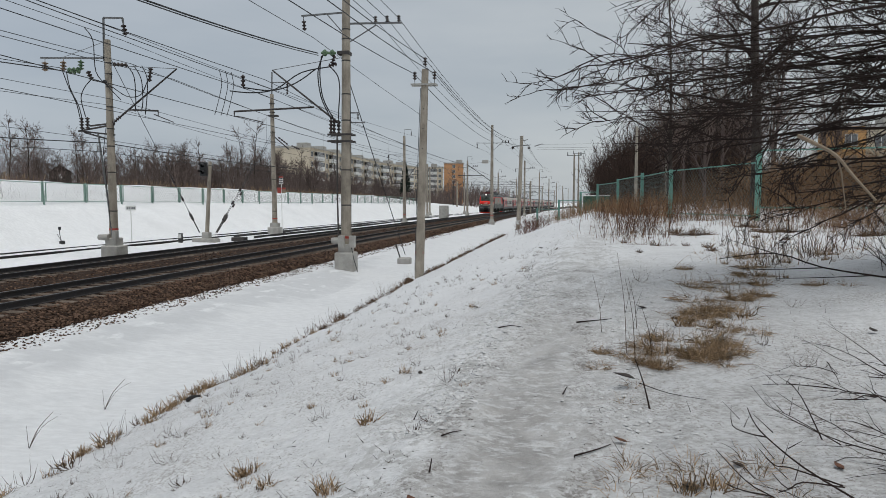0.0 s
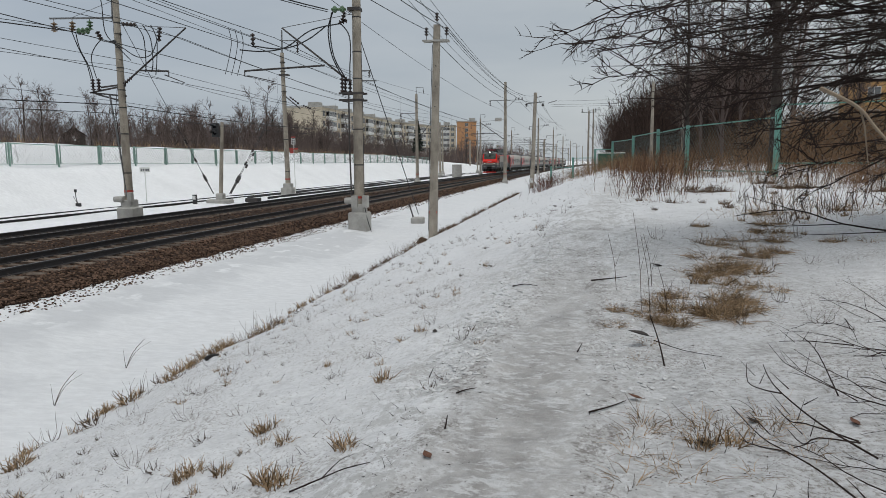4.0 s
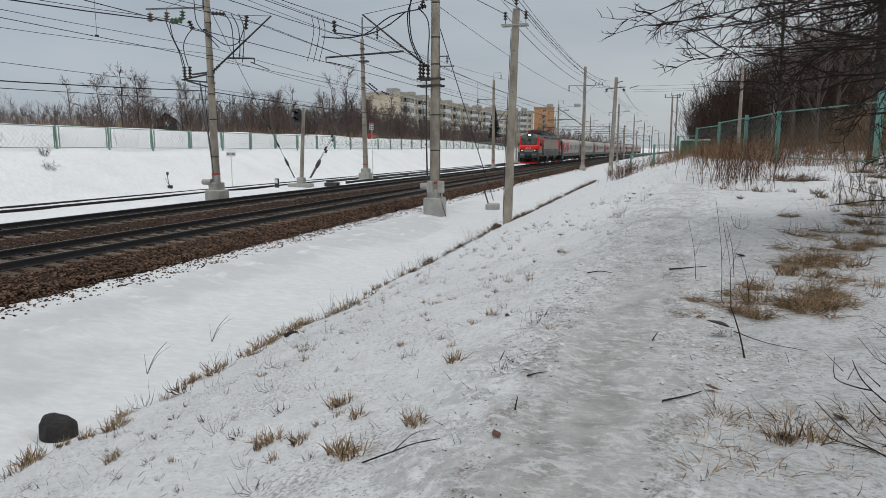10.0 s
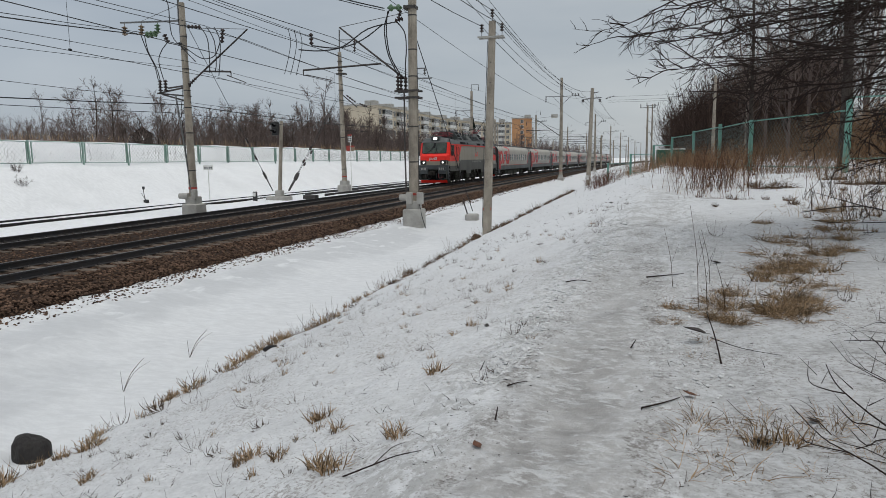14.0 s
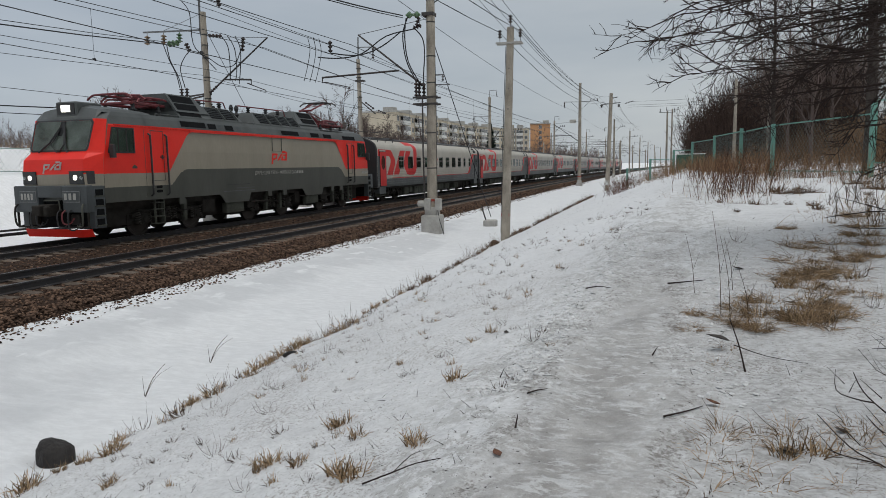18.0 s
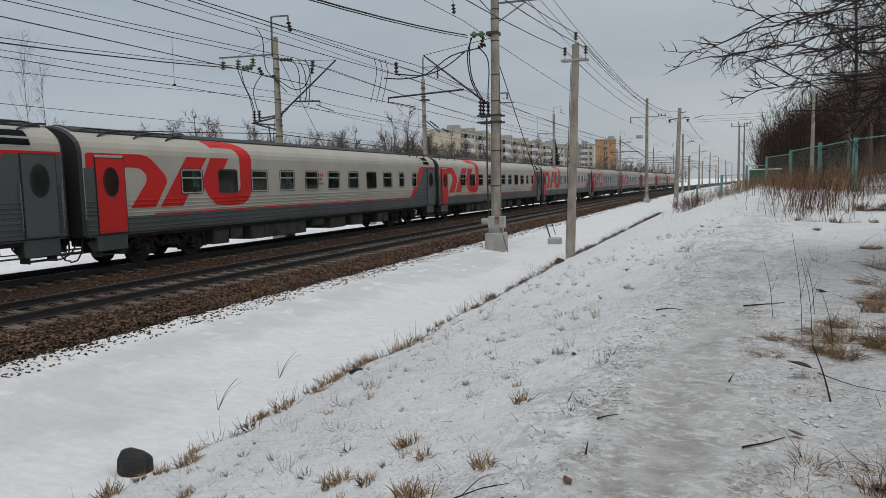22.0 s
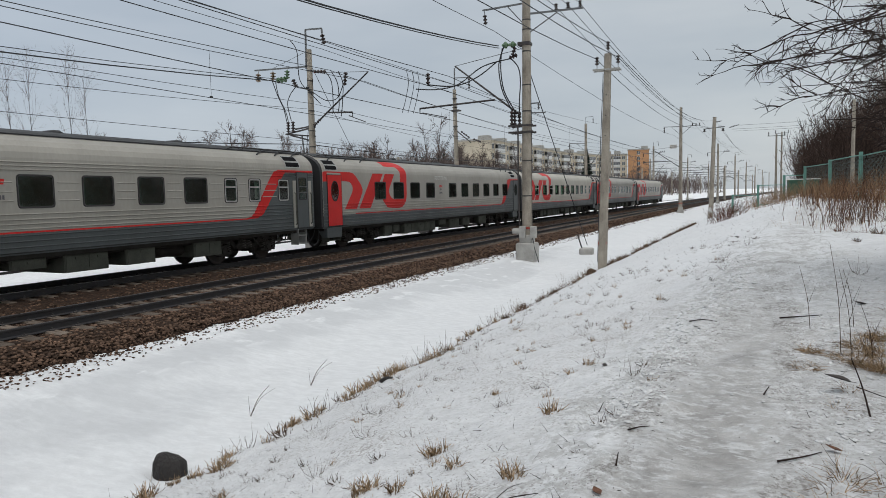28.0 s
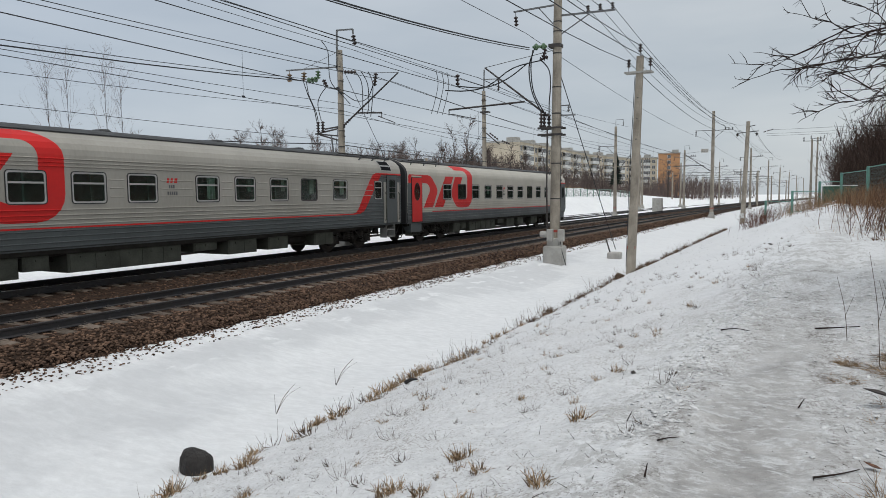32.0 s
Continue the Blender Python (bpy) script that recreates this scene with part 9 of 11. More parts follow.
def build_left_plants():
    rnd = random.Random(21)
    protos = [tree_proto(40 + i, M["bark"], M["bush"], height=h, r0=r, limbs=l, per=p, up=u, low=lo, twig=0.017 if i < 4 else 0.0065, length=le)
              for i, (h, r, l, p, u, lo, le) in enumerate(((6.0, 0.09, 30, (11, 8), (0.4, 1.0), 0.06, 0.6), (6.5, 0.09, 34, (11, 9), (0.3, 0.9), 0.05, 0.5), (8.5, 0.12, 22, (8, 4), (0.3, 0.8), 0.12, 0.42), (10.5, 0.10, 18, (6, 3), (0.3, 0.7), 0.15, 0.38), (11.5, 0.04, 18, (4, 2), (0.10, 0.32), 0.1, 0.5)))]
    protos[0], protos[1] = shrub_proto(61, 4.6, 13, 0.045, 0.6), shrub_proto(62, 5.4, 15, 0.05, 0.5)
    protos += [shrub_proto(63, 5.0, 12, 0.045, 0.7), shrub_proto(64, 6.2, 14, 0.05, 0.42)]
    labels = ("bushy bare tree with many low stems", "dense bare shrub-like tree", "bare rounded tree beyond the fence", "slender tall bare tree", "slender young bare tree with thin upright twigs", "wide bare shrub with fanned stems", "tall bare shrub with fanned stems")
    spots = []
    for y, u, k, s in ((33, -56, 0, 1.05), (37, -58, 5, 1.1), (40, -55, 0, 1.15), (44, -57, 6, 1.0), (50.5, -60, 5, 1.1), (56, -56, 6, 0.95), (62, -58, 1, 0.8), (68, -56, 1, 0.95), (76, -55, 1, 1.0), (78, -50, 1, 0.8), (90, -52, 2, 0.75), (96, -47, 3, 0.95), (99, -49, 3, 0.85),
                       (104, -52, 1, 1.0), (112, -50, 1, 1.05), (120, -48, 2, 0.9), (128, -50, 1, 1.1), (133, -46, 2, 0.95), (140, -48, 1, 1.1), (147, -45, 2, 0.9), (152, -50, 3, 1.0), (158, -46, 1, 1.1), (166, -44, 2, 1.0),
                       (176, -46, 1, 1.1), (205, -36.5, 2, 1.3), (22, -60, 2, 0.8), (41.5, -62.5, 4, 1.0), (43.2, -62.0, 4, 0.95), (45.2, -61, 4, 1.08), (46.5, -60.5, 4, 1.0), (-2, -60, 2, 0.9), (-12, -55, 1, 0.9), (27, -66, 2, 0.8), (55, -70, 2, 0.8), (44, -72, 1, 0.9)):
        put_tree(protos[k], at_u(u, y) + rnd.uniform(-1, 1), y + rnd.uniform(-1, 1), (0.60 if y < 70 and k in (0, 1, 5, 6) else 1.0) * s * rnd.uniform(0.92, 1.08), rnd.uniform(0, 360), labels[k], "bare trees beyond the far fence")

    # crooked trees round the cabin
    for x, y, k, sc, lb in ((-46.9, 47.0, 3, 0.40, "small slender bare tree beyond the far fence"), (-44.6, 50.4, 2, 0.62, "crooked dark bare fruit tree beyond the far fence"), (-43.6, 51.3, 2, 0.58, "crooked dark bare fruit tree beyond the far fence"), (-46.0, 60.5, 3, 0.52, "pale thin bare birch beyond the far fence"), (-47.0, 71.4, 1, 0.95, "dense dark rounded bare tree beyond the far fence"), (-46.5, 81.0, 1, 1.0, "dense dark rounded bare tree beyond the far fence"), (-45.0, 79.0, 0, 1.0, "dense dark rounded bare tree beyond the far fence")):
        put_tree(protos[k], x, y, sc, rnd.uniform(0, 360), lb, "bare trees beyond the far fence")
    # taller round-crowned trees in the row behind
    round_crown = [tree_proto(70 + i, M["bush"], M["bush"], height=6.6, r0=0.085, limbs=34, per=(12, 8), up=(0.5, 1.35), low=0.2, twig=0.0085, length=0.5) for i in range(2)]
    for i, (x, y, sc) in enumerate(((-57.5, 62.0, 0.88), (-56.0, 66.5, 0.95), (-56.5, 75.0, 0.9), (-54.0, 86.5, 0.95), (-53.0, 92.0, 0.92), (-56.0, 97.0, 1.05), (-50.5, 103.0, 1.0), (-49.5, 110.0, 1.12), (-49.0, 116.0, 1.0), (-50.0, 122.0, 1.15), (-48.0, 128.0, 1.0), (-48.5, 137.0, 1.1))):
        put_tree(round_crown[i % 2], x, y, sc, 71 * i, "round-crowned bare tree beyond the far fence", "bare trees beyond the far fence")
    for x, y in ((-30.7, 28.83), (-29.29, 27.67)):
        put_tree(protos[5], x, y, 0.17, rnd.uniform(0, 360), "small dead shrub in the snow bank", "dead shrubs in the snow bank", name="dead_shrub")

    for i in range(44):
        y = 58 + 112 * ((i + rnd.random()) / 44) ** 1.2
        put_tree(protos[(0, 1, 5, 6)[i % 4]], at_u(rnd.uniform(-59, -43.5), y), y, rnd.uniform(1.0, 1.5) * (0.62 if y < 88 else 1.0), rnd.uniform(0, 360), labels[(0, 1, 5, 6)[i % 4]], "bare trees beyond the far fence")

    def band(y0, y1, u0, u1):
        def place(rng, n):
            y = rng.uniform(y0, y1, n)
            u = rng.uniform(u0, u1, n)
            x = u + np.array([trk(q) for q in y])
            gap = (np.abs(x / np.maximum(1, y) + 0.79) < 0.035) & (y < 68) & (u < -39)
            return np.where(gap, x - 34, x), y
        return place
    thicket("bushes", "brown tangle of bushes beyond the far fence", "bushes", 1, 7500, band(-30, 200, -66, -43), (1.0, 2.7), 0.022, M["bush"], 0.42, 7, 0.5, 0.75)
    thicket("bushes", "tall brown brush along the far bank", "bushes", 2, 4200, band(60, 260, -60, -41), (1.8, 4.8), 0.032, M["bush"], 0.25, 6, 0.4, 0.65)
    thicket("dry_grass", "tall tan dry grass behind the far fence", "dry grass", 3, 2600, band(-20, 150, -46, -39.5), (0.35, 0.95), 0.022, M["grass"], 0.25, 0)
    thicket("weeds", "dark dead weeds along the far fence", "weeds", 4, 520, band(24, 140, -35.5, -33.2), (0.2, 0.75), 0.016, M["weed"], 0.4, 2)
    # far woods along the horizon
    thicket("distant_woods", "brown distant woods along the horizon", "woods", 5, 5200, lambda rng, n: ((lambda y: (rng.uniform(-190, -75, n), y))(rng.uniform(-60, 330, n))), (3, 5.5), 0.06, M["bush"], 0.2, 8, 0.4)
    thicket("distant_woods", "brown distant woods beyond the station", "woods", 6, 1300, lambda rng, n: ((lambda y: (np.array([at_u(-30, q) for q in y]) - rng.uniform(2, 60, n), y))(rng.uniform(230, 420, n))), (5, 10), 0.10, M["bush"], 0.15, 8, 0.35)
    # conifers
    for x, y, h in ((-95, 215, 15), (-31, 147, 8.5), (-88, 50, 8.5), (-100, 60, 8), (-86, 52, 7.5)):
        t = thing("conifer", "dark green conifer among bare trees", "tree", pose(x, y, 2.6))
        rng = np.random.RandomState(int(h * 10))
        ms = Mesh()
        ms.tube([(0, 0, -0.3), (0, 0, h)], [0.18, 0.03], 6)
        part("trunk", ms, M["bark"], t)
        n = 420
        zz = rng.uniform(0.12, 1.0, n) ** 0.8 * h
        a = rng.uniform(0, 2 * np.pi, n)
        ln = (1.02 - zz / h) * h * 0.24 * rng.uniform(0.7, 1.1, n) + 0.1
        d = np.stack([np.cos(a), np.sin(a), rng.uniform(-0.35, 0.05, n)], 1)
        p, r = shoots(rng, np.stack([np.zeros(n), np.zeros(n), zz], 1), d, ln, np.full(n, 0.07), 3, 0.08)
        p2, r2 = branch_off(rng, p, r, 4, 0.2, 0.9, 0.45, (0.5, 0.9), 1.0, 3, 0.1, -0.05, 0.045)
        part("needles", joined([tubes_mesh(p, r, 3), tubes_mesh(p2, r2, 3)], "needles", M["conifer"]), None, t)


build_left_plants()


# ---- the near tree that hangs over the path, and the woods on that side ----
def weed_clump(rng, x, y, n, spread, h, r, side=5):
    """Upright dead stems with side twigs that grow from one patch of ground."""
    st = np.stack([x + rng.normal(0, spread, n), y + rng.normal(0, spread * 1.6, n), np.zeros(n)], 1)
    st[:, 2] = [ground_z(a, b, False) - 0.03 for a, b, _ in st]
    d = np.stack([rng.normal(0, 0.22, n), rng.normal(0, 0.22, n), np.ones(n)], 1)
    l1, r1 = shoots(rng, st, d, h * rng.uniform(0.35, 1.1, n), np.full(n, r), 5, 0.12)
    l2, r2 = branch_off(rng, l1, r1, side, 0.3, 0.97, 0.3, (0.3, 0.9), 0.65, 4, 0.18, 0.02, r * 0.45)
    return [tubes_mesh(l1, r1, 4), tubes_mesh(l2, r2, 3)]


def build_right_plants():
    rng = np.random.RandomState(77)
    t = thing("overhanging_tree", "dark bare tree whose long branches hang over the path", "tree", pose(0, 0, 0))
    bx, by = 9.6, 10.6
    bz = ground_z(bx, by, False)
    tr, rd = shoots(rng, np.array([[bx, by, bz - 0.2]]), np.array([[-0.12, 0.0, 1.0]]), np.array([8.5]), np.array([0.21]), 8, 0.05)
    part("trunk", fast_mesh("trunk", *tubes_mesh(tr, rd, 10), M["bark"]), None, t)
    # boughs leave the trunk and bend over the path; lower ones sag, upper ones rise
    n = 54
    tz = np.concatenate([rng.uniform(1.25, 2.4, 9), rng.uniform(2.3, 4.6, 29), rng.uniform(4.2, 7.0, 16)])
    tx = np.interp(tz, (1.1, 1.6, 2.2, 2.6, 3.5, 4.5, 7.0), (3.4, 2.5, 1.15, 0.5, 0.05, 0.2, 1.0)) + rng.gamma(1.5, 0.85, n)
    tip = np.stack([tx, rng.normal(9.7, 1.2, n), tz], 1)
    s0 = np.clip(0.72 * tz + rng.normal(1.3, 0.45, n), 2.3, 6.1)
    root = np.stack([bx - 0.55 + rng.normal(0, 0.2, n), by + rng.normal(0, 0.6, n), s0], 1)
    mid = root + (tip - root) * 0.5 + np.stack([rng.normal(0, 0.3, n), rng.normal(0, 0.5, n), rng.normal(0.30, 0.35, n)], 1)
    w = np.linspace(0, 1, 22)[None, :, None]
    l1 = (1 - w) ** 2 * root[:, None] + 2 * w * (1 - w) * mid[:, None] + w ** 2 * tip[:, None]
    l1 = l1 + np.cumsum(rng.normal(0, 0.028, l1.shape), axis=1)
    r1 = rng.uniform(0.022, 0.048, n)[:, None] * (1 - 0.84 * w[:, :, 0])
    l2, r2 = branch_off(rng, l1, r1, 12, 0.30, 0.99, 0.25, (0.25, 0.85), 0.62, 9, 0.15, -0.012, 0.0092)
    l3, r3 = branch_off(rng, l2, r2, 6, 0.1, 0.98, 0.42, (0.35, 1.0), 0.70, 6, 0.17, 0.0, 0.0068)
    l4, r4 = branch_off(rng, l3, r3, 2, 0.15, 0.97, 0.55, (0.4, 1.1), 0.75, 4, 0.18, 0.01, 0.0054)
    part("crown", joined([tubes_mesh(l1, r1, 6), tubes_mesh(l2, r2, 4), tubes_mesh(l3, r3, 3), tubes_mesh(l4, r4, 3)], "crown", M["twig"]), None, t)
    # broken pale limb
    ms = Mesh()
    ms.tube(smooth_line([(3.37, 7.5, 1.64), (3.2, 7.67, 1.92), (3.1, 7.81, 2.12), (2.95, 7.97, 2.26), (2.81, 8.12, 2.37)]), [0.012 + 0.012 * (i / 16) for i in range(17)], 6)
    ms.tube([(3.1, 7.81, 2.12), (3.15, 7.8, 1.94), (3.17, 7.7, 1.54)], [0.013, 0.009, 0.005], 5)
    single("broken_branch", ms, M["palewood"], "pale broken branch caught among dark twigs", "branch")
    # upright trees behind
    proto = tree_proto(91, M["bark"], M["twig"], height=15, r0=0.17, limbs=26, per=(7, 5), up=(0.7, 1.3), low=0.24, twig=0.006, length=0.22)
    for x, y, s, a in ((6.72, 23.0, 1.0, 20), (5.4, 31.0, 0.62, 140), (12.5, 24.5, 0.9, 250), (15.5, 20.0, 1.0, 70)):
        put_tree(proto, x, y, s, a, "dark bare upright tree beside the green fence", "trees beside the green fence")
    # tall brown thin trees that fill the space over the fence
    brown = [tree_proto(95 + i, M["bush"], M["bush"], height=9.5, r0=0.09, limbs=26, per=(9, 6), up=(0.3, 0.75), low=0.12, twig=0.007, length=0.36) for i in range(2)]
    for i, (x, y, s) in enumerate(((7.4, 33.0, 0.95), (9.0, 36.5, 1.05), (6.6, 38.0, 0.85), (10.5, 33.5, 0.9), (12.0, 38.0, 1.0), (8.2, 42.0, 1.0), (14.2, 36.0, 0.75), (16.0, 42.0, 0.8), (13.0, 45.0, 1.0))):
        put_tree(brown[i % 2], x, y, s, 47 * i, "thin brown bare tree behind the green fence", "brown trees behind the green fence")
    # woods
    def wood(rng_, n_):
        y = rng_.uniform(70, 165, n_)
        edge = np.interp(y, (70, 165), (4.4, 11.5))
        return np.minimum(edge + rng_.gamma(1.7, 8.0, n_), np.maximum(edge, 0.27 * y - rng_.uniform(0, 3, n_))), y
    thicket("bare_woods", "dense dark bare woods behind the green fence", "woods", 11, 5600, wood, (7.5, 12.0), 0.055, M["wood"], 0.09, 8, 0.26, 0.5, lambda x, y: np.clip(0.62 + (x - np.interp(y, (70, 165), (4.4, 11.5))) / 22, 0.62, 1.0))

    def brush(rng_, n_):
        y = rng_.uniform(24, 46, n_)
        edge = np.interp(y, (24, 28, 44), (7.2, 6.0, 4.8))
        return edge + 0.8 + rng_.gamma(1.8, 4.0, n_), y
    thicket("brushwood", "brown leafless brushwood behind the green fence", "brushwood", 12, 2300, brush, (0.5, 2.0), 0.012, M["brushbrown"], 0.35, 6, 0.45, 0.6)
    thicket("brushwood", "brown brushwood on the rise behind the green fence", "brushwood", 18, 1300, lambda r_, n_: (lambda y: (0.20 * y + r_.uniform(0, 1, n_) * (0.42 * y), y))(r_.uniform(36, 88, n_)), (1.0, 2.8), 0.016, M["brushbrown"], 0.3, 6, 0.4, 0.6)
    thicket("brushwood", "warm brown brushwood on the bank behind the green fence", "brushwood", 28, 2600, lambda r_, n_: (lambda y: (8.0 + 0.05 * (y - 24) + r_.gamma(1.6, 3.0, n_), y))(r_.uniform(23.5, 36, n_)), (0.8, 2.5), 0.009, M["brushwarm"], 0.32, 7, 0.42, 0.6)
    thicket("dry_grass", "tall tan dry grass on the bank by the green fence", "dry grass", 29, 1300, lambda r_, n_: (lambda y: (6.1 + 0.22 * (y - 15) + r_.gamma(1.5, 1.1, n_), y))(r_.uniform(15.5, 24.5, n_)), (0.25, 0.95), 0.0055, M["tanweed"], 0.45, 2, 0.4)
    # weeds and grass stand in separate clumps between the path and the fence
    r_ = np.random.RandomState(13)
    clumps = ((2.35, 18.2, 70, 0.50, 1.25, "redbrown"), (2.75, 20.5, 80, 0.60, 1.30, "redbrown"), (3.4, 23.5, 70, 0.60, 1.25, "tanweed"), (2.6, 27.0, 60, 0.60, 1.15, "redbrown"), (3.6, 29.5, 60, 0.8, 1.1, "tanweed"), (4.9, 25.2, 60, 0.60, 1.0, "redbrown"),
              (5.9, 21.4, 40, 0.50, 1.05, "tanweed"), (7.0, 19.6, 40, 0.5, 1.15, "redbrown"), (5.7, 17.6, 26, 0.36, 0.9, "tanweed"), (7.9, 17.2, 30, 0.45, 1.1, "tanweed"), (4.35, 15.2, 22, 0.28, 0.8, "weed"), (3.7, 13.0, 16, 0.25, 0.7, "weed"), (5.3, 13.4, 26, 0.35, 0.8, "redbrown"), (3.3, 33.0, 50, 0.6, 1.0, "tanweed"), (2.2, 38.0, 60, 0.8, 0.9, "tanweed"), (1.2, 43.0, 50, 0.7, 0.8, "tanweed"), (4.2, 36.5, 60, 0.8, 1.0, "redbrown"))
    for x, y, n_, sp, h, mt in clumps:
        lb = {"redbrown": "reddish brown dead weed clump by the green fence", "tanweed": "tan brown dead weed clump by the green fence", "weed": "thin dark dead weeds standing in snow"}[mt]
        single("weed_clump", joined(weed_clump(r_, x, y, n_, sp, h, 0.0062), "weed_clump", M[mt]), None, lb, "weeds", kind="stuff")

    def foot(rng_, n_):
        i = rng_.randint(0, len(clumps), n_)
        c = np.array([q[:4] for q in clumps])
        return c[i, 0] + rng_.normal(0, 1, n_) * (c[i, 3] + 0.15), c[i, 1] - 0.4 + rng_.normal(0, 1.6, n_) * (c[i, 3] + 0.1)
    thicket("dry_grass", "tan dry grass at the foot of the weeds by the fence", "dry grass", 14, 2600, foot, (0.12, 0.5), 0.005, M["grass"], 0.8, 0)
    thicket("weeds", "dry tan weeds along the foot of the green fence", "weeds", 19, 2100, lambda r2, n_: (lambda y: (np.interp(y, (21, 27, 33, 39, 44, 52), (6.9, 4.8, 4.2, 3.7, 2.7, -0.3)) - r2.gamma(1.3, 0.3, n_) + 0.35, y))(r2.uniform(21, 50, n_)), (0.3, 1.15), 0.006, M["tanweed"], 0.3, 4, 0.4, 0.7)
    thicket("red_weeds", "dark red brush by the end of the path", "weeds", 15, 190, lambda r2, n_: (lambda y: (-0.55 - 0.05 * (y - 36) + r2.normal(0, 0.45, n_), y))(r2.uniform(35, 46, n_)), (0.35, 1.15), 0.010, M["redweed"], 0.3, 5, 0.4, 0.7)

    def yellow(rng_, n_):
        y = rng_.uniform(9, 20, n_)
        x = 5.6 + rng_.gamma(2.0, 1.4, n_)
        keep = np.array([noise.noise((a * 0.55, b * 0.4, 3.0)) > 0.02 for a, b in zip(x, y)])
        return np.where(keep, x, x + 9.0), y
    thicket("dry_grass", "tan dry grass on the rise beside the path", "dry grass", 16, 1100, yellow, (0.2, 0.7), 0.004, M["grass"], 0.6, 1, 0.4)
    thicket("weeds", "brown dead weeds on the rise beside the path", "weeds", 17, 260, yellow, (0.4, 1.1), 0.005, M["redbrown"], 0.3, 6, 0.35, 0.7)
    # dark bushes near the path
    for x, y, n_, h, mt, lb in ((5.35, 10.3, 210, 1.15, "twig", "dark leafless broom-like bush beside the path"), (3.75, 11.6, 22, 0.6, "weed", "thin dead bush on the snow"), (4.5, 12.4, 34, 0.7, "weed", "thin dead bush on the snow"), (6.6, 11.2, 120, 1.2, "twig", "dark leafless bush on the rise")):
        r2_ = np.random.RandomState(int(x * 100))
        st = np.stack([r2_.normal(0, 0.25, n_), r2_.normal(0, 0.25, n_), np.full(n_, -0.05)], 1)
        d_ = np.stack([r2_.normal(0, 0.45, n_), r2_.normal(0, 0.45, n_), np.ones(n_)], 1)
        l1, r1 = shoots(r2_, st, d_, r2_.uniform(0.4, 1, n_) * h, np.full(n_, 0.006), 5, 0.15)
        l2, r2 = branch_off(r2_, l1, r1, 4, 0.2, 0.95, 0.4, (0.3, 0.8), 0.6, 4, 0.15, 0.0, 0.002)
        single("bush", joined([tubes_mesh(l1, r1, 4), tubes_mesh(l2, r2, 3)], "bush", M[mt]), None, lb, "bush", pose(*on_ground(x, y)), group="bushes beside the path")


build_right_plants()


# ---- fences and buildings ----
def chain_link(w, h, pitch, r, tilt=0.0):
    """A panel of crossing wires, with upright thickness, from 0 to w along x."""
    ms = Mesh()

    def seg(x0, z0, x1, z1, y):
        if x0 > x1:
            x0, z0, x1, z1 = x1, z1, x0, z0
        if x0 < 0:
            z0 += (z1 - z0) * (0 - x0) / (x1 - x0)
            x0 = 0
        if x1 > w:
            z1 = z0 + (z1 - z0) * (w - x0) / (x1 - x0)
            x1 = w
        if x1 - x0 > 1e-3:
            ms.tube([(x0, y, z0), (x1, y, z1)], r, 3, cap=False)
    n = int((w + h) / pitch) + 1
    for i in range(-int(h / pitch) - 1, n):
        seg(i * pitch, 0, i * pitch + h, h, r)
        seg(i * pitch, 0, i * pitch - h, h, -r) if i * pitch > 0 else None
    for i in range(int(w / pitch), n):
        seg(i * pitch, 0, i * pitch - h, h, -r)
    return ms


def build_far_fence():
    t = thing("far_fence", "pale green chain-link fence along the top of the far bank", "fence", kind="structure")
    ys = [8.0 + 3.85 * i for i in range(38)]
    post = Mesh()
    post.bevbox(-0.05, 0.05, -0.05, 0.05, -0.3, 1.42, 0.012)
    pd = post.data("post", M["greenpale"])
    link = chain_link(3.75, 1.18, 0.30, 0.0095).data("mesh_panel", M["mesh"])
    fr = Mesh()
    fr.tube([(0, 0, 0.03), (3.75, 0, 0.03)], 0.026, 4)
    fr.tube([(0, 0, 1.25), (3.75, 0, 1.25)], 0.034, 4)
    for x in (0.12, 3.63):
        fr.tube([(x, 0, 0.03), (x, 0, 1.25)], 0.036, 4)
    fd = fr.data("panel_frame", M["greenpale"])
    rnd = random.Random(4)
    for i, y in enumerate(ys):
        x = at_u(-32.9, y)
        z = ground_z(x, y, False)
        part("post", pd, None, t, m=pose(x, y, z, rnd.uniform(-2, 2), rnd.uniform(-2, 2), heading(y)))
        if i + 1 < len(ys):
            z2 = ground_z(at_u(-32.9, ys[i + 1]), ys[i + 1], False)
            p = math.degrees(math.atan2(z2 - z, 3.85))
            m = pose(at_u(-32.9, y) + 0.004, y + 0.05, z + 0.1) @ pose(0, 0, 0, 0, -p + rnd.uniform(-0.5, 0.5), 90 + heading(y))
            f = part("panel_frame", fd, None, t, m=m)
            part("mesh_panel", link, None, f, m=pose(0, 0, 0.05))


GREEN_POSTS = ((16.5, 19.6, 2.25), (6.5, 22.0, 2.25), (4.85, 27.3, 1.86), (4.55, 33.0, 1.95), (4.05, 39.0, 1.9), (3.35, 44.5, 1.75), (2.35, 46.0, 1.55), (0.95, 48.0, 1.45), (-0.6, 52.0, 1.35))


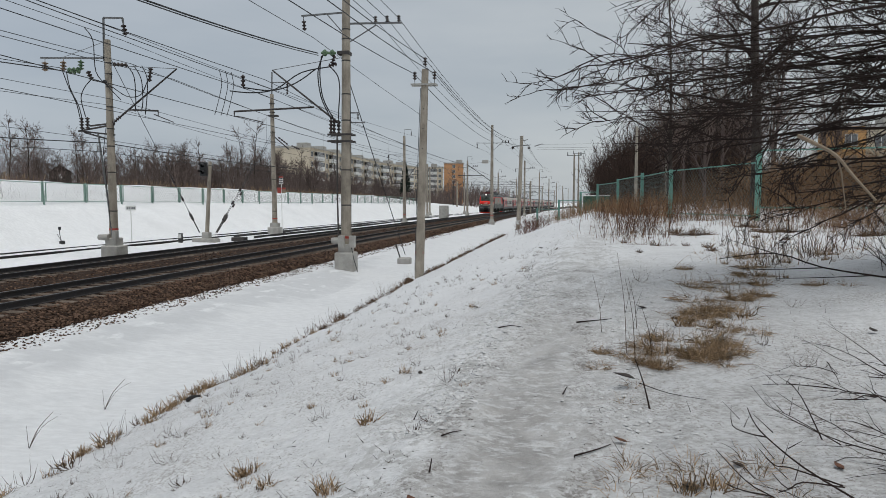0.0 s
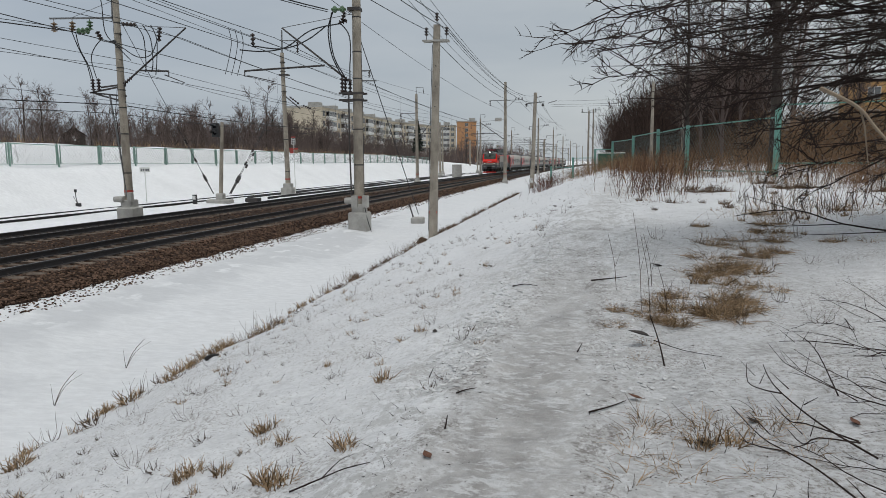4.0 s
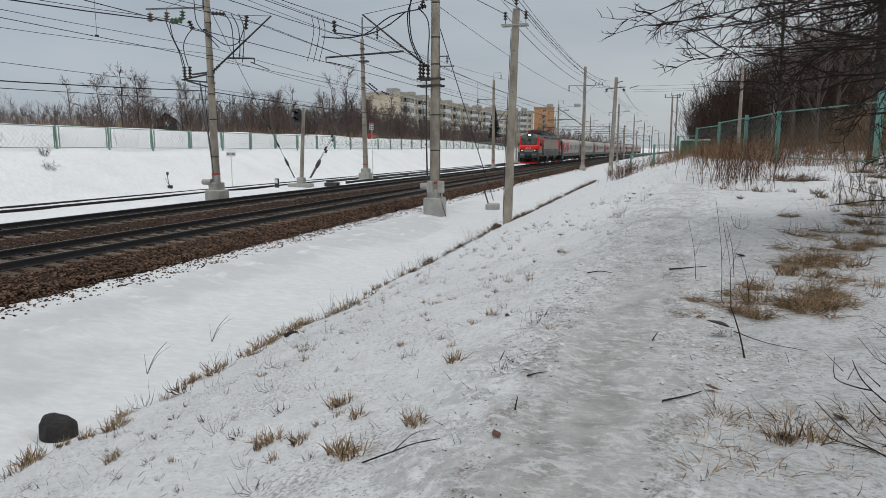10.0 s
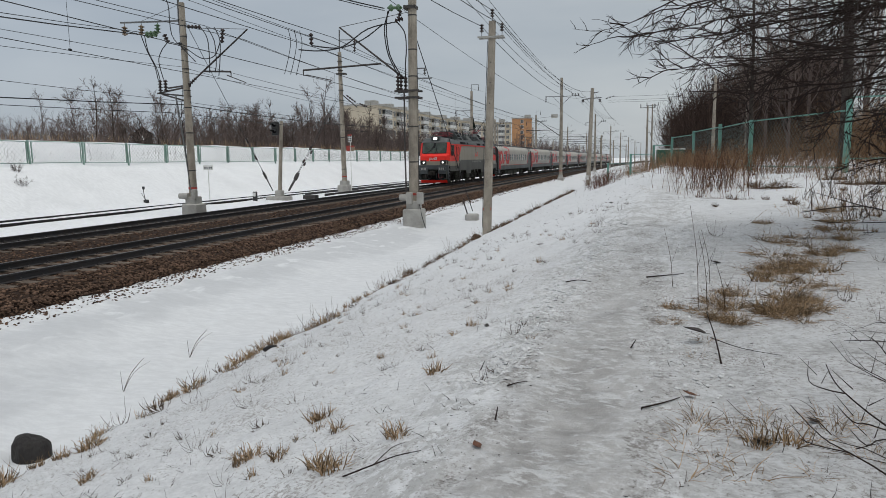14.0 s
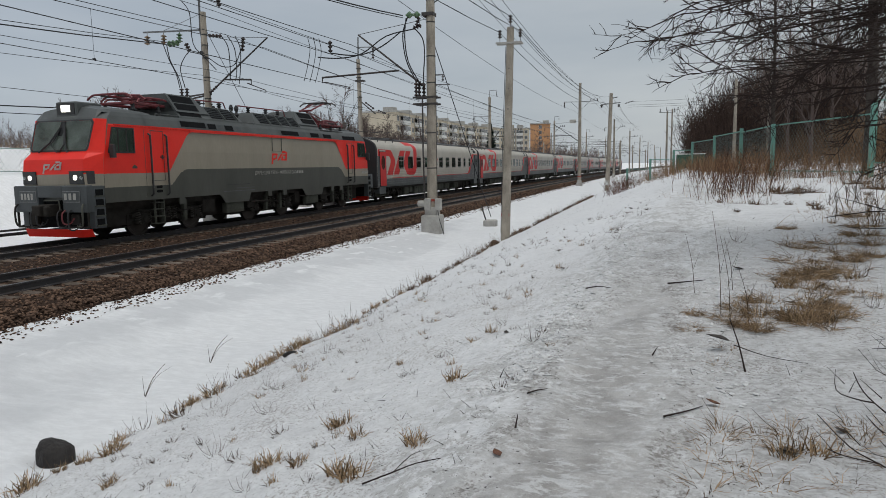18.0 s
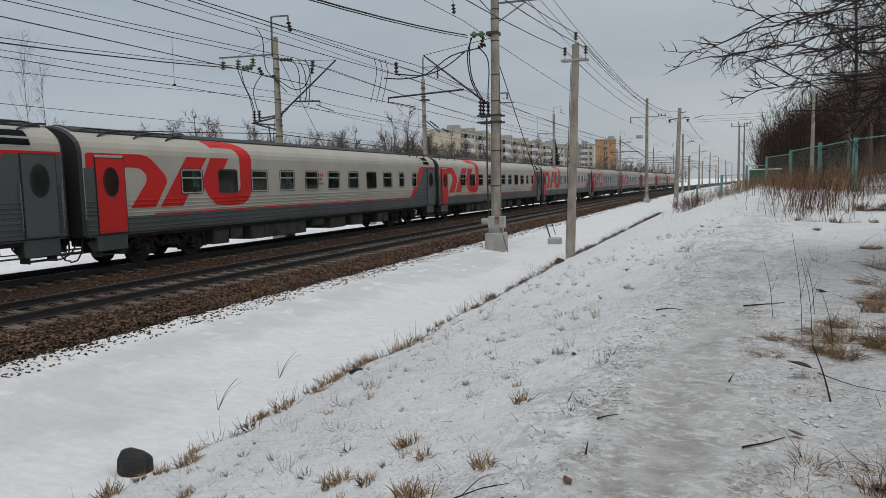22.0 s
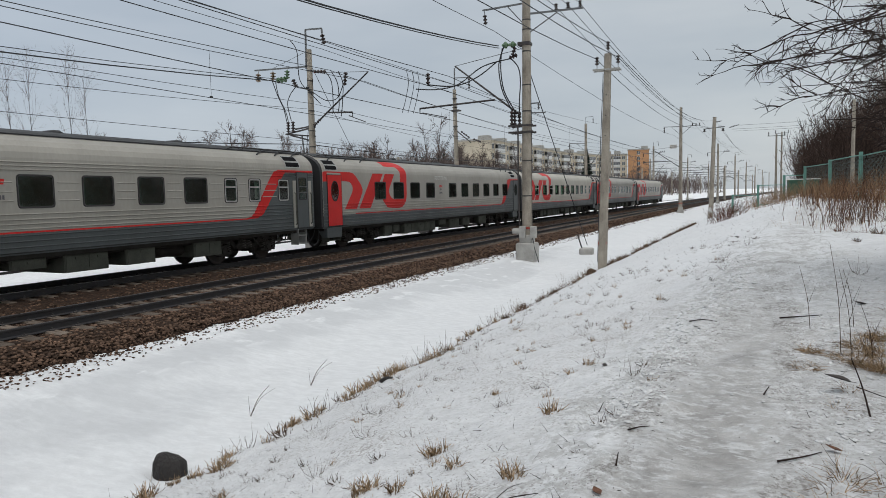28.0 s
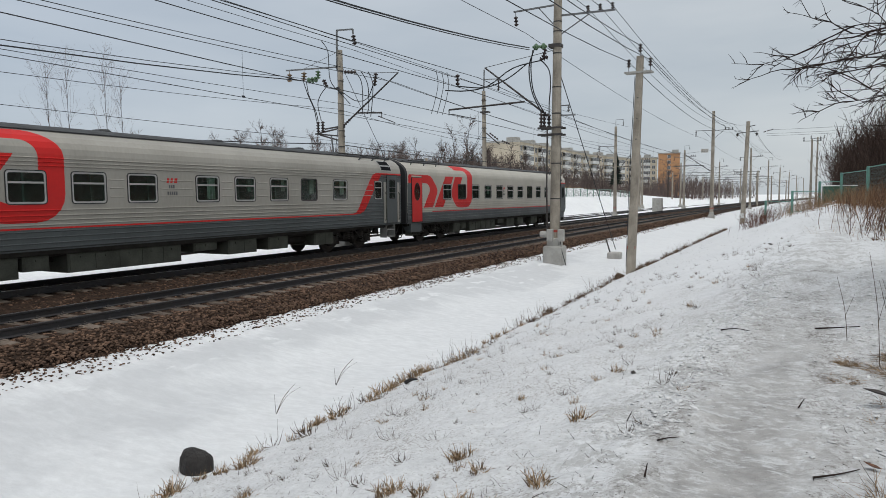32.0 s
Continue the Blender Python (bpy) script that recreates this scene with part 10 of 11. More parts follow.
def build_green_fence():
    t = thing("green_fence", "stepped green metal fence with framed mesh panels", "fence", kind="structure")
    tops = [ground_z(x, y, False) + h for x, y, h in GREEN_POSTS]
    tops[0], tops[1] = 3.55, 3.16
    for i, (x, y, h) in enumerate(GREEN_POSTS):
        z = ground_z(x, y, False)
        ms = Mesh()
        ms.bevbox(-0.07, 0.07, -0.07, 0.07, -0.4, tops[i] + 0.02 - z, 0.012)
        part("post", ms, M["green"], t, m=pose(x, y, z))
        if i + 1 == len(GREEN_POSTS):
            break
        x2, y2, _ = GREEN_POSTS[i + 1]
        z2 = ground_z(x2, y2, False)
        w = math.hypot(x2 - x, y2 - y)
        a = math.degrees(math.atan2(y2 - y, x2 - x))
        n = 2 if w > 7 else 1
        for j in range(n):
            wj = w / n - 0.16
            if n == 1:
                zb, top = min(z, z2) + 0.18, min(tops[i], tops[i + 1]) - 0.03
            else:
                zb, top = z + (z2 - z) * (j + 0.5) / n + 0.15, tops[i] + (tops[i + 1] - tops[i]) * (j + 0.5) / n - 0.03
            hp = top - zb
            ms = Mesh()
            for zz in (0, hp):
                ms.tube([(0, 0, zz), (wj, 0, zz)], 0.03, 4)
            for xx in (0, wj):
                ms.tube([(xx, 0, 0), (xx, 0, hp)], 0.03, 4)
            m = pose(x + (x2 - x) * j / n, y + (y2 - y) * j / n, zb, 0, 0, a) @ pose(0.08, 0, 0)
            f = part("panel_frame", ms, M["green"], t, m=m)
            part("mesh_panel", chain_link(wj, hp, 0.20, 0.003), M["mesh"], f)


def facade_block(name, label, x, y, turn, length, depth, floors, fh, wall, cols, end_wall=None, balconies=True):
    """A plain slab block; the front faces its local -y, and runs along x from 0."""
    h = floors * fh + 0.6
    z = 2.4
    t = thing(name, label, "building", pose(x, y, z, 0, 0, turn), group="apartment blocks behind the line")
    ms = Mesh()
    ms.box(0, length, 0, depth, -1, h, 0)
    part("wall", ms, wall, t)
    if end_wall:
        ms = Mesh()
        ms.box(-0.06, 0, 0.0, depth, -1, h)
        ms.box(length, length + 0.06, 0.0, depth, -1, h)
        part("end_wall", ms, end_wall, t)
    ms = Mesh()
    ms.box(-0.3, length + 0.3, -0.3, depth + 0.3, h, h + 0.45)
    r = part("roof", ms, M["concrete2"], t)
    for i in range(max(2, int(length / 13))):
        ms = Mesh()
        ms.bevbox(6 + i * 13, 9 + i * 13, depth * 0.3, depth * 0.6, h + 0.45, h + 2.0, 0.05)
        part("roof_hut", ms, M["concrete2"], r)
    dx = length / cols
    win, fr, sill = Mesh(), Mesh(), Mesh()
    win.box(-0.7, 0.7, -0.03, 0.02, 0, 1.45)
    for a in (-0.75, -0.03, 0.69):
        fr.box(a, a + 0.06, -0.06, -0.03, 0, 1.45)
    fr.box(-0.75, 0.75, -0.06, -0.03, 1.45, 1.52)
    sill.box(-0.8, 0.8, -0.12, -0.03, -0.08, 0)
    M["farglass"] = M.get("farglass") or mat("far_window_glass", (0.11, 0.12, 0.13), (0.18, 0.18, 0.18), 0.25, 0, 0.2, 2, 0)
    wd, fd, sd = win.data("window", M["farglass"]), fr.data("window_frame", M["white"]), sill.data("window_sill", M["white"])
    bal = Mesh()
    bal.box(-1.5, 1.5, -1.0, -0.94, 0, 1.05, 0)
    bal.box(-1.5, 1.5, -1.0, 0, -0.12, 0, 0)
    bal.box(-1.5, -1.44, -1.0, 0, 0, 1.05, 0)
    bal.box(1.44, 1.5, -1.0, 0, 0, 1.05, 0)
    bal.box(-1.5, 1.5, -0.97, -0.93, 1.05, 2.3, 1)
    for a in (-1.5, -0.75, 0, 0.75, 1.44):
        bal.box(a, a + 0.06, -0.99, -0.93, 1.05, 2.3, 0)
    bal.box(-1.55, 1.55, -1.05, 0, 2.3, 2.4, 0)
    bd = bal.data("balcony", [M["white"], M["farglass"]])
    for f in range(floors):
        for c in range(cols):
            w = part("window", wd, None, t, m=pose((c + 0.5) * dx, 0, f * fh + 1.0))
            part("window_frame", fd, None, w)
            part("window_sill", sd, None, w)
            if balconies and c % 4 in (1, 2) and f > 0:
                part("balcony", bd, None, t, m=pose((c + 0.5) * dx, -0.05, f * fh + 0.1))
    return t


def build_buildings():
    M["blockwall"] = mat("pale_block_panels", (0.60, 0.525, 0.405), (0.47, 0.41, 0.32), 0.9, 0, 0.15, 3, 0.05)
    M["orange"] = mat("orange_brick", (0.54, 0.29, 0.145), (0.43, 0.23, 0.115), 0.9, 0, 0.3, 6, 0.05)
    M["yellowwall"] = mat("ochre_plaster", (0.56, 0.32, 0.12), (0.46, 0.26, 0.11), 0.9, 0, 0.3, 6, 0.05)
    facade_block("apartment_block", "pale five-storey panel apartment block with balconies", -66.5, 184, 88, 66, 11, 5, 2.85, M["blockwall"], 22)
    facade_block("apartment_block", "pale five-storey apartment block with balconies", -66, 259, 78, 50, 11, 5, 2.9, M["blockwall"], 16)
    facade_block("apartment_block", "tan apartment block with an orange brick end", -62, 326, 8, 12, 11, 6, 2.65, M["blockwall"], 4, None)
    facade_block("apartment_block", "orange brick apartment block", -49.5, 327.5, 8, 9.5, 12, 7, 2.55, M["orange"], 1, None, False)
    facade_block("apartment_block", "ochre plastered building end behind the trees", 37.6, 95, -8, 3.4, 10, 3, 2.85, M["yellowwall"], 1, None, False)
    facade_block("apartment_block", "pale apartment block with balconies behind the trees", 41.1, 94.6, -8, 26, 10, 3, 2.75, M["blockwall"], 8, None)
    # cabin beyond the far fence
    x, y = -52.7, 66.6
    t = thing("cabin", "dark weathered wooden cabin with a gable roof", "cabin", pose(x, y, ground_z(x, y, False) + 0.6, 0, 0, 38) @ Matrix.Scale(0.52, 4))
    ms = Mesh()
    ms.box(-2, 2, -1.8, 1.8, -1.5, 2.2)
    ms.add([(-2, -1.8, 2.2), (2, -1.8, 2.2), (0, -1.8, 3.6), (-2, 1.8, 2.2), (2, 1.8, 2.2), (0, 1.8, 3.6)], [(0, 1, 2), (5, 4, 3)])
    part("wall", ms, M["bark"], t)
    for s in (-1, 1):
        ms = Mesh()
        ms.add([(s * 2.4, -2.2, 1.95), (s * 2.4, 2.2, 1.95), (0, 2.2, 3.72), (0, -2.2, 3.72), (s * 2.4, -2.2, 1.85), (s * 2.4, 2.2, 1.85), (0, 2.2, 3.62), (0, -2.2, 3.62)], [(0, 1, 2, 3), (7, 6, 5, 4), (0, 4, 5, 1), (3, 2, 6, 7), (0, 3, 7, 4), (1, 5, 6, 2)])
        part("roof", ms, M["twig"], t)
    ms = Mesh()
    ms.box(-0.3, 0.3, -1.86, -1.8, 0.9, 1.75)
    part("window", ms, M["white"], t)
    # lamp posts and poles at the end of the path
    for px, y, h, arms in ((3.9, 95, 8.3, 1), (5.6, 118, 10.5, 1), (7.6, 44, 5.2, 0), (8.0, 62, 7.2, 0)):
        z = ground_z(px, y, False)
        t = thing("lamp_post", "grey street lamp post beyond the green fence" if arms else "grey concrete post behind the green fence", "post", pose(px, y, z))
        ms = Mesh()
        ms.tube([(0, 0, -0.5), (0, 0, h)], [0.17, 0.11], 8)
        part("post", ms, M["concrete"], t)
        if arms:
            ms = Mesh()
            ms.tube([(-1.0, 0, h - 0.2), (1.0, 0, h - 0.2)], 0.05, 4)
            for a in (-0.9, 0.9):
                insulator(ms, (a, 0, h - 0.2), (a, 0, h + 0.3), 0.1, 2)
            part("crossarm", ms, M["galv"], t)
    # green shed and dark heaps behind the fence
    t = thing("green_shed", "low green metal shed behind the fence", "shed", pose(4.6, 62, ground_z(4.6, 62, False)))
    ms = Mesh()
    ms.bevbox(-1.1, 1.1, 0, 2.4, -0.5, 1.15, 0.04)
    part("wall", ms, M["greendark"], t)
    ms = Mesh()
    ms.bevbox(-1.2, 1.2, -0.1, 2.5, 1.15, 1.22, 0.03)
    part("roof", ms, M["white"], t, "snow-covered flat roof")


build_far_fence()
build_green_fence()
build_buildings()


# ---- small things on the slope and beside the path ----
def tuft_data(seed, n, spread, height, r, lean, bend, gravity, material, name="grass_tuft", one_root=False):
    rng = np.random.RandomState(seed)
    a, q = rng.uniform(0, 2 * np.pi, n), spread * np.sqrt(rng.uniform(0, 1, n))
    st = np.stack([q * np.cos(a), q * np.sin(a), np.full(n, -0.015)], 1)
    d = np.stack([np.cos(a) * rng.uniform(0, lean, n) + rng.normal(0, 0.2, n), np.sin(a) * rng.uniform(0, lean, n) + rng.normal(0, 0.2, n), np.ones(n)], 1)
    p, rd = shoots(rng, st, d, height * rng.uniform(0.35, 1.1, n), r * rng.uniform(0.7, 1.3, n), 5, bend, gravity)
    p[:, :, 2] = np.maximum(p[:, :, 2], 0.004 + 0.01 * rng.uniform(0, 1, (n, 1)))
    p[:, 0, 2] = -0.02
    if one_root:
        p[:, 0] = (0, 0, -0.02)
    v, f = tubes_mesh(p, rd, 3)
    if one_root:
        f = np.where(f % 15 < 3, f % 15, f)
    return fast_mesh(name, v, f, material)


def build_tufts():
    rnd = random.Random(9)
    small = [tuft_data(100 + i, 22, 0.035, 0.085, 0.0022, 0.8, 0.16, -0.03, M["grass"]) for i in range(5)]
    mid = [tuft_data(110 + i, 44, 0.065, 0.125, 0.0042, 0.6, 0.2, -0.06, M["grass"]) for i in range(6)]
    big = [tuft_data(120 + i, 230, 0.17, 0.31, 0.0027, 2.0, 0.42, -0.28, M["grass"]) for i in range(6)]
    mats_ = [tuft_data(130 + i, 150, 0.26, 0.34, 0.0030, 2.6, 0.36, -0.34, M["grass"]) for i in range(5)]
    loose = [tuft_data(160 + i, 22, 0.09, 0.22, 0.0026, 1.8, 0.22, -0.14, M["grass"]) for i in range(4)]
    stem = [tuft_data(140 + i, 9, 0.10, 0.26, 0.0030, 0.5, 0.10, 0.0, M["weed"], "weed_stems", True) for i in range(5)]
    stub = [tuft_data(150 + i, 12, 0.08, 0.10, 0.0040, 0.7, 0.15, 0.0, M["weed"], "weed_stubble", True) for i in range(4)]

    far_v, far_f = [], []

    def put(protos, x, y, s, label, group, name="grass_tuft", cat="grass tuft"):
        if y > 14 and name == "grass_tuft":
            me = rnd.choice(protos)
            v = np.empty(len(me.vertices) * 3, np.float32)
            me.vertices.foreach_get("co", v)
            f = np.empty(len(me.loops), np.int32)
            me.loops.foreach_get("vertex_index", f)
            m = np.array(pose(*on_ground(x, y), 0, 0, rnd.uniform(0, 360)) @ Matrix.Scale(s, 4))
            far_f.append(f.reshape(-1, 4) + sum(len(q) for q in far_v))
            far_v.append(v.reshape(-1, 3) @ m[:3, :3].T + m[:3, 3])
            return
        ob = new(name, rnd.choice(protos))
        ob.matrix_basis = pose(*on_ground(x, y), 0, 0, rnd.uniform(0, 360)) @ Matrix.Scale(s, 4)
        tagged(ob, label, cat, group)

    for x, y, s in ((1.40, 6.35, 0.9), (1.52, 6.28, 1.0), (1.70, 6.45, 0.9), (1.62, 6.85, 0.9), (1.75, 6.8, 0.7), (0.92, 6.2, 0.65), (1.03, 6.05, 0.65), (0.98, 6.8, 0.75), (1.18, 7.0, 0.7), (1.08, 6.5, 0.7), (1.72, 8.0, 0.9), (1.88, 8.2, 1.0), (2.08, 8.4, 0.9), (2.45, 8.9, 0.8), (2.75, 9.2, 0.8), (1.55, 7.7, 0.6), (0.57, 6.6, 0.45)):
        put(big, x, y, s, "bushy tan clump of dry grass in thin snow", "large grass clumps")
        put(stem, x + rnd.uniform(-0.08, 0.08), y + rnd.uniform(-0.08, 0.08), s * rnd.uniform(0.8, 1.3), "dark dead stalks among dry grass", "weed stalks", "dead_weed", "weeds")
    for x, y, s in ((0.80, 6.4, 0.5), (1.05, 6.15, 0.6), (1.9, 8.9, 0.9), (2.35, 9.6, 0.9), (2.6, 10.2, 0.9), (3.1, 10.6, 1.0), (0.5, 6.05, 0.4), (1.5, 6.5, 0.7)):
        put(mats_, x, y, s, "flattened mat of tan dry grass", "matted grass")
    for x, y, s in ((0.45, 3.8, 0.9), (0.54, 3.95, 0.9), (0.49, 3.88, 0.7), (0.72, 3.95, 0.8), (0.87, 4.05, 0.8), (0.89, 3.9, 1.0), (1.01, 3.86, 0.9), (1.02, 4.1, 0.7), (1.24, 4.1, 0.9), (1.32, 4.06, 0.8), (1.24, 4.0, 0.8), (1.31, 3.66, 0.9), (0.53, 3.45, 0.8), (0.41, 3.58, 0.8), (0.67, 3.3, 0.9), (0.35, 3.2, 0.9), (0.99, 3.38, 0.6), (0.72, 5.4, 0.7), (0.62, 5.1, 0.6), (0.62, 3.75, 0.6), (0.78, 3.72, 0.7), (1.15, 3.92, 0.7)):
        put(loose, x, y, s, "loose spray of tan dry grass blades in snow", "loose grass")
    for _ in range(22):
        k = rnd.random()
        put(loose if rnd.random() < 0.6 else mid, 0.95 + 1.7 * k + rnd.gauss(0, 0.2), 6.2 + 3.0 * k + rnd.gauss(0, 0.35), rnd.uniform(0.6, 1.5), "loose spray of tan dry grass blades in snow", "loose grass")
    for _ in range(75):
        y = rnd.uniform(9.6, 21.0)
        x = rnd.uniform(1.9, 3.0 + 0.28 * y)
        put(rnd.choice((big, loose, loose, mid)), x, y, rnd.uniform(0.5, 1.2) if y < 14 else rnd.uniform(0.8, 1.7), "tan dry grass tuft on the snowy rise", "grass on the rise")
    for _ in range(3):
        k = rnd.random()
        put(mats_, 0.95 + 1.9 * k + rnd.gauss(0, 0.16), 6.3 + 3.0 * k + rnd.gauss(0, 0.4), rnd.uniform(0.5, 0.9), "flattened mat of tan dry grass", "matted grass")
    for x, y in ((0.77, 3.66), (0.93, 3.73), (-2.33, 3.70), (-2.30, 3.78), (-2.03, 3.65), (-1.59, 3.40), (-1.66, 3.44), (-1.52, 3.36), (-2.10, 4.33), (-2.04, 4.36), (-1.34, 4.91), (-1.74, 3.93), (-1.25, 3.66), (-3.76, 3.9)):
        put(mid, x, y, rnd.uniform(0.8, 1.15), "short tan tuft of cut dry grass", "cut grass tufts")
    for x, y in ((-2.14, 5.88), (-3.62, 5.8), (-1.35, 6.35), (-3.05, 9.64), (-2.65, 8.24), (-0.66, 5.5), (-3.58, 6.61), (-2.32, 7.78), (-1.2, 3.62), (-2.06, 4.32), (-1.3, 6.29), (-1.46, 6.14), (-2.13, 5.88), (-3.22, 6.0), (-2.54, 8.52), (-3.22, 9.88),
                 (-2.15, 12.61), (-1.03, 9.72), (-1.18, 7.73), (-1.07, 9.81), (-0.84, 11.28), (-0.4, 13.4), (-0.14, 15.83), (-1.52, 7.46), (-1.24, 8.1)):
        put(small, x, y, rnd.uniform(0.8, 1.4), "small tan tuft of dry grass in snow", "small grass tufts")
    for _ in range(45):
        y = 3.2 + 17 * rnd.random() ** 1.4
        put(small, rnd.uniform(at_u(-5.0, y), lerp_table(PATH_X, y) - 0.7), y, rnd.uniform(0.6, 1.2), "small tan tuft of dry grass in snow", "small grass tufts")
    for _ in range(190):
        y = 3.0 + 15 * rnd.random() ** 1.3
        x = rnd.uniform(at_u(-5.0, y), lerp_table(PATH_X, y) - 0.7)
        put(stub if rnd.random() < 0.7 else stem, x, y, rnd.uniform(0.35, 0.85), "thin dead weed stalks in snow", "weed stalks", "dead_weed", "weeds")
    for x, y in ((2.09, 6.74), (2.21, 6.08), (1.43, 10.2), (2.35, 8.02), (3.0, 8.6), (3.3, 10.0)):
        put(stem, x, y, rnd.uniform(0.7, 1.1), "tall thin dead weed stalks in snow", "weed stalks", "dead_weed", "weeds")
    # grass fringe where the slope meets the ditch
    y = 3.4
    while y < 62:
        x = at_u(-5.55 + rnd.uniform(-0.15, 0.35), y)
        k = rnd.random()
        put(mid if k < 0.40 else (small if k < 0.6 else (stub if k < 0.8 else stem)), x, y, rnd.uniform(0.8, 1.9) if y < 20 else rnd.uniform(1.2, 2.4), "tan dry grass fringe along the ditch edge", "grass along the ditch")
        y += rnd.uniform(0.06, 0.20) * (1 if y < 20 else 2.0)
    me = fast_mesh("grass_fringe", np.concatenate(far_v), np.concatenate(far_f), M["brushbrown"])
    tagged(new("grass_fringe", me), "brown dry grass on the far slope and ditch edge", "dry grass", kind="stuff")
    # short stubble over the whole slope, too fine to count
    rng = np.random.RandomState(31)
    n = 3600
    yy = 2.4 + 30 * rng.uniform(0, 1, n) ** 1.8
    lo = np.array([at_u(-5.4, v) for v in yy])
    hi = np.array([lerp_table(PATH_X, v) for v in yy])
    xx = np.where(rng.uniform(0, 1, n) < 0.72, lo + (hi - 0.6 - lo) * rng.uniform(0, 1, n), hi + 0.5 + rng.gamma(1.5, 1.6, n))
    keep = np.array([noise.noise((a * 0.9, b * 0.9, 5.0)) > -0.12 for a, b in zip(xx, yy)])
    xx, yy = xx[keep], yy[keep]
    n = len(xx)
    zz = np.array([ground_z(a, b) for a, b in zip(xx, yy)]) - 0.01
    d = np.stack([rng.normal(0, 0.9, n), rng.normal(0, 0.9, n), np.ones(n) * rng.uniform(0.15, 1.0, n)], 1)
    p, rd = shoots(rng, np.stack([xx, yy, zz], 1), d, rng.uniform(0.03, 0.11, n), rng.uniform(0.0014, 0.0034, n), 3, 0.15)
    tagged(new("grass_stubble", fast_mesh("grass_stubble", *tubes_mesh(p, rd, 3), M["twig"])), "scattered short dead stubble in thin snow", "stubble", kind="stuff")
    # crumbs of bark and gravel trodden into the edges of the path
    n = 1300
    yy = 2.6 + 12 * rng.uniform(0, 1, n) ** 1.6
    sg = np.where(rng.uniform(0, 1, n) < 0.5, -1, 1)
    xx = np.array([lerp_table(PATH_X, v) for v in yy]) + sg * np.where(sg > 0, rng.normal(0.62, 0.26, n), rng.normal(0.55, 0.20, n))
    shp = [stone_shape(rng) for _ in range(8)]
    vs, fs = [], []
    base = np.array(ICO)
    for i in range(n):
        s = 0.0012 + 0.0040 * rng.uniform(0, 1) ** 2
        v = shp[i % 8] * (s, s * rng.uniform(0.5, 3.5), s * 0.5)
        a = rng.uniform(0, 6.28)
        c, q = math.cos(a), math.sin(a)
        v = np.stack([v[:, 0] * c - v[:, 1] * q, v[:, 0] * q + v[:, 1] * c, v[:, 2]], 1)
        vs.append(v + (xx[i], yy[i], ground_z(xx[i], yy[i]) + s * 0.15))
        fs.append(base + 12 * i)
    tagged(new("path_grit", fast_mesh("path_grit", np.concatenate(vs), np.concatenate(fs), M["twig"])), "dark grit and bark crumbs along the path", "grit", kind="stuff")

    # thin plates of broken snow crust where the trodden path meets the slope
    n = 1100
    yy = 4.4 + 9 * rng.uniform(0, 1, n) ** 1.2
    left = rng.uniform(0, 1, n) < 0.7
    xx = np.array([lerp_table(PATH_X, v) for v in yy]) + np.where(left, -rng.normal(0.66, 0.16, n), rng.normal(0.66, 0.22, n))
    vs, fs = [], []
    for i in range(n):
        a = np.sort(rng.uniform(0, 2 * np.pi, 6))
        r0 = rng.uniform(0.007, 0.026)
        ring = np.stack([r0 * 1.5 * np.cos(a), r0 * np.sin(a), np.zeros(6)], 1) * rng.uniform(0.7, 1.2, (6, 1))
        tilt = np.array(pose(0, 0, 0, rng.uniform(-14, 14), rng.uniform(-14, 14), rng.uniform(0, 360)))[:3, :3]
        th = rng.uniform(0.004, 0.010)
        v = np.concatenate([ring, ring * 0.92 + (0, 0, th)]) @ tilt.T
        vs.append(v + (xx[i], yy[i], ground_z(xx[i], yy[i]) + 0.002))
        fs += [(i * 12 + j, i * 12 + (j + 1) % 6, i * 12 + 6 + (j + 1) % 6, i * 12 + 6 + j) for j in range(6)]
        fs += [(i * 12 + 6, i * 12 + 7, i * 12 + 8, i * 12 + 9), (i * 12 + 9, i * 12 + 10, i * 12 + 11, i * 12 + 6)]
    tagged(new("snow_crust", fast_mesh("snow_crust", np.concatenate(vs), np.array(fs), M["crust"])), "broken plates of dirty snow crust along the path", "snow crust", kind="stuff")


def ground_line(pts, lift=0.01):
    return [(x, y, ground_z(x, y) + lift + h) for x, y, h in pts]


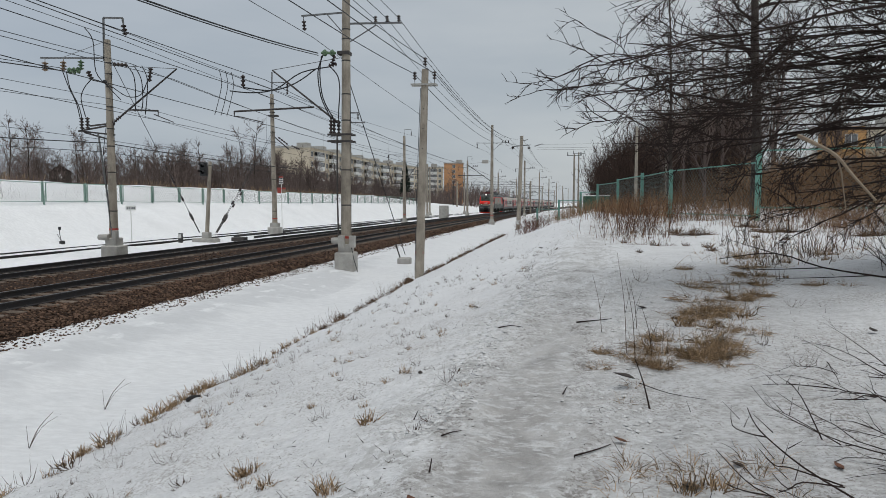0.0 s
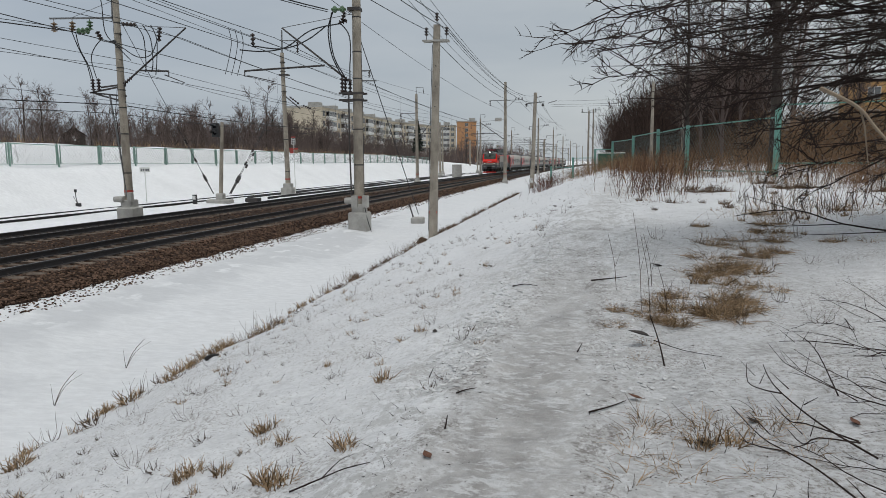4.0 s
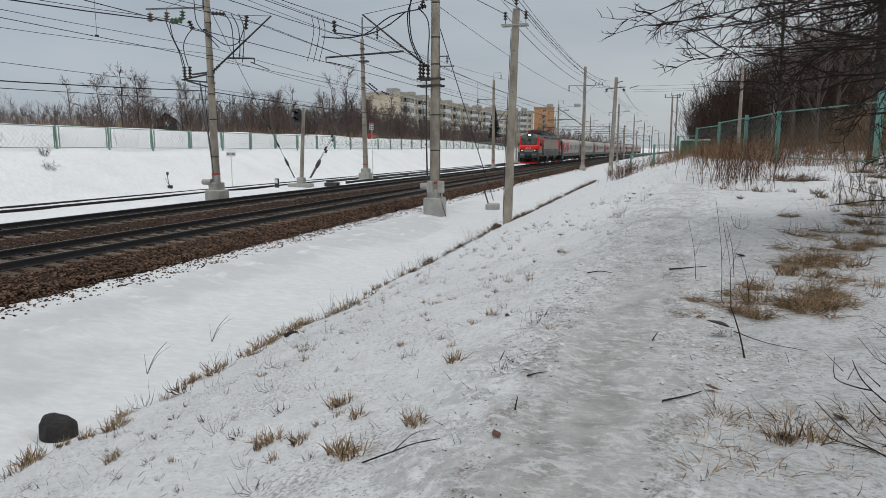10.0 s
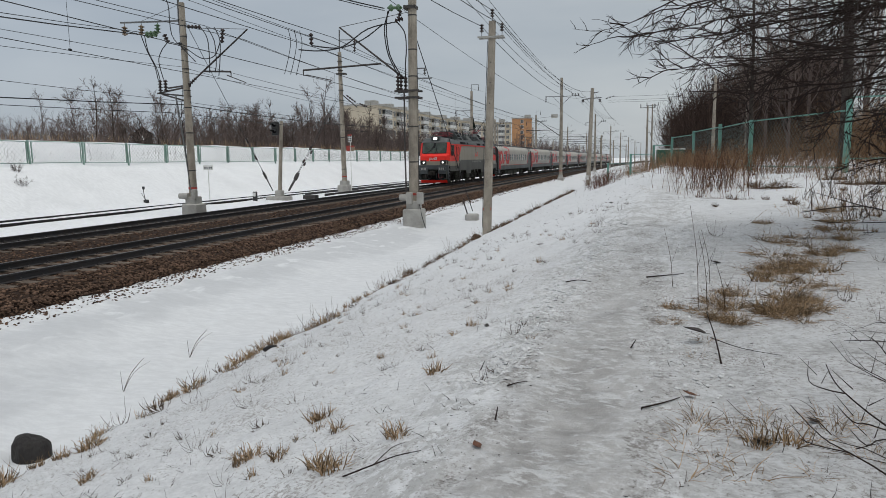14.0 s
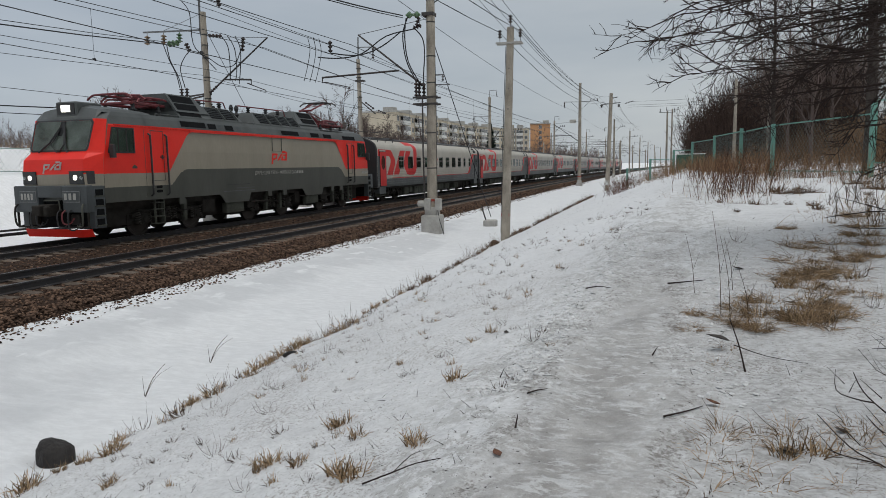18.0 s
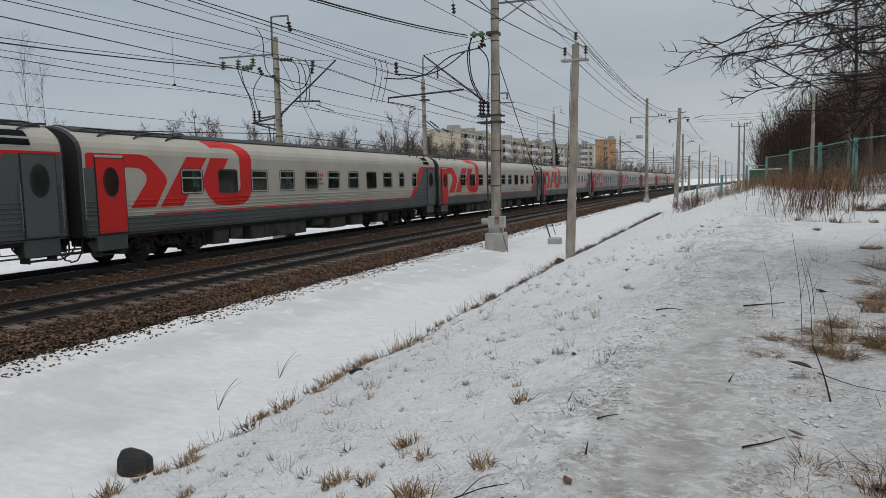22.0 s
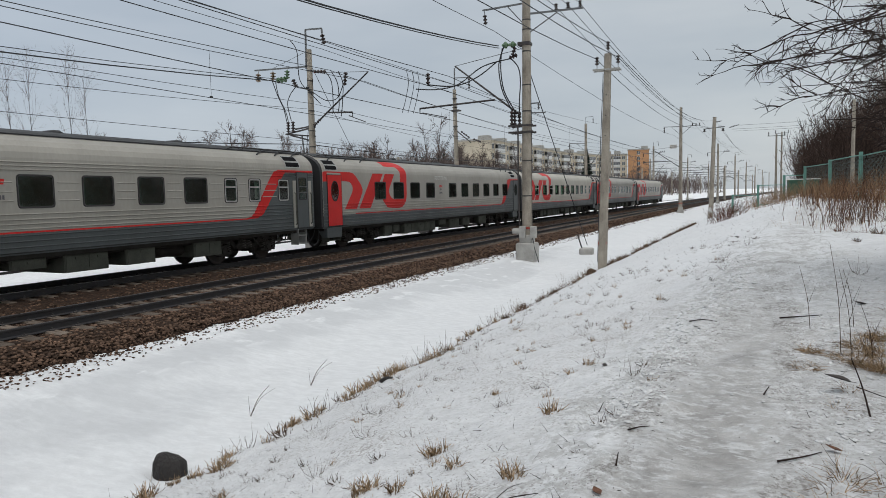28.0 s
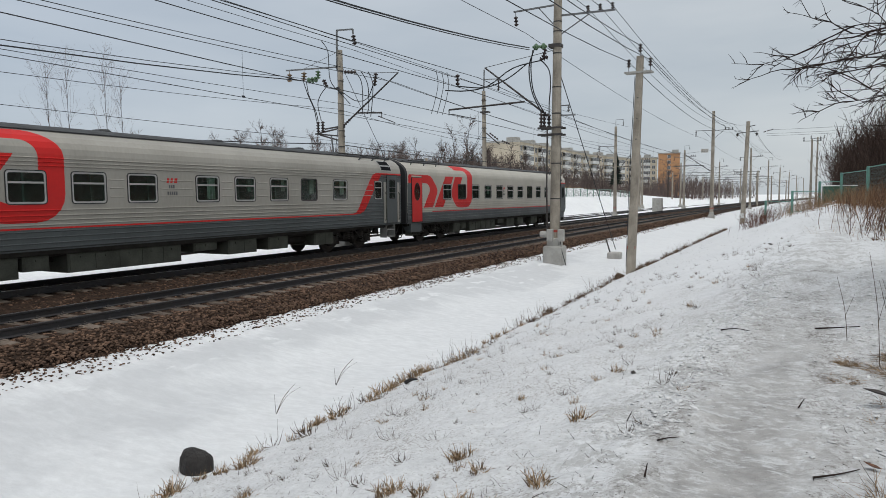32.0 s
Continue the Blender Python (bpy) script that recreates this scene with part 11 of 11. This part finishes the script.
def build_sticks():
    def stick(pts, r, label, forks=(), material="twig"):
        ms = Mesh()
        P = smooth_line([Vector(p) for p in ground_line(pts)], 3)
        ms.tube(P, [r * (1 - 0.6 * i / (len(P) - 1)) for i in range(len(P))], 6)
        for f in forks:
            Q = smooth_line([Vector(p) for p in ground_line(f)], 3)
            ms.tube(Q, [r * 0.6 * (1 - 0.7 * i / (len(Q) - 1)) for i in range(len(Q))], 5)
        single("stick", ms, M[material], label, "stick", group="sticks and twigs")
    stick(((0.78, 4.98, -0.02), (0.74, 5.05, 0.16), (0.68, 5.12, 0.33)), 0.007, "dark stick standing up in the snow")
    stick(((0.74, 5.3, 0.05), (0.95, 5.2, 0.03), (1.2, 5.1, 0.0)), 0.004, "thin twig lying on snow")
    stick(((0.38, 7.89, 0.0), (0.55, 7.9, 0.0), (0.78, 7.86, 0.0)), 0.009, "dark twig lying on trodden snow")
    stick(((0.16, 5.30, 0.0), (0.2, 5.42, 0.02)), 0.006, "short dark twig on icy snow")
    stick(((-0.66, 4.30, 0.0), (-0.6, 4.37, 0.0), (-0.54, 4.42, 0.0)), 0.006, "short dark twig on icy snow")
    stick(((0.2, 4.10, 0.0), (0.33, 4.19, 0.0), (0.44, 4.32, 0.0)), 0.007, "short dark twig on icy snow", (((0.2, 4.1, 0.0), (0.2, 4.05, 0.0)),))
    stick(((-0.64, 3.72, -0.01), (-0.63, 3.75, 0.07)), 0.006, "short stub standing in the snow")
    stick(((-0.95, 4.83, 0.0), (-0.92, 4.85, 0.06)), 0.005, "short stub standing in the snow")
    stick(((-0.5, 7.44, 0.0), (-0.36, 7.41, 0.005), (-0.22, 7.36, 0.0)), 0.007, "dark twig lying on trodden snow")
    stick(((-1.39, 3.19, 0.0), (-1.23, 3.25, 0.02), (-1.11, 3.28, 0.015), (-0.98, 3.32, 0.0)), 0.0055, "dark forked twig lying in snow", (((-1.23, 3.25, 0.02), (-1.17, 3.38, 0.03), (-1.13, 3.5, 0.0)), ((-1.11, 3.28, 0.015), (-1.02, 3.22, 0.03))))
    stick(((-5.05, 8.78, 0.02), (-4.9, 8.7, 0.05), (-4.72, 8.54, 0.03)), 0.035, "short dark log at the ditch edge", material="stump")
    stick(((4.6, 9.3, 0.10), (3.9, 10.1, 0.16), (3.45, 10.75, 0.26), (2.75, 11.15, 0.20)), 0.014, "long dark fallen branch lying over the snow", (((3.9, 10.1, 0.16), (3.2, 10.35, 0.12), (2.85, 10.6, 0.14)), ((3.45, 10.75, 0.26), (2.9, 11.3, 0.45)), ((4.3, 9.6, 0.12), (3.7, 9.7, 0.1), (3.2, 9.9, 0.05))))
    for a in ((-6.46, 8.91), (-6.35, 7.3)):
        stick(((a[0], a[1], -0.03), (a[0] + 0.1, a[1] + 0.05, 0.22), (a[0] + 0.28, a[1] + 0.1, 0.42)), 0.007, "pale dead stalks leaning over the ditch snow", (((a[0], a[1], -0.02), (a[0] + 0.18, a[1] + 0.02, 0.25), (a[0] + 0.38, a[1] + 0.1, 0.38)), ((a[0], a[1], 0.0), (a[0] - 0.02, a[1], 0.28))), "weed")
    # tall thin stalks beside the path
    for x, y, h in ((0.86, 6.45, 0.75), (0.80, 6.6, 0.95), (1.0, 7.4, 0.55), (0.62, 7.3, 0.6), (0.98, 6.2, 0.5)):
        stick(((x, y, -0.02), (x - 0.03, y, h * 0.5), (x - 0.1, y + 0.05, h)), 0.0034, "tall thin dead stalk beside the path", (((x - 0.02, y, h * 0.4), (x + 0.05, y, h * 0.75)),), "weed")
    # bramble shoots that lie low over the snow
    for r, pts in ((0.008, ((1.62, 3.6, 0.02), (1.42, 3.82, 0.1), (1.33, 4.17, 0.1), (1.34, 4.45, 0.1), (1.37, 4.7, 0.1))), (0.006, ((1.33, 4.17, 0.1), (1.25, 4.24, 0.1), (1.2, 4.41, 0.1), (1.24, 4.6, 0.16))),
                   (0.007, ((1.36, 3.1, 0.02), (1.23, 3.29, 0.1), (1.13, 3.41, 0.1), (1.07, 3.65, 0.1), (1.02, 4.07, 0.1))), (0.005, ((1.13, 3.42, 0.1), (1.0, 3.48, 0.1), (0.93, 3.53, 0.1))),
                   (0.006, ((1.6, 3.78, 0.02), (1.35, 3.83, 0.1), (1.28, 3.86, 0.1), (1.25, 4.03, 0.1))), (0.006, ((1.73, 4.4, 0.02), (1.75, 4.81, 0.1), (1.8, 5.23, 0.1))),
                   (0.005, ((1.8, 4.3, 0.02), (1.62, 4.56, 0.1), (1.53, 4.67, 0.1))), (0.006, ((2.2, 5.38, 0.02), (1.84, 5.22, 0.08), (1.61, 5.17, 0.08))), (0.006, ((1.6, 3.76, 0.02), (1.34, 3.62, 0.1), (1.24, 3.54, 0.1), (1.23, 3.74, 0.1)))):
        a, b_ = Vector(pts[1]), Vector(pts[-1])
        q = a.lerp(b_, 0.5)
        stick(pts, r * 0.8, "dark bramble shoot low over the snow", ((tuple(q), (q.x - 0.07, q.y + 0.16, q.z + 0.06)), (tuple(a.lerp(b_, 0.25)), (a.x + 0.06, a.y + 0.2, a.z + 0.05))))
    # arching bramble shoots
    rng = np.random.RandomState(8)
    for bx, by, n, ln, dx, dy in ((2.75, 6.0, 9, 0.9, -1.0, 0.25), (2.05, 3.55, 8, 0.95, -1.0, 0.3), (2.35, 4.1, 14, 1.0, -1.0, 0.15), (1.95, 3.3, 14, 0.9, -0.9, 0.4), (2.55, 5.0, 8, 0.8, -1.0, -0.2), (1.75, 2.9, 9, 0.7, -0.8, 0.5)):
        st = np.stack([bx + rng.normal(0, 0.12, n), by + rng.normal(0, 0.15, n), np.full(n, ground_z(bx, by) - 0.02)], 1)
        d = np.stack([dx + rng.normal(0, 0.55, n), dy + rng.normal(0, 0.7, n), rng.uniform(0.10, 0.55, n)], 1)
        l1, r1 = shoots(rng, st, d, ln * rng.uniform(0.5, 1.2, n), rng.uniform(0.0028, 0.0066, n), 8, 0.16, -0.05)
        l2, r2 = branch_off(rng, l1, r1, 3, 0.25, 0.9, 0.32, (0.4, 0.9), 0.7, 5, 0.12, 0.0, 0.0016)
        me = joined([tubes_mesh(l1, r1, 5), tubes_mesh(l2, r2, 4)], "bramble", M["twig"])
        single("bramble", me, None, "dark arching bramble shoots over the snow", "bramble", group="brambles beside the path")


def leaf_mesh(w, l, curl):
    ms = Mesh()
    n = 6
    v = []
    for i in range(n + 1):
        s = i / n
        hw = w * math.sin(math.pi * min(0.98, max(0.03, s)) ** 0.8) / 2
        z = 0.2 * curl * (s - 0.4) ** 2
        for d, dz in ((-1, 0.35), (0, 0.0), (1, 0.35)):
            v.append((d * hw, (s - 0.5) * l, z + dz * hw))
    ms.add(v, [(i * 3 + j, i * 3 + j + 1, i * 3 + j + 4, i * 3 + j + 3) for i in range(n) for j in range(2)])
    o = len(v)
    ms.add([(x, y, z - 0.002) for x, y, z in v], [(i * 3 + j, i * 3 + j + 3, i * 3 + j + 4, i * 3 + j + 1) for i in range(n) for j in range(2)])
    ms.tube([(0, -0.5 * l, curl * 0.03), (0, -0.72 * l, curl * 0.06)], 0.0015, 4)
    return ms


def build_leaves():
    for x, y, w, l, c, m, turn, lift, lb in ((0.63, 5.36, 0.10, 0.17, 0.10, "darkleaf", 70, 0.10, "dark curled leaf caught above the snow"), (1.67, 4.01, 0.05, 0.07, 0.2, "leaf", 20, 0.01, "reddish brown dead leaf on snow"), (1.14, 4.06, 0.05, 0.07, 0.2, "darkleaf", 80, 0.01, "dark curled dead leaf on snow"),
                                             (3.3, 7.29, 0.08, 0.10, 0.3, "darkleaf", 10, 0.03, "dark curled dead leaf on snow"), (1.21, 8.57, 0.09, 0.12, 0.2, "darkleaf", 80, 0.01, "dark wet leaf beside the path"), (-0.67, 3.32, 0.05, 0.065, 0.15, "leaf", 40, 0.01, "reddish brown dead leaf on snow"),
                                             (0.80, 3.70, 0.09, 0.12, 0.3, "darkleaf", 120, 0.01, "dark clump of wet leaves"), (0.5, 4.35, 0.05, 0.09, 0.2, "leaf", 70, 0.02, "reddish brown dead leaf in grass"), (-1.16, 6.2, 0.05, 0.07, 0.2, "darkleaf", 10, 0.0, "dark dead leaf on snow"), (-0.1, 17.5, 0.12, 0.16, 0.2, "darkleaf", 10, 0.02, "dark lump on the snow")):
        single("dead_leaf", leaf_mesh(w, l, c), M[m], lb, "leaf", pose(x, y, ground_z(x, y) + lift, 8, 5, turn), group="dead leaves")


def build_stumps():
    # dark end of a sawn log standing out of a melt hole in the ditch
    for x, y, r, h, lb in ((-5.93, 5.42, 0.19, 0.245, "dark rounded stump standing in a melt hole"), (-4.98, 24.35, 0.17, 0.2, "brown stone beside the line pole")):
        rng = random.Random(int(r * 100))
        ms = Mesh()
        n = 18
        v = []
        prof = ((1.04, -0.3), (1.02, 0.2), (0.99, 0.5), (0.92, 0.74), (0.76, 0.92), (0.5, 1.02), (0.2, 1.05))
        for k, (q, z) in enumerate(prof):
            for i in range(n):
                w = 2 * math.pi * i / n
                rr = r * q * (1 + 0.07 * math.sin(3 * w + k * 0.2) + 0.04 * math.sin(7 * w) + 0.05 * math.sin(11 * w + k))
                v.append((rr * math.cos(w), rr * math.sin(w) * 0.8, z * h * (1 - 0.10 * math.cos(w - 0.4))))
        f = [(k * n + i, k * n + (i + 1) % n, (k + 1) * n + (i + 1) % n, (k + 1) * n + i) for k in range(len(prof) - 1) for i in range(n)]
        f.append(tuple((len(prof) - 1) * n + i for i in range(n)))
        ms.add(v, f)
        single("log_stump", ms, M["stump"] if y < 10 else M["weed"], lb, "log" if y < 10 else "stone", pose(x, y, ground_z(x, y) + (0.04 if y < 10 else -0.05), 6, 4, 20))


build_tufts()
build_sticks()
build_leaves()
build_stumps()


def motions():
    for ob, offset in train_things:
        walk(ob, [(t, on_line(s + offset)) for t, s in enumerate(TRAIN_S)])


motions()
